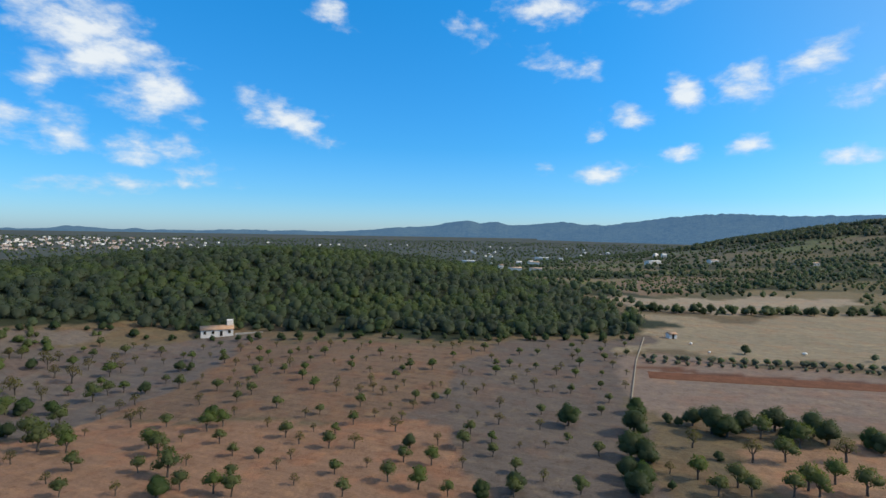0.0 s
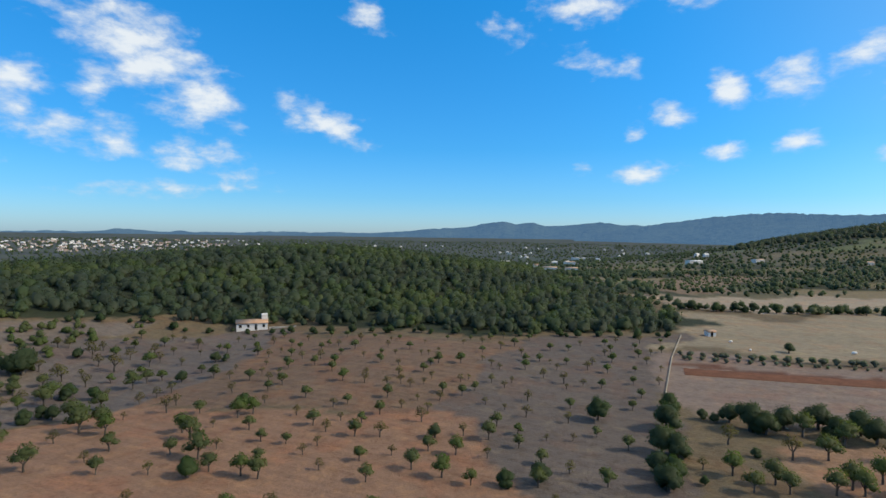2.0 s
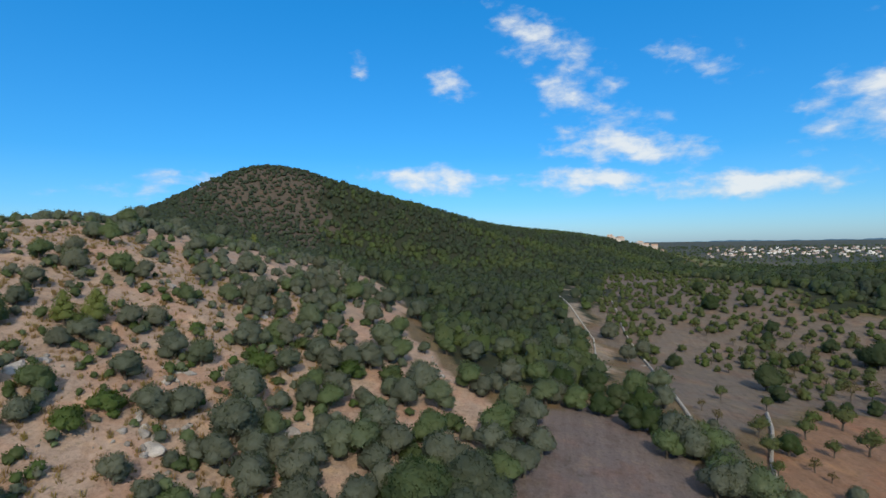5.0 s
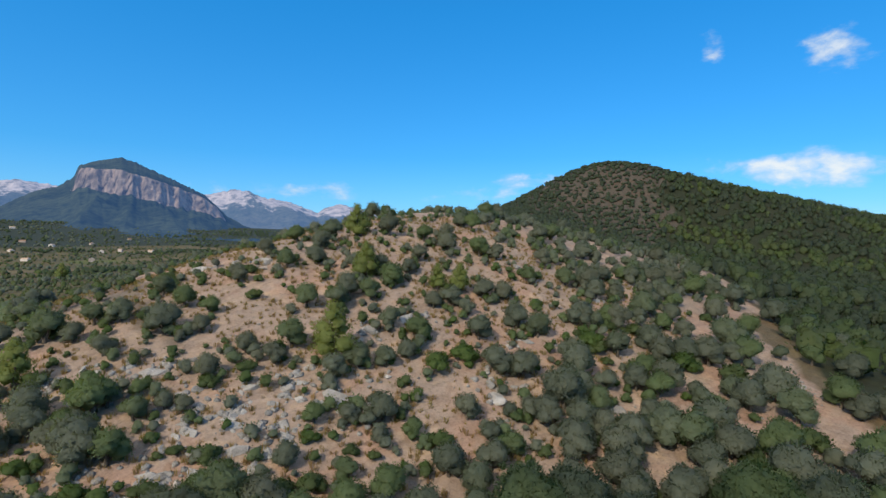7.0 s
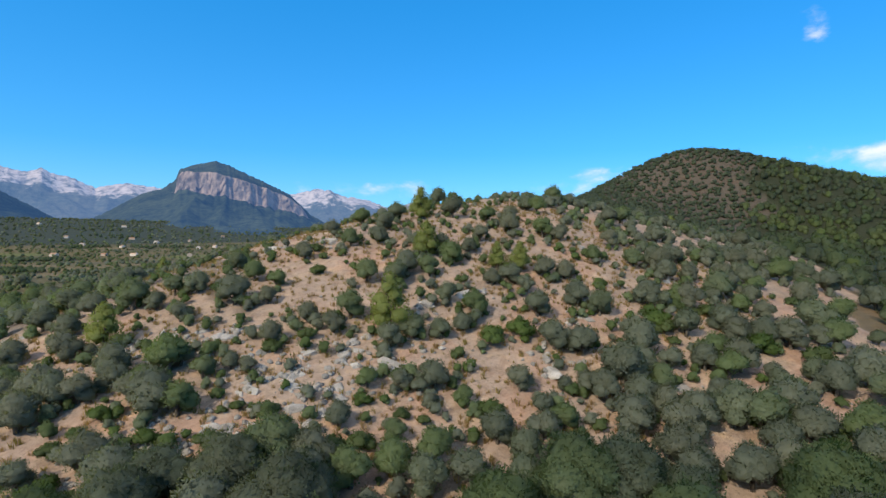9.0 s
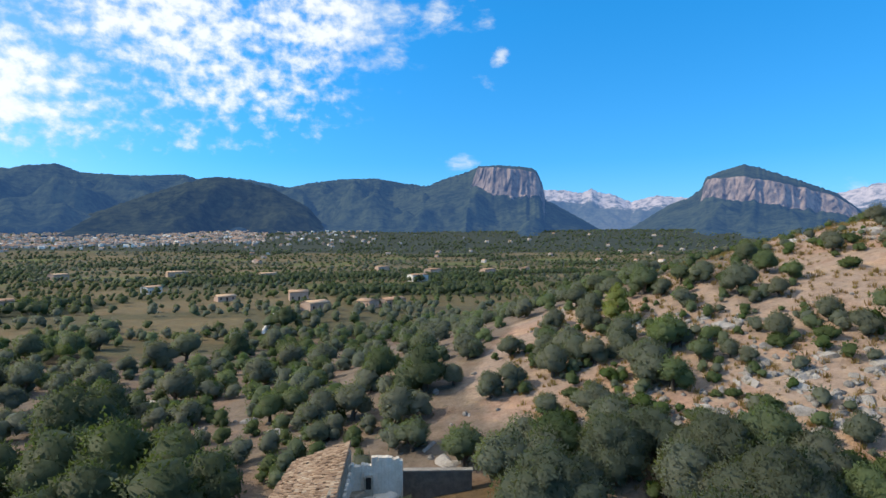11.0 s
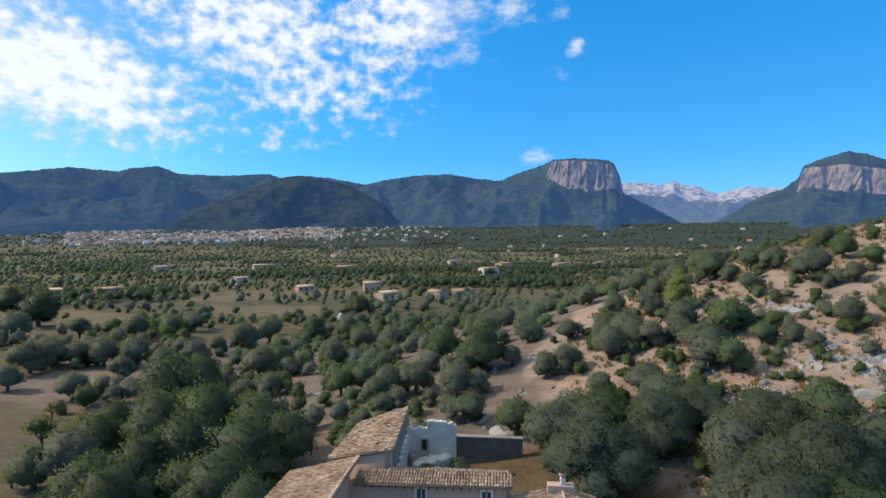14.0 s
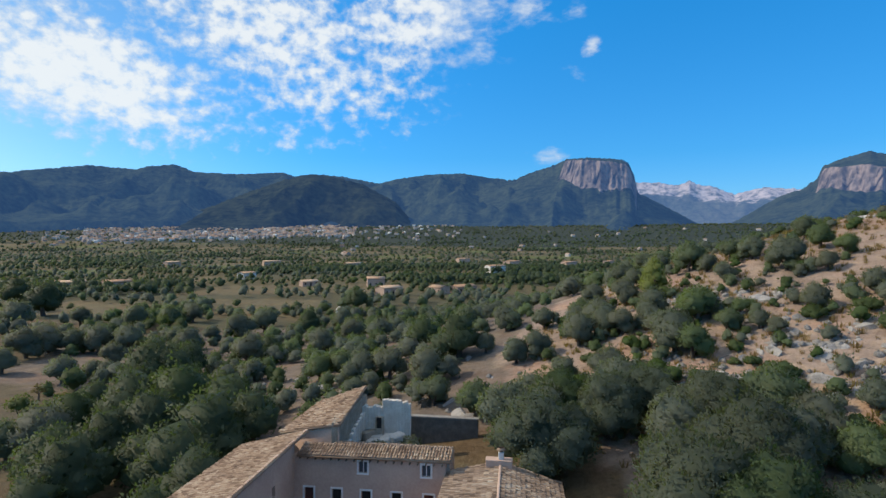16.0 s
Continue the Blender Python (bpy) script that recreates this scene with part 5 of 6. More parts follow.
plant_all(olive, [(-51.2, -22.9, 0.92), (-43.3, -50.9, 0.88), (-59.4, -49.2, 1.00), (-42.7, -21.0, 1.09), (-36.5, -24.2, 1.04), (-32.6, -25.9, 1.14), (-29.0, -28.0, 1.11), (-26.9, -30.0, 0.74), (-36.0, -20.0, 1.13), (-42.3, -17.6, 1.07), (-46.3, -17.7, 0.98), (-49.4, -16.5, 0.87), (-44.1, -13.1, 1.20), (-38.8, -15.8, 1.14), (-33.0, -22.3, 1.10), (-56.7, -16.8, 0.80), (-49.6, -19.2, 0.74), (-55.3, -19.0, 0.63), (-42.8, -31.3, 0.59), (-74.8, -21.9, 1.20), (-56.7, -14.8, 1.11), (-65.4, -12.7, 1.05), (-71.6, -15.2, 1.32), (-53.6, -10.3, 1.35), (-51.4, -5.6, 1.30), (-58.7, -8.4, 1.11), (-46.3, -9.5, 1.36), (-101.5, -20.0, 1.29), (-99.4, -24.1, 1.15), (-92.0, -29.2, 0.97)])
plant_all(olive, [(-104.4, -30.2, 1.08), (-122.4, -25.8, 1.23), (-128.9, -35.6, 1.32), (-48.7, -3.6, 1.24), (-122.7, -37.0, 1.26), (-263.6, -69.6, 2.50), (-258.7, -87.6, 2.37), (-97.7, -9.3, 1.47), (-123.2, -10.0, 1.52), (-130.5, -7.6, 1.60), (-128.3, -2.2, 1.57), (-101.3, -4.6, 1.01), (-84.4, -6.5, 1.28), (-74.3, -6.3, 1.15), (-74.0, -3.0, 1.33), (-84.8, -1.4, 1.28), (-86.0, 1.9, 1.30), (-96.3, 4.4, 1.68), (-91.6, 7.2, 1.37), (-80.3, 10.5, 1.63), (-73.1, 1.4, 0.75), (-61.3, -2.0, 1.47), (-55.0, -5.9, 1.36), (-51.1, -3.5, 1.00), (-61.9, 0.6, 1.48), (-67.0, 2.9, 1.40), (-52.0, 0.6, 1.30), (-55.0, 3.5, 1.35), (-56.1, 6.5, 1.22), (-66.1, 9.8, 1.39)])
plant_all(olive, [(-57.7, 9.0, 1.09), (-112.7, 2.3, 1.39), (-133.9, 5.6, 1.63), (-150.0, 8.7, 1.46), (-132.5, 13.8, 1.62), (-88.7, -13.7, 1.13), (-139.0, 1.4, 1.35), (-153.9, -3.8, 1.50), (-109.4, -10.1, 1.09), (-77.4, 4.8, 0.99), (-118.5, -14.6, 1.18), (-163.7, -13.8, 1.60), (70.8, -68.3, 1.43), (65.9, -72.4, 1.04), (45.2, -49.2, 0.95), (68.2, -71.9, 1.05), (72.2, -81.8, 1.43), (86.2, -71.9, 1.46), (93.3, -83.6, 1.93), (93.5, -89.1, 1.99), (89.2, -90.2, 1.63), (84.0, -91.9, 1.93), (78.4, -93.1, 1.90), (71.1, -92.0, 1.37), (71.7, -100.8, 1.61), (65.9, -96.0, 1.83), (67.9, -108.5, 1.33), (64.8, -116.5, 2.07), (62.6, -124.9, 2.17), (91.1, -125.8, 1.98)])
plant_all(olive, [(90.6, -135.8, 1.66), (122.8, -108.7, 2.47), (113.4, -119.6, 1.66), (99.7, -123.5, 2.01), (46.7, -85.8, 1.84), (37.8, -71.5, 1.12), (45.6, -39.3, 1.73), (48.1, -37.7, 1.40), (38.6, -35.7, 1.26), (16.2, -60.7, 1.46), (12.2, -60.7, 1.44), (6.2, -56.0, 1.51), (4.1, -48.7, 1.06), (21.6, -68.2, 1.22), (24.8, -67.0, 1.22), (-1.0, -63.8, 0.91), (-8.1, -57.0, 1.01), (-5.3, -56.6, 1.00), (-4.2, -38.7, 1.67), (-7.8, -38.6, 1.54), (-14.7, -46.4, 1.17), (-6.7, -42.7, 1.37), (-15.2, -41.8, 1.37), (-10.8, -33.6, 1.43), (-13.4, -32.5, 1.42), (-17.9, -32.5, 1.68), (-21.8, -52.7, 0.98), (-22.6, -49.7, 1.41), (-26.3, -54.7, 1.36), (-22.5, -59.2, 1.24)])
plant_all(olive, [(-15.9, -61.1, 1.25), (-13.3, -63.0, 1.09), (-25.9, -34.4, 1.56), (-25.4, -29.9, 1.46), (-19.9, -30.5, 1.30), (-28.1, -31.8, 1.27), (-1.0, -43.7, 1.25), (8.5, -43.4, 0.71), (24.3, -100.1, 1.66), (32.4, -106.7, 1.78), (34.9, -94.2, 1.62), (44.6, -137.8, 1.87), (3.0, -83.1, 1.37), (-3.7, -73.8, 1.23), (-9.2, -67.5, 0.96)])
plant_all(shrub, [(-77.3, -13.1, 1.50), (-81.7, -1.4, 2.09), (-89.1, -7.8, 0.94), (-62.8, -2.1, 1.70), (-62.8, -7.0, 0.85), (-75.2, -11.4, 0.82), (-65.6, 1.8, 1.17), (-78.4, 6.0, 1.35), (-69.9, 13.2, 1.88), (-59.1, 6.8, 1.09), (-80.0, -16.9, 0.87), (-18.7, -52.5, 1.16), (-13.8, -50.8, 1.11), (-16.1, -52.1, 0.76), (-19.9, -45.9, 1.19), (-20.7, -44.2, 0.94), (-26.7, -44.6, 0.54), (-28.1, -43.7, 0.73), (-23.6, -41.5, 1.15), (-29.4, -40.8, 1.19), (-26.8, -38.9, 1.14), (-27.4, -36.2, 1.11), (-29.6, -38.3, 0.93), (-17.4, -43.6, 1.37), (-12.0, -46.5, 1.16), (-18.6, -39.0, 1.30), (-52.0, -78.9, 1.20), (-36.3, -49.3, 1.10), (-53.4, -60.2, 1.11), (-60.4, -68.9, 1.17)])
plant_all(shrub, [(-60.8, -27.9, 1.76), (-57.1, -30.2, 1.71), (-32.9, -30.5, 1.32), (-31.0, -32.4, 1.10), (-38.8, -30.5, 0.82), (-39.8, -28.2, 0.70), (-45.6, -23.4, 1.44), (-37.3, -34.8, 0.96), (-66.9, -33.6, 0.52), (-40.9, -47.9, 1.12), (-82.8, 5.3, 2.09), (-64.7, -0.7, 1.70), (-62.4, 6.9, 1.65), (-88.3, -9.4, 1.49), (-109.7, 0.8, 1.08), (-78.3, -14.6, 1.69), (-62.8, -11.3, 1.27), (-86.0, -14.0, 1.46), (-85.2, -25.2, 0.75), (-22.1, -30.9, 2.01), (8.6, -44.5, 1.20), (11.7, -44.2, 0.73)])
plant_all(pine, [(-24.4, -66.3, 1.07), (-249.4, -505.8, 2.50), (-89.9, -68.2, 1.33), (-71.0, -51.9, 1.17), (-50.1, -42.1, 1.36), (-74.9, -39.7, 0.90), (-78.1, -37.0, 0.92), (-250.8, -51.8, 1.55)])
plant_all(oak, [(30.9, -37.5, 1.84), (25.3, -37.2, 1.75), (39.6, -45.6, 1.80), (34.3, -47.3, 1.94), (27.6, -45.2, 1.64), (22.9, -42.1, 1.38), (50.4, -63.4, 2.05), (46.7, -63.4, 1.79), (34.0, -35.2, 1.53), (49.7, -51.0, 1.22), (59.4, -72.8, 1.03), (160.0, -144.9, 2.50), (140.1, -134.9, 2.50), (3.0, -64.5, 1.52), (10.0, -73.9, 1.28), (51.2, -73.9, 1.50), (51.3, -128.5, 1.47), (50.4, -170.4, 1.84), (44.8, -91.7, 1.12)])
plant_all(boulder, [(-67.0, -16.2, 1.52), (-65.0, -8.5, 1.47), (-58.2, -22.4, 2.50), (-75.4, -17.6, 1.11), (-88.2, 14.1, 0.96), (-124.1, 70.8, 0.99), (-97.4, -34.3, 1.43), (-29.8, -57.0, 1.94), (-34.6, -56.3, 1.98), (-26.5, -58.5, 1.45), (-24.5, -63.4, 1.27), (-42.1, -42.5, 1.82), (-46.4, -42.8, 1.42), (-44.6, -37.2, 1.78), (-46.1, -33.6, 1.31), (-57.9, -41.8, 2.50), (-64.1, -39.4, 1.92), (-33.5, -36.8, 1.00), (-73.0, -23.9, 1.39), (-19.5, -43.4, 0.62), (-20.1, -40.5, 0.90), (-15.7, -46.6, 0.80), (-30.7, -45.6, 1.07), (-11.8, -48.3, 0.80), (-13.1, -46.1, 0.78), (-32.0, -39.6, 1.21), (-27.8, -40.4, 1.58), (-37.6, -38.7, 1.26), (-63.7, -75.3, 2.11), (-65.5, -72.4, 1.39)])
plant_all(boulder, [(-59.3, -80.6, 2.14), (-61.4, -79.1, 1.43), (-59.6, -22.4, 1.19), (-95.9, -17.2, 1.03), (-101.3, -9.4, 1.42), (-121.9, -29.5, 1.74), (-32.6, -53.1, 0.75), (-33.4, -59.4, 0.76), (-34.0, -44.0, 1.08), (-41.4, -39.8, 1.10), (-35.8, -40.3, 0.84), (-42.4, -38.0, 1.10), (-25.3, -43.3, 1.00), (-26.1, -40.8, 0.78), (-21.4, -44.5, 0.64), (-13.0, -48.1, 0.64), (-13.9, -46.0, 0.63), (-10.9, -49.1, 0.65), (-17.2, -46.3, 0.64), (-18.2, -43.3, 0.54), (-34.1, -40.3, 0.83), (-37.5, -37.2, 0.66), (-56.5, -47.8, 1.62), (-55.5, -41.5, 1.02), (-66.4, -37.8, 0.89), (-61.3, -20.8, 0.77), (-51.7, -34.7, 0.94), (-44.2, -36.0, 1.10), (-33.3, -45.2, 0.87), (-20.9, -82.9, 1.24)])
plant_all(boulder, [(-17.4, -67.1, 0.83), (48.2, -79.8, 2.50), (50.9, -87.1, 2.28), (35.3, -68.1, 1.21), (1.4, -63.6, 0.82), (-8.1, -57.0, 0.94), (-18.8, -45.0, 0.90), (-20.0, -45.3, 0.66), (-2.4, -53.8, 0.72), (28.2, -69.0, 1.48), (22.0, -61.0, 1.58), (18.6, -57.7, 1.00), (0.8, -45.8, 1.62), (2.2, -49.0, 1.06), (-0.4, -44.8, 1.19)])


def outcrop(x, y, run, turn, seed):
    """Angular limestone breaking out of the slope along a line."""
    r = np.random.default_rng(seed)
    for i in range(7):
        s_ = run * (i / 6 - 0.5)
        boulder(x + s_ * math.cos(turn) + r.normal(0, 0.5), y + s_ * math.sin(turn) + r.normal(0, 0.5), r.uniform(0.4, 1.15))


for n, (x, y) in enumerate([(-26, -63), (-30, -61), (-31, -46), (-36, -37), (-38, -45), (-31, -58), (-35, -56), (-42, -42), (-45, -37), (-35, -43), (-21, -43), (-34, -38), (-58, -42), (-59, -23), (-74, -25), (-65, -70), (-20, -47), (-34, -50), (-25, -42)]):
    outcrop(x, y, 3.0 + 2.5 * (n % 3), 0.5 + 0.5 * math.sin(n * 1.7), 200 + n)


def belt(kind, poly, gap, lo, hi, seed, text):
    """Trees crown to crown over a strip, leaving room for those that stand there already."""
    r = np.random.default_rng(seed)
    for x, y in zip(*scatter(r, poly, gap, 0.45)):
        if all(math.hypot(x - ox, y - oy) > 0.62 * gap for ox, oy in belt.taken):
            belt.taken.append((x, y))
            kind(x, y, r.uniform(lo, hi), text=text)


belt.taken = [(o.location.x, o.location.y) for o in bpy.data.objects if o.type == "EMPTY" and o.name.split(".")[0] in ("olive_tree", "carob_tree", "holm_oak")]
belt(great_olive, OLD_OLIVES, 5.6, 0.7, 1.05, 91, "large old grey-green olive tree touching its neighbours")
for x, y, size in ((-13.5, -37.0, 0.8), (-17.5, -38.5, 0.68), (-21.5, -34.5, 0.78), (-9.5, -40.5, 0.7)):
    belt.taken.append((x, y))
    great_olive(x, y, size)
belt(oak, [(19.5, -16), (38, -26), (48, -50), (42, -60), (28, -52), (19.5, -42)], 5.4, 1.1, 1.6, 92, "large deep green holm oak crowding the villa's side")



def skirts():
    """Low growth that gathers round the olives of the stony spur."""
    r = np.random.default_rng(94)
    grey, green = [], []
    for x, y in list(belt.taken):
        if -135 < x < -4 and -110 < y < 12 and not (x > -60 and y > 8):
            for _ in range(r.integers(1, 3)):
                a, d = r.uniform(0, 6.28), r.uniform(1.7, 3.0)
                row = (x + d * math.cos(a), y + d * math.sin(a), r.uniform(0.35, 0.62), r.uniform(0, 6.28))
                (grey if r.random() < 0.5 else green).append(row)
    x, y = scatter(r, [(1, -44), (34, -46), (34, -63), (4, -74)], 3.4)
    for px, py in zip(x, y):
        (grey if r.random() < 0.6 else green).append((px, py, r.uniform(0.45, 0.95), r.uniform(0, 6.28)))
    stuff("olive_scrub", "low grey-green olive scrub in clumps between rocks", "scrub", OAK_PROTOS, grey, M_OLIVE)
    stuff("green_scrub", "low green evergreen scrub at the feet of olives", "scrub", OAK_PROTOS, np.array(green) * (1, 1, 0.75, 1), M_LENTISK)


skirts()


def small_stone(seed):
    r = np.random.default_rng(seed)
    v, f = blob(r, (0, 0, 0.02), (0.32, 0.24, 0.2), 3, 5, 0.35)
    return v[:, :3], f


def rubble():
    r = np.random.default_rng(77)
    rows = []
    for x, y, s in boulder.spots:
        for _ in range(3):
            a, d = r.uniform(0, 6.28), abs(r.normal(0, 2.2))
            rows.append((x + d * math.cos(a) * 1.5, y + d * math.sin(a), r.uniform(0.4, 1.9), r.uniform(0, 6.28)))
    x, y = scatter(r, SCRUB, 2.6)
    for px, py in zip(x, y):
        if r.random() < 0.12 and abs(px) < 140:
            rows.append((px, py, r.uniform(0.3, 1.2), r.uniform(0, 6.28)))
    stuff("rubble", "pale limestone stones strewn over dry grass", "stones", [small_stone(s) for s in range(6)], rows, M_ROCK)


rubble()


def tuft(seed):
    """A tussock of stiff dry grass."""
    r = np.random.default_rng(seed)
    v, f = [], []
    for i in range(14):
        a, d, h, lean = r.uniform(0, 6.28), r.uniform(0, 0.3), r.uniform(0.25, 0.6), r.uniform(0.05, 0.3)
        c, s = math.cos(a), math.sin(a)
        x, y = d * c, d * s
        k = len(v)
        v += [(x - 0.06 * s, y + 0.06 * c, -0.05), (x + 0.06 * s, y - 0.06 * c, -0.05), (x + lean * c + 0.02 * s, y + lean * s, h), (x + lean * c - 0.02 * s, y + lean * s, h)]
        f.append((k, k + 1, k + 2, k + 3))
    return np.array(v), np.array(f)


def dry_grass():
    r = np.random.default_rng(78)
    near = [(-20, -25), (-60, -5), (-110, -2), (-130, -60), (-110, -90), (-40, -110), (-8, -70), (-8, -40)]
    x, y = scatter(r, near, 1.25)
    rows = np.column_stack([x, y, r.uniform(0.5, 1.3, len(x)), r.uniform(0, 6.28, len(x))])
    stuff("dry_grass", "straw-coloured dry grass tussocks between shrubs", "grass", [tuft(s) for s in range(6)], patchy(rows, 0.09, -0.25, 2.0), M_STRAW)
    low = [coarse("oak", 120 + i, 2, 60, 0.3, 3, 6) for i in range(5)]
    x, y = scatter(r, near, 3.3)
    rows = np.column_stack([x, y, r.uniform(0.22, 0.6, len(x)), r.uniform(0, 6.28, len(x))])
    rows = patchy(rows, 0.05, -0.25, 6.0)
    stuff("low_scrub", "small low green cushions of scrub", "scrub", low, rows[::2], M_LENTISK)
    stuff("low_grey_scrub", "small low grey-green cushions of scrub", "scrub", low, rows[1::2], M_OLIVE)


dry_grass()

# young olives in two lines beside the ploughed strip
for i in range(60):
    u, row = (i // 2) / 29, i % 2
    olive(66 + 72 * u + 1.1 * math.sin(i * 2.3), 169.0 + 5.0 * row - 10 * u + 0.7 * math.sin(i * 1.7), 0.42 + 0.14 * math.sin(i * 3.1), text="young olive tree in a row beside a ploughed strip")
carob(105.6, 184.2, 0.75, text="rounded dark bush alone on the stubble field")
# hedge of dark bushes between the two stubble fields
for i in range(42):
    u = i / 41
    carob(103 + 150 * u + 2 * math.sin(i * 1.9), 272 + 10 * u + 2 * math.sin(i * 2.7), 0.8 + 0.35 * math.sin(i * 2.1), text="dark hedge tree between two stubble fields")


# low dark bushes along the orchard's upper edge and before the farmhouse
for i in range(46):
    u = i / 45
    x = -140 + 212 * u + 2.2 * math.sin(i * 2.3)
    y = float(np.interp(x, [-140, -121, -106, -92, -71, -44, -16, 24, 72], [176, 190, 186, 189, 190, 190, 188, 192, 201])) + 1.2 * math.sin(i * 1.3)
    carob(x, y, (0.34 if -98 < x < -72 else 0.55) + 0.16 * math.sin(i * 3.7), text="low dark bush along the edge of the orchard")


def fill_orchard():
    """Almonds on a loose grid wherever the orchard still has room."""
    r = np.random.default_rng(55)
    taken = [(o.location.x, o.location.y) for o in bpy.data.objects if o.type == "EMPTY"]
    for poly, gap in ((UPPER_FIELD, 8.6), (GREY_FIELD, 8.6), (PALE_FIELD, 9.4), (ORANGE_FIELD, 10.5)):
        for x, y in zip(*scatter(r, poly, gap, 0.28)):
            if all((x - ox) ** 2 + (y - oy) ** 2 > 30 for ox, oy in taken):
                taken.append((x, y))
                (almond if r.random() < 0.45 else dry_almond)(x, y, r.uniform(0.6, 1.05))


fill_orchard()


# ---- buildings ----
def box_mesh(name, x0, x1, y0, y1, z0, z1, mat, bevel=0.02):
    bm = bmesh.new()
    bmesh.ops.create_cube(bm, size=1)
    for v in bm.verts:
        v.co = Vector((x0 + (v.co.x + 0.5) * (x1 - x0), y0 + (v.co.y + 0.5) * (y1 - y0), z0 + (v.co.z + 0.5) * (z1 - z0)))
    if bevel:
        bmesh.ops.bevel(bm, geom=bm.edges[:], offset=bevel, segments=1, affect="EDGES")
    me = bpy.data.meshes.new(name)
    bm.to_mesh(me)
    bm.free()
    me.materials.append(mat)
    return me


def wall_with_holes(name, length, z0, z1, thick, holes, mat):
    """A wall along +x from 0, its outer face at y = 0 and thickness towards -y, with rectangular openings (x0, x1, z0, z1)."""
    xs = sorted({0, length, *[h[0] for h in holes], *[h[1] for h in holes]})
    zs = sorted({z0, z1, *[h[2] for h in holes], *[h[3] for h in holes]})
    bm = bmesh.new()
    cells = set()
    for i in range(len(xs) - 1):
        for j in range(len(zs) - 1):
            cx, cz = (xs[i] + xs[i + 1]) / 2, (zs[j] + zs[j + 1]) / 2
            if not any(h[0] < cx < h[1] and h[2] < cz < h[3] for h in holes):
                cells.add((i, j))

    def quad(*pts):
        bm.faces.new([bm.verts.new(p) for p in pts])

    for i, j in cells:
        a, b, c, d = xs[i], xs[i + 1], zs[j], zs[j + 1]
        quad((a, 0, c), (a, 0, d), (b, 0, d), (b, 0, c))
        quad((a, -thick, c), (b, -thick, c), (b, -thick, d), (a, -thick, d))
        if (i - 1, j) not in cells:
            quad((a, 0, c), (a, -thick, c), (a, -thick, d), (a, 0, d))
        if (i + 1, j) not in cells:
            quad((b, 0, c), (b, 0, d), (b, -thick, d), (b, -thick, c))
        if (i, j - 1) not in cells:
            quad((a, 0, c), (b, 0, c), (b, -thick, c), (a, -thick, c))
        if (i, j + 1) not in cells:
            quad((a, 0, d), (a, -thick, d), (b, -thick, d), (b, 0, d))
    bmesh.ops.remove_doubles(bm, verts=bm.verts[:], dist=0.0005)
    bmesh.ops.recalc_face_normals(bm, faces=bm.faces[:])
    me = bpy.data.meshes.new(name)
    bm.to_mesh(me)
    bm.free()
    me.materials.append(mat)
    return me


def roof_meshes(a, b, c, d, seed, pitch=0.23, mess=0.02, holes=0.0):
    """A roof slab and its barrel tiles. a, b: the upper edge; d, c: the lower edge below a and b."""
    a, b, c, d = (np.array(p, float) for p in (a, b, c, d))
    r = np.random.default_rng(seed)
    n = np.cross(d - a, b - a)
    n /= np.linalg.norm(n)
    n *= np.sign(n[2])
    slab_v = np.array([a, b, c, d, a - n * 0.16, b - n * 0.16, c - n * 0.16, d - n * 0.16])
    slab_f = np.array([(0, 1, 2, 3), (7, 6, 5, 4), (0, 4, 5, 1), (1, 5, 6, 2), (2, 6, 7, 3), (3, 7, 4, 0)])
    width, run = np.linalg.norm(b - a), np.linalg.norm(d - a)
    across, rows = max(1, int(width / pitch)), max(1, int(run / 0.36))
    vs, fs, k = [], [], 0
    half = np.linspace(0, math.pi, 6)
    for i in range(across):
        for j in range(rows):
            if r.random() < holes:
                continue
            u = (i + 0.5) / across
            top, low = a + (b - a) * u, d + (c - d) * u
            down = (low - top) / np.linalg.norm(low - top)
            side = np.cross(n, down)
            base = top + (low - top) * (j / rows) + n * (0.01 + r.uniform(-0.4, 1) * mess) + side * r.normal(0, mess)
            skew = r.normal(0, mess * 2.5)
            for s, rad, lift in ((0.0, 0.085, 0.0), (0.42, 0.105, 0.035)):
                p = base + down * s + side * skew * s
                for t in half:
                    vs.append(p + side * (rad * math.cos(t)) + n * (rad * 0.8 * math.sin(t) + lift))
            for m in range(5):
                fs.append((k + m, k + m + 1, k + 7 + m, k + 6 + m))
            k += 12
    return (slab_v, slab_f), (np.array(vs), np.array(fs))


def roof(parent, a, b, c, d, seed, mat, mess=0.02, holes=0.0, name="roof"):
    (sv, sf), (tv, tf) = roof_meshes(a, b, c, d, seed, mess=mess, holes=holes)
    slab = part(name, mesh_of(name, sv, sf, mat), parent)
    tagged(part("roof_tiles", mesh_of("roof_tiles", tv, tf, mat), slab, "overlapping weathered terracotta barrel tiles"), kind="stuff")
    return slab


def make_tile(name, tones):
    m, k = material(name)
    g = k.n("ShaderNodeNewGeometry")
    n1, n2 = k.noise(g.outputs["Position"], 0.45, 4, 0.6), k.noise(g.outputs["Position"], 9.0, 4, 0.6)
    f = k.math("ADD", k.math("MULTIPLY", g.outputs["Random Per Island"], 0.62), k.span(n1, 0.3, 0.7, -0.1, 0.4), clamp=True)
    c = k.ramp(f, [(i / (len(tones) - 1), t) for i, t in enumerate(tones)])
    c = k.mix(k.span(n2, 0.45, 0.75, 0, 0.5), c, k.mix(1.0, c, col(0.6, 0.58, 0.56), "MULTIPLY"))
    finish(k, c, 0.9, n2, 0.5, 0.02)
    return m


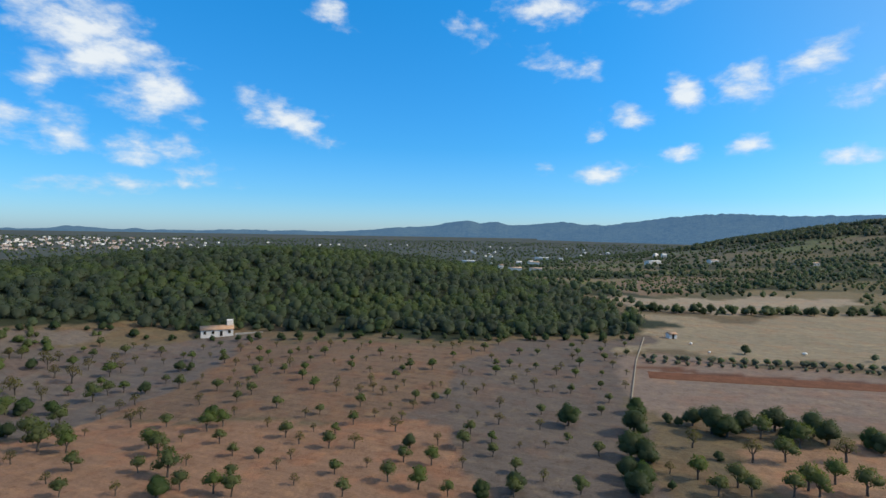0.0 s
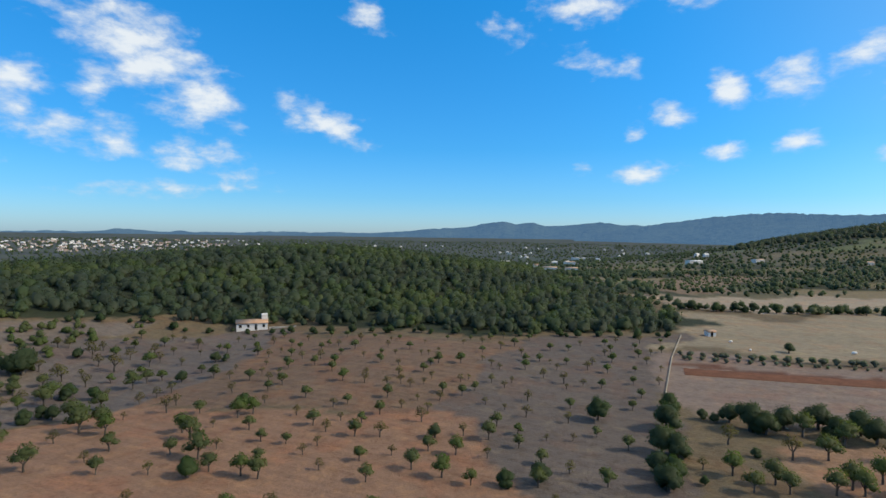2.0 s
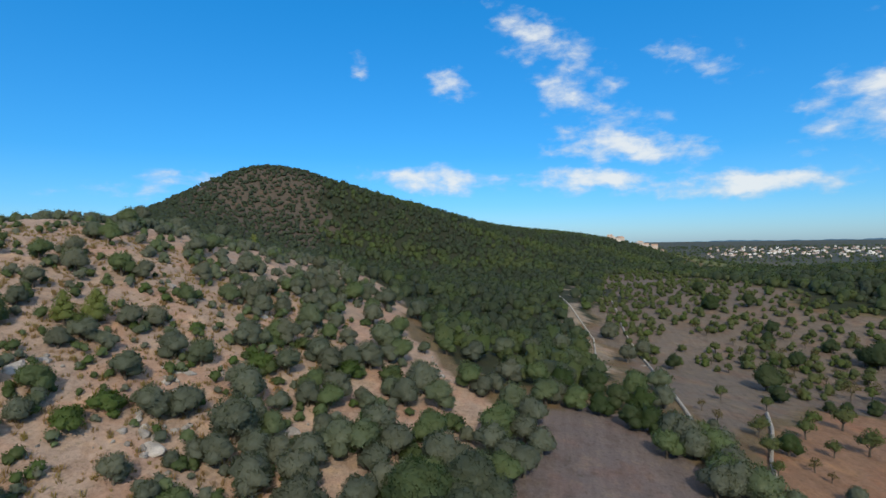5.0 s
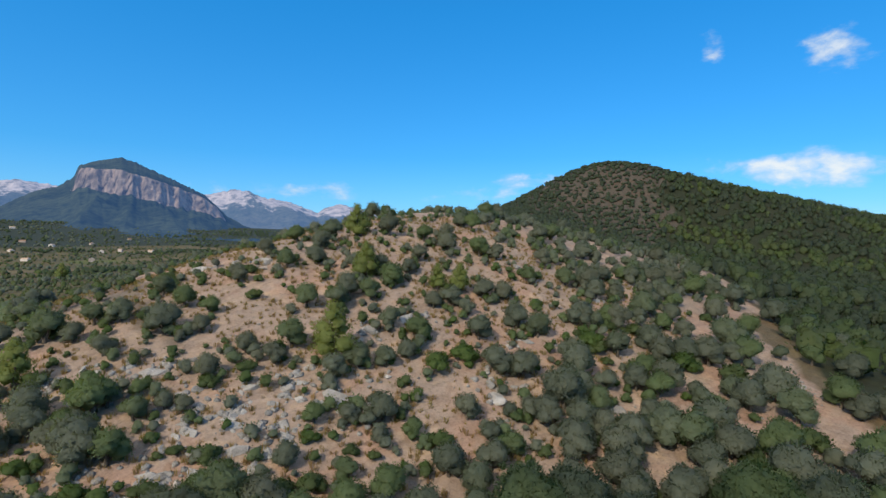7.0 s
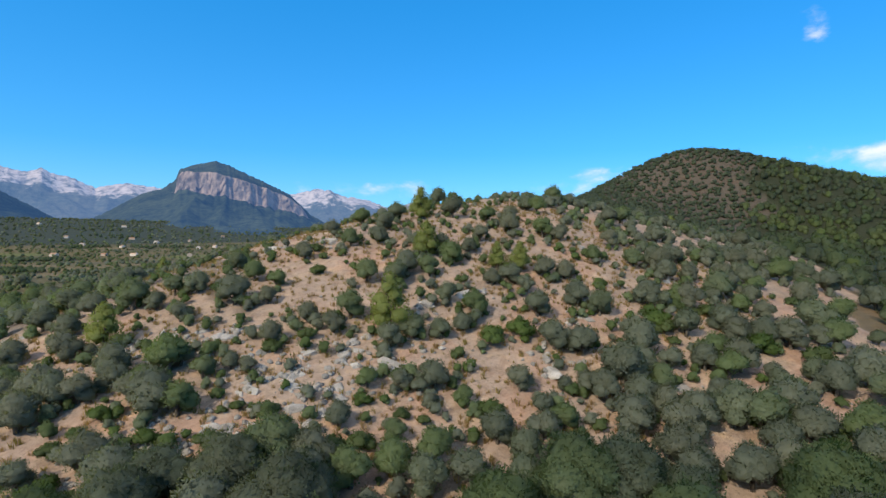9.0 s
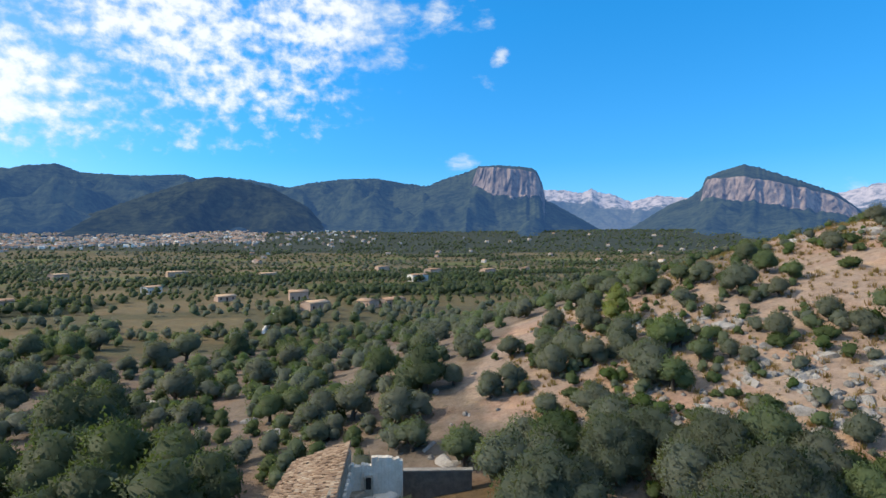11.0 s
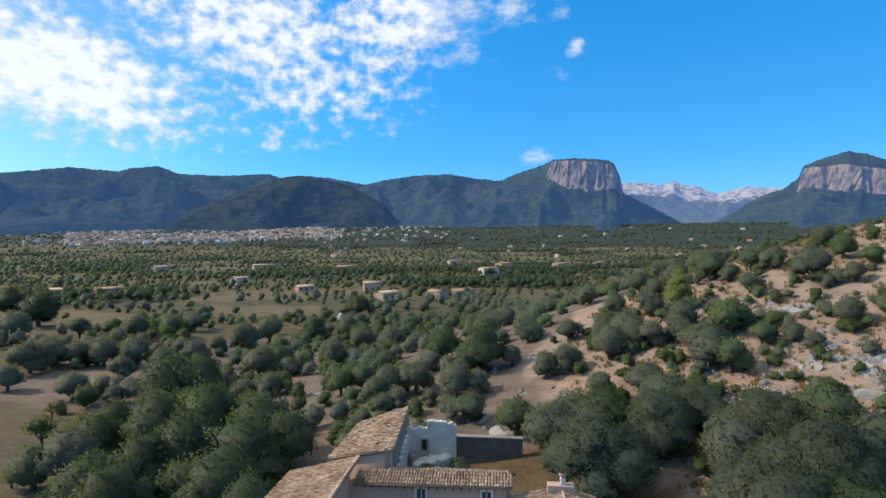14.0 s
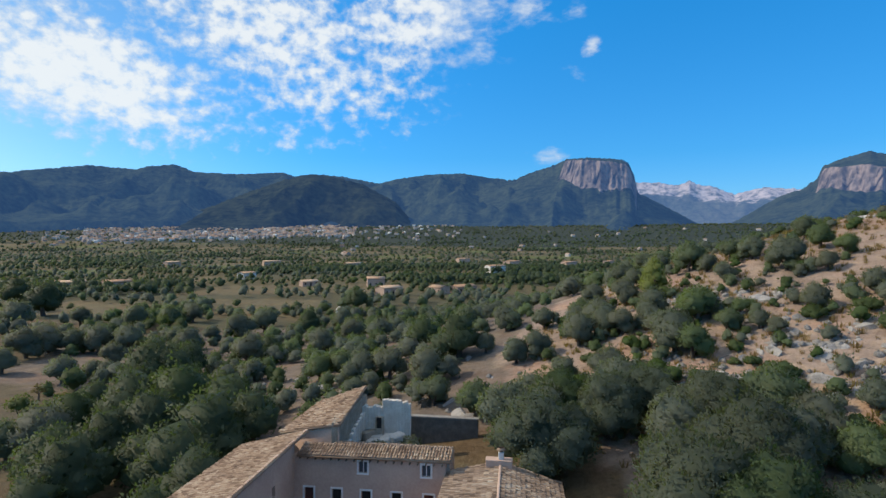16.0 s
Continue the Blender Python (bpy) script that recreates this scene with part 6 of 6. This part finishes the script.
M_ROOFTILE = make_tile("weathered_roof_tile", [(0.15, 0.098, 0.068), (0.28, 0.185, 0.125), (0.40, 0.285, 0.195), (0.54, 0.43, 0.32)])
M_PALETILE = make_tile("lichened_roof_tile", [(0.15, 0.108, 0.08), (0.27, 0.19, 0.135), (0.39, 0.285, 0.205), (0.52, 0.43, 0.33)])
M_SURROUND = make_plain("white_window_surround", (0.66, 0.63, 0.60), (0.78, 0.75, 0.71), 2.0)
M_YARD = make_plain("dark_yard_stone", (0.11, 0.10, 0.09), (0.24, 0.215, 0.185), 2.5, 0.95, 0.9, 0.08)
M_SHUTTER = make_plain("grey_shutter", (0.05, 0.055, 0.065), (0.09, 0.095, 0.105), 3.0, 0.6)
M_DOOR = make_plain("dark_red_door_wood", (0.07, 0.025, 0.02), (0.12, 0.045, 0.035), 3.0, 0.6)
M_DARK = make_plain("dark_interior", (0.02, 0.018, 0.016), (0.03, 0.027, 0.024), 1.0)
M_RUBBLE = make_plain("rubble_stone", (0.26, 0.22, 0.17), (0.50, 0.45, 0.37), 2.5, 0.95, 0.9, 0.08)
M_PLASTER = make_plain("flaking_whitewash", (0.52, 0.45, 0.37), (0.82, 0.77, 0.69), 1.4, 0.95, 0.7, 0.06, 0.1)
VZ = -39.6      # the courtyard's level


def window(parent, x, z, w, h, name="window", leaf=None, ring=0.15):
    """A recessed window in a wall whose outer face is y = 0."""
    win = part(name, box_mesh("pane", x - w / 2 - 0.02, x + w / 2 + 0.02, -0.24, -0.18, z - 0.02, z + h + 0.02, leaf or M_SHUTTER, 0), parent)
    part("sill", box_mesh("sill", x - w / 2 - ring, x + w / 2 + ring, -0.05, 0.05, z - ring, z, M_SURROUND), win)
    part("lintel", box_mesh("lintel", x - w / 2 - ring, x + w / 2 + ring, -0.05, 0.025, z + h, z + h + ring, M_SURROUND), win)
    for s in (-1, 1):
        e = x + s * w / 2
        part("jamb", box_mesh("jamb", min(e, e + s * ring), max(e, e + s * ring), -0.05, 0.025, z, z + h, M_SURROUND), win)
    part("mullion", box_mesh("mullion", x - 0.03, x + 0.03, -0.18, -0.15, z, z + h, M_SURROUND if leaf is None else leaf, 0), win)
    return win


def build_villa():
    villa = empty("villa", 5.0, -28.0, VZ)
    tagged(villa, "old pink-rendered farm villa with weathered terracotta roofs", "villa")

    def wing_part(name, me, m=None, label=""):
        ob = part(name, me, villa, label)
        ob.matrix_basis = Matrix.Translation((-5.0, 28.0, -VZ)) @ (m or Matrix())
        return ob

    def roofed(a, b, c, d, seed, mat, mess=0.02, holes=0.0):
        ob = roof(villa, a, b, c, d, seed, mat, mess, holes)
        ob.matrix_basis = Matrix.Translation((-5.0, 28.0, -VZ))

    # rear range, its front towards +y; along its own x it runs from the inner corner to -x
    ups, lows = (5.55, 10.5), (1.2, 3.45, 5.8, 8.2, 10.7)
    # after the half turn the wall's outer face must still look to +y, so it is built mirrored
    holes = [(12.0 - 0 - (x - 0.0) - 0.33, 12.0 - (x - 0.0) + 0.33, -35.3, -34.45) for x in ups]
    holes += [(12.0 - x - 0.36, 12.0 - x + 0.36, -38.0, -36.7) for x in lows]
    base = pose(0.0, -28.0, 0)
    wall = wing_part("front_wall", wall_with_holes("front_wall", 12.0, VZ - 0.5, -34.15, 0.5, holes, M_PINKWALL), base, "pink rendered wall with white window surrounds")
    for x in ups:
        window(wall, 12.0 - x, -35.3, 0.66, 0.85)
    for n, x in enumerate(lows):
        window(wall, 12.0 - x, -38.0, 0.72, 1.3, leaf=M_DOOR if n in (0, 4) else M_DARK)
    wing_part("rear_wall", box_mesh("rear_wall", 0.0, 9.2, -31.5, -31.0, VZ - 0.5, -34.45, M_RUBBLE))
    wing_part("gable_wall", box_mesh("gable_wall", -0.25, 0.2, -31.5, -28.52, VZ - 0.5, -34.5, M_PINKWALL))
    roofed((11.6, -29.15, -33.62), (-0.45, -29.35, -33.62), (-0.45, -27.9, -34.0), (11.6, -27.45, -34.0), 1, M_ROOFTILE)
    roofed((-0.2, -29.38, -33.64), (9.2, -29.22, -33.64), (9.2, -31.6, -34.4), (-0.2, -31.6, -34.4), 2, M_PALETILE, 0.035)
    for x in np.arange(0.2, 11.5, 0.62):
        wing_part("rafter", box_mesh("rafter", x, x + 0.09, -27.95, -27.62, -34.34, -34.21, M_BARK, 0))
    # side range with its roof falling outwards, towards +x
    wing_part("court_wall", wall_with_holes("court_wall", 12.0, VZ - 0.5, -33.18, 0.5, [(8.1, 8.65, -35.9, -35.1), (9.6, 10.1, -38.2, -37.2), (4.0, 4.7, -38.2, -36.9)], M_PINKWALL), pose(12.0, -16.0, 0, 0, 0, 270) @ Matrix.Scale(-1, 4, (0, 1, 0)), "shaded pink courtyard wall")
    wing_part("outer_wall", box_mesh("outer_wall", 17.1, 17.6, -30.4, -15.6, VZ - 0.8, -34.9, M_RUBBLE))
    wing_part("end_wall", box_mesh("end_wall", 12.0, 17.1, -16.0, -15.6, VZ - 0.5, -34.9, M_PINKWALL))
    roofed((11.75, -15.4, -33.02), (11.75, -30.2, -33.02), (17.9, -30.9, -34.85), (17.9, -15.4, -34.85), 3, M_ROOFTILE, 0.03)
    wing_part("coping", box_mesh("coping", 11.8, 12.03, -30.3, -15.5, -33.18, -32.98, M_PINKWALL))
    # higher broken roof behind
    wing_part("high_wall", box_mesh("high_wall", 9.25, 9.75, -38.9, -30.15, VZ - 0.5, -32.3, M_RUBBLE), None, "rough stone wall under a broken roof edge")
    wing_part("low_wall", box_mesh("low_wall", 14.0, 14.4, -40.0, -31.0, VZ - 0.8, -34.0, M_RUBBLE))
    wing_part("back_gable", box_mesh("back_gable", 9.75, 14.0, -39.4, -39.0, VZ - 0.8, -34.0, M_RUBBLE))
    roofed((9.0, -30.0, -32.35), (9.3, -39.0, -31.55), (14.6, -40.2, -33.75), (14.7, -31.2, -33.7), 4, M_ROOFTILE, 0.06, 0.06)
    # stepped gable under the near edge of the broken roof
    near, deep = ((9.15, -30.2), (14.55, -31.3)), ((9.23, -30.6), (14.63, -31.7))
    gv = [(x, y, VZ - 0.5) for x, y in near + deep] + [(near[0][0], near[0][1], -32.55), (near[1][0], near[1][1], -33.88), (deep[0][0], deep[0][1], -32.5), (deep[1][0], deep[1][1], -33.85)]
    wing_part("gable_wall", mesh_of("gable_wall", gv, np.array([(0, 1, 5, 4), (3, 2, 6, 7), (4, 5, 7, 6), (0, 4, 6, 2), (1, 3, 7, 5)]), M_PINKWALL), None, "rendered gable below the broken roof")
    # whitewashed ruin
    ruin = empty("ruined_outhouse", 7.0, -38.3, VZ + 1.5)
    tagged(ruin, "roofless whitewashed ruin with a broken fireplace and crumbling top", "ruin")
    rng2 = np.random.default_rng(5)
    for k in range(16):
        x0 = 4.6 + k * 0.3
        top = -32.3 - (0.1 * rng2.random() if 2 < k < 9 else 0.45 * rng2.random() + 0.04 * k)
        part("wall_piece", box_mesh("wall_piece", x0 - 7.0, x0 + 0.305 - 7.0, 0.5 + 0.03 * rng2.random(), 1.0 + 0.06 * rng2.random(), -1.5, top - VZ - 1.5, M_PLASTER, 0.04), ruin)
    part("hearth", box_mesh("hearth", 0.1, 0.85, 1.0, 1.5, -1.5, 4.2, M_RUBBLE, 0.08), ruin)
    part("hearth_mouth", box_mesh("hearth_mouth", 0.25, 0.7, 1.49, 1.53, 3.2, 4.2, M_DARK, 0), ruin)
    for k in range(14):
        sx, sy, sz = rng2.uniform(0.3, 0.9), rng2.uniform(0.3, 0.8), rng2.uniform(0.3, 0.9)
        px, py = rng2.uniform(-2.2, 2.4), rng2.uniform(1.2, 2.6)
        chunk = part("fallen_block", box_mesh("fallen_block", -sx, sx, -sy, sy, -2.5, sz, M_PLASTER if k % 3 else M_RUBBLE, 0.12), ruin)
        chunk.matrix_basis = pose(px, py, 2.6 - 0.5 * py + rng2.uniform(-0.2, 0.5), rng2.uniform(-12, 12), rng2.uniform(-12, 12), rng2.uniform(0, 90))
    # limewashed inner face of the wall under the broken roof, its top crumbling away
    for k in range(11):
        y0 = -38.2 + k * 0.62
        part("plaster_panel", box_mesh("plaster_panel", 1.95, 2.24, y0 + 38.3, y0 + 38.92, -1.5, -33.1 - 0.16 * k - 0.35 * rng2.random() - VZ - 1.5, M_PLASTER, 0.05), ruin)
    # dark yard wall with pale coping
    yard = empty("yard_wall", 3.0, -40.2, height(3, -40.2))
    tagged(yard, "dark stone yard wall with a pale coping", "wall")
    zb = height(3, -40.2)
    part("masonry", box_mesh("masonry", -4.6, 2.2, -0.25, 0.25, -1.0, -34.75 - zb, M_YARD, 0.03), yard)
    part("coping", box_mesh("coping", -4.7, 2.3, -0.32, 0.32, -34.75 - zb, -34.6 - zb, M_DRYWALL, 0.03), yard)
    # gabled range at the other side of the court
    wing_part("court_wall", box_mesh("court_wall", -0.75, -0.3, -28.5, -15.0, VZ - 0.5, -35.25, M_PINKWALL))
    wing_part("outer_wall", box_mesh("outer_wall", -8.3, -7.85, -28.5, -15.0, VZ - 0.8, -35.6, M_PINKWALL))
    wing_part("gable_wall", box_mesh("gable_wall", -7.85, -0.75, -28.9, -28.5, VZ - 0.8, -35.5, M_RUBBLE))
    wing_part("gable_wall", box_mesh("gable_wall", -7.85, -0.75, -15.4, -15.0, VZ - 0.8, -35.5, M_PINKWALL))
    roofed((-4.1, -28.9, -34.2), (-4.1, -14.7, -34.2), (0.0, -14.7, -35.15), (0.0, -28.9, -35.15), 5, M_PALETILE, 0.03)
    roofed((-4.1, -14.7, -34.2), (-4.1, -28.9, -34.2), (-8.6, -28.9, -35.5), (-8.6, -14.7, -35.5), 6, M_PALETILE, 0.03)
    wing_part("ridge_cap", box_mesh("ridge_cap", -4.2, -4.0, -28.9, -14.7, -34.18, -34.06, M_PINKWALL, 0.05))
    stack = wing_part("chimney", box_mesh("chimney", -5.0, -3.0, -28.75, -28.0, -35.2, -33.75, M_PINKWALL, 0.03), None, "square rendered chimney stack")
    part("flue", box_mesh("flue", -4.35, -3.95, -28.55, -28.15, -33.75, -33.2, M_SURROUND, 0.03), stack)
    pot = part("pot", mesh_of("pot", *limb([(-4.15, -28.35, -33.21), (-4.15, -28.35, -33.05), (-4.15, -28.35, -32.9)], [0.12, 0.36, 0.22], 10), M_PALETILE), stack, "flared clay chimney cap")


build_villa()
carob(6.6, -34.2, 0.75, text="dark green bush growing beside the whitewashed ruin")
olive(4.2, -35.4, 0.8, text="grey-green olive bush in the walled yard")


def cottage(name, label, x, y, turn, w, d, h, rise=0.9, wall=None, tile=None, openings=3, sink=0.5):
    """A plain house: base, gable roof in two slopes, openings on the long fronts."""
    z = height(x, y)
    ob = empty(name, x, y, z, turn)
    tagged(ob, label, "house")
    wall, tile = wall or M_WHITE, tile or M_TILE
    part("wall", box_mesh("wall", -w / 2, w / 2, -d / 2, d / 2, -sink - 1.5, h, wall), ob)
    e = 0.3
    for s in (-1, 1):
        v = [(-w / 2 - e, 0, h + rise), (w / 2 + e, 0, h + rise), (w / 2 + e, s * (d / 2 + e), h - 0.1), (-w / 2 - e, s * (d / 2 + e), h - 0.1)]
        v += [(px, py, pz - 0.15) for px, py, pz in v]
        part("roof", mesh_of("roof", v, np.array([(0, 1, 2, 3), (7, 6, 5, 4), (0, 4, 5, 1), (1, 5, 6, 2), (2, 6, 7, 3), (3, 7, 4, 0)]), tile), ob)
    for s in (-1, 1):
        gable = [(s * w / 2, -d / 2, h - 0.05), (s * w / 2, d / 2, h - 0.05), (s * w / 2, 0, h + rise - 0.1), (s * (w / 2 - 0.3), -d / 2, h - 0.05), (s * (w / 2 - 0.3), d / 2, h - 0.05), (s * (w / 2 - 0.3), 0, h + rise - 0.1)]
        part("gable", mesh_of("gable", gable, [(0, 1, 2), (5, 4, 3), (0, 3, 4, 1), (1, 4, 5, 2), (2, 5, 3, 0)], wall), ob)
    for s in (-1, 1):
        for i in range(openings):
            px = -w / 2 + w * (i + 0.5) / openings
            hgt = 2.0 if i == openings // 2 else 1.1
            zz = 0.0 if i == openings // 2 else 0.9
            part("door" if hgt == 2.0 else "window", box_mesh("opening", px - 0.45, px + 0.45, s * d / 2 - 0.06, s * d / 2 + 0.03, zz, zz + hgt, M_DARK, 0), ob)
    return ob


farm = cottage("farmhouse", "low white farmhouse with a pink tiled roof at the forest edge", -83, 196, 24, 11.0, 6, 2.6, 1.0, openings=4)
part("tower", box_mesh("tower", 3.4, 5.6, -0.6, 2.2, -1.5, 5.3, M_WHITE), farm)
part("terrace", box_mesh("terrace", 6.0, 16.0, -2.5, -2.1, -1.5, 0.7, M_DRYWALL), farm)
cottage("field_hut", "tiny white hut beside the field boundary", 90.5, 209, 10, 3.2, 2.6, 1.9, 0.5, openings=1)
HOUSES = [(52, -224, 10, 9, 7, 3.4), (70, -268, -20, 8, 7, 4.5), (106, -264, 5, 8, 5, 2.6), (20, -240, 15, 12, 6, 3.0), (30, -232, 100, 7, 6, 3.2), (12, -431, 0, 14, 8, 5.5), (-1, -545, 10, 16, 9, 6), (168, -313, 30, 9, 6, 4), (216, -226, 0, 12, 7, 3.4), (188, -224, 10, 10, 7, 4.2),
          (-60, -560, 0, 14, 8, 5), (-110, -620, 20, 12, 8, 5), (150, -480, 10, 14, 8, 5), (250, -520, 0, 16, 8, 5), (330, -470, 30, 12, 8, 5), (60, -640, 0, 14, 8, 6), (200, -235, 40, 6, 5, 3)]
for x, y, turn, w, d, h in HOUSES:
    cottage("valley_house", "small country house with terracotta roof among the groves", x, y, turn + 40, w * 1.15, d, h, 0.9, M_WHITE if (x + y) % 2 else M_PINKWALL)["group"] = "valley houses"
NORTH_HOUSES = [(86, 634, 0, 16, 8, 6), (70, 640, 10, 5, 5, 9), (112, 640, 0, 14, 7, 5), (150, 880, 0, 18, 9, 6), (300, 760, 20, 22, 9, 5), (372, 734, 20, 14, 8, 4), (438, 630, 10, 12, 7, 3.4), (60, 1250, 0, 30, 12, 6), (260, 1400, 0, 34, 12, 7)]
for x, y, turn, w, d, h in NORTH_HOUSES:
    cottage("plain_house", "white country building on the plain beyond the woods", x, y, turn, w, d, h, 0.8, M_WHITE, M_TILE if w < 20 else M_WHITE)["group"] = "houses of the plain"


def stone_wall(label, points, h=0.9, t=0.6, mat=None, seed=1):
    """A dry stone wall through the points: joined rough stones that follow the ground."""
    r = np.random.default_rng(seed)
    v, f, k = [], [], 0
    for (x0, y0), (x1, y1) in zip(points, points[1:]):
        run = math.hypot(x1 - x0, y1 - y0)
        n = max(1, int(run / 0.7))
        ux, uy = (x1 - x0) / run, (y1 - y0) / run
        for i in range(n):
            for layer in range(2):
                s = (i + 0.5 * layer + r.uniform(-0.1, 0.1)) / n * run
                x, y = x0 + ux * s, y0 + uy * s
                z = height(x, y) - 0.25 + layer * h * 0.55
                hw, hl, hh = t / 2 * r.uniform(0.8, 1.15), 0.42 * r.uniform(0.8, 1.2), h * 0.62 * r.uniform(0.85, 1.1)
                for dz in (0, hh):
                    for a, b in ((-1, -1), (1, -1), (1, 1), (-1, 1)):
                        sh = 0.86 if dz else 1.0
                        v.append((x + ux * hl * a * sh - uy * hw * b * sh, y + uy * hl * a * sh + ux * hw * b * sh, z + dz))
                f += [(k + 4, k + 5, k + 6, k + 7), (k, k + 1, k + 5, k + 4), (k + 1, k + 2, k + 6, k + 5), (k + 2, k + 3, k + 7, k + 6), (k + 3, k, k + 4, k + 7)]
                k += 8
    tagged(new("dry_stone_wall", mesh_of("dry_stone_wall", v, np.array(f), mat or M_DRYWALL)), label, "stone wall")


stone_wall("pale dry stone wall along the field edge", [(-225, 109), (-160, 84), (-126, 73), (-86, 58), (-73, 53)], 0.7, 0.5, seed=2)
stone_wall("low dry stone wall between orchard and stubble", [(79, 207), (63, 171), (50, 138), (44, 122)], 0.5, 0.35, M_RUBBLE, seed=3)
stone_wall("white roadside wall in the valley", [(56, -165), (60, -185), (65, -212)], 1.4, 1.0, M_WHITE, 4)
stone_wall("tumbled dry stone wall at the orchard corner", [(-86, 75), (-76, 68), (-64, 58), (-55, 52)], 0.7, 0.5, seed=5)
stone_wall("old dry stone wall beside the track", [(-328, 113), (-188, 78), (-153, 70), (-123, 58)], 0.6, 0.5, seed=6)


def ploughed_strip():
    """A band of turned red earth with furrows along it."""
    a, b, c, d = (np.array(p, float) for p in ((62, 159), (200, 135.5), (200, 127), (60, 152.2)))
    n, m = 120, 29
    v, f = [], []
    for i in range(n + 1):
        for j in range(m):
            p = (a + (b - a) * i / n) * (1 - j / (m - 1)) + (d + (c - d) * i / n) * (j / (m - 1))
            edge = 0.0 if 0 < j < m - 1 else -0.25
            v.append((p[0], p[1], height(p[0], p[1]) + 0.06 + edge + 0.16 * (j % 2) * (0.7 + 0.3 * math.sin(i * 1.7 + j * 2.1))))
    for i in range(n):
        for j in range(m - 1):
            q = i * m + j
            f.append((q, q + m, q + m + 1, q + 1))
    tagged(new("ploughed_strip", mesh_of("ploughed_strip", v, np.array(f), M_REDSOIL)), "strip of freshly turned dark red soil", "field", kind="structure")


M_REDSOIL = make_plain("turned_red_soil", (0.09, 0.038, 0.022), (0.19, 0.085, 0.05), 0.6, 0.95, 0.8, 0.15)
ploughed_strip()


def sack(x, y, size, turn):
    """A slumped white sack left on the field."""
    rng = np.random.default_rng(int(x * 7))
    v, f = blob(rng, (0, 0, 0.3 * size), (0.75 * size, 0.45 * size, 0.38 * size), 6, 10, 0.1)
    ob = new("sack", mesh_of("sack", v[:, :3], f, M_WHITE, True))
    ob.matrix_basis = pose(x, y, height(x, y), 0, 0, turn)
    tagged(ob, "white sack lying on the dry stubble", "sack", "sacks on the field")


for x, y, size, turn in ((93.4, 198.6, 1.0, 20), (93.8, 185.4, 0.9, 70), (127.3, 185.5, 1.3, 10)):
    sack(x, y, size, turn)


def town(name, label, a0, a1, d0, d1, n, seed, tall, mat=None):
    """Packed small houses with pitched roofs, too far to tell apart one by one."""
    r = np.random.default_rng(seed)
    v, f, k = [], [], 0
    for _ in range(n):
        a, d = math.radians(r.uniform(a0, a1)), r.uniform(d0, d1)
        x, y = -d * math.sin(a), d * math.cos(a)
        z, w, l, h, t = height(x, y), r.uniform(5, 9), r.uniform(6, 13), r.uniform(*tall), r.uniform(0, 3.14)
        c, s = math.cos(t), math.sin(t)
        pts = [(-w, -l, -3), (w, -l, -3), (w, l, -3), (-w, l, -3), (-w, -l, h), (w, -l, h), (w, l, h), (-w, l, h), (0, -l, h + 2), (0, l, h + 2)]
        v += [(x + (px * c - py * s) / 2, y + (px * s + py * c) / 2, z + pz) for px, py, pz in pts]
        f += [(k, k + 1, k + 5, k + 4), (k + 1, k + 2, k + 6, k + 5), (k + 2, k + 3, k + 7, k + 6), (k + 3, k, k + 4, k + 7)]
        f += [(k + 4, k + 5, k + 8), (k + 6, k + 7, k + 9), (k + 5, k + 6, k + 9, k + 8), (k + 7, k + 4, k + 8, k + 9)]
        k += 10
    tagged(new(name, mesh_of(name, v, f, mat or M_TOWN)), label, "town", kind="stuff")


def make_town():
    m, k = material("town_walls_and_roofs")
    g = k.n("ShaderNodeNewGeometry")
    up = k.n("ShaderNodeSeparateXYZ", {0: g.outputs["True Normal"]}).outputs[2]
    rnd = g.outputs["Random Per Island"]
    wall = k.mix(rnd, col(0.40, 0.31, 0.26), col(0.70, 0.62, 0.56))
    tile = k.mix(rnd, col(0.30, 0.17, 0.11), col(0.50, 0.36, 0.27))
    n = k.noise(g.outputs["Position"], 0.3, 3)
    c = k.mix(k.span(up, 0.3, 0.5), wall, tile)
    finish(k, k.mix(k.span(n, 0.4, 0.7, 0, 0.3), c, k.mix(1.0, c, col(0.6, 0.6, 0.6), "MULTIPLY")), 0.9)
    return m


M_TOWN = make_town()
town("hill_town", "small town of pale stone houses at the mountain foot", 197, 222, 1500, 2150, 1300, 1, (2.5, 5.5))
town("white_houses", "bright white houses here and there in the town", 190, 222, 1400, 2150, 70, 9, (3, 5.5), M_WHITE)
town("town_edge", "scattered pale houses at the edge of the town", 186, 226, 1400, 2150, 260, 6, (3, 6))
town("valley_hamlets", "scattered pale houses along the mountain foot", 146, 200, 900, 1900, 45, 2, (2.5, 4.5))
town("plain_town", "white industrial town on the plain", 24, 54, 2200, 3000, 170, 3, (2.5, 4.5), M_WHITE)
town("plain_town", "pale stone and tile houses of the town on the plain", 26, 56, 2000, 2900, 260, 8, (2.5, 5))
town("plain_hamlets", "scattered white farm buildings on the plain", -40, 30, 900, 2600, 80, 4, (2.5, 5), M_WHITE)
town("west_hamlet", "pale houses at the end of the wooded ridge", 59, 66, 680, 900, 26, 5, (4, 7))
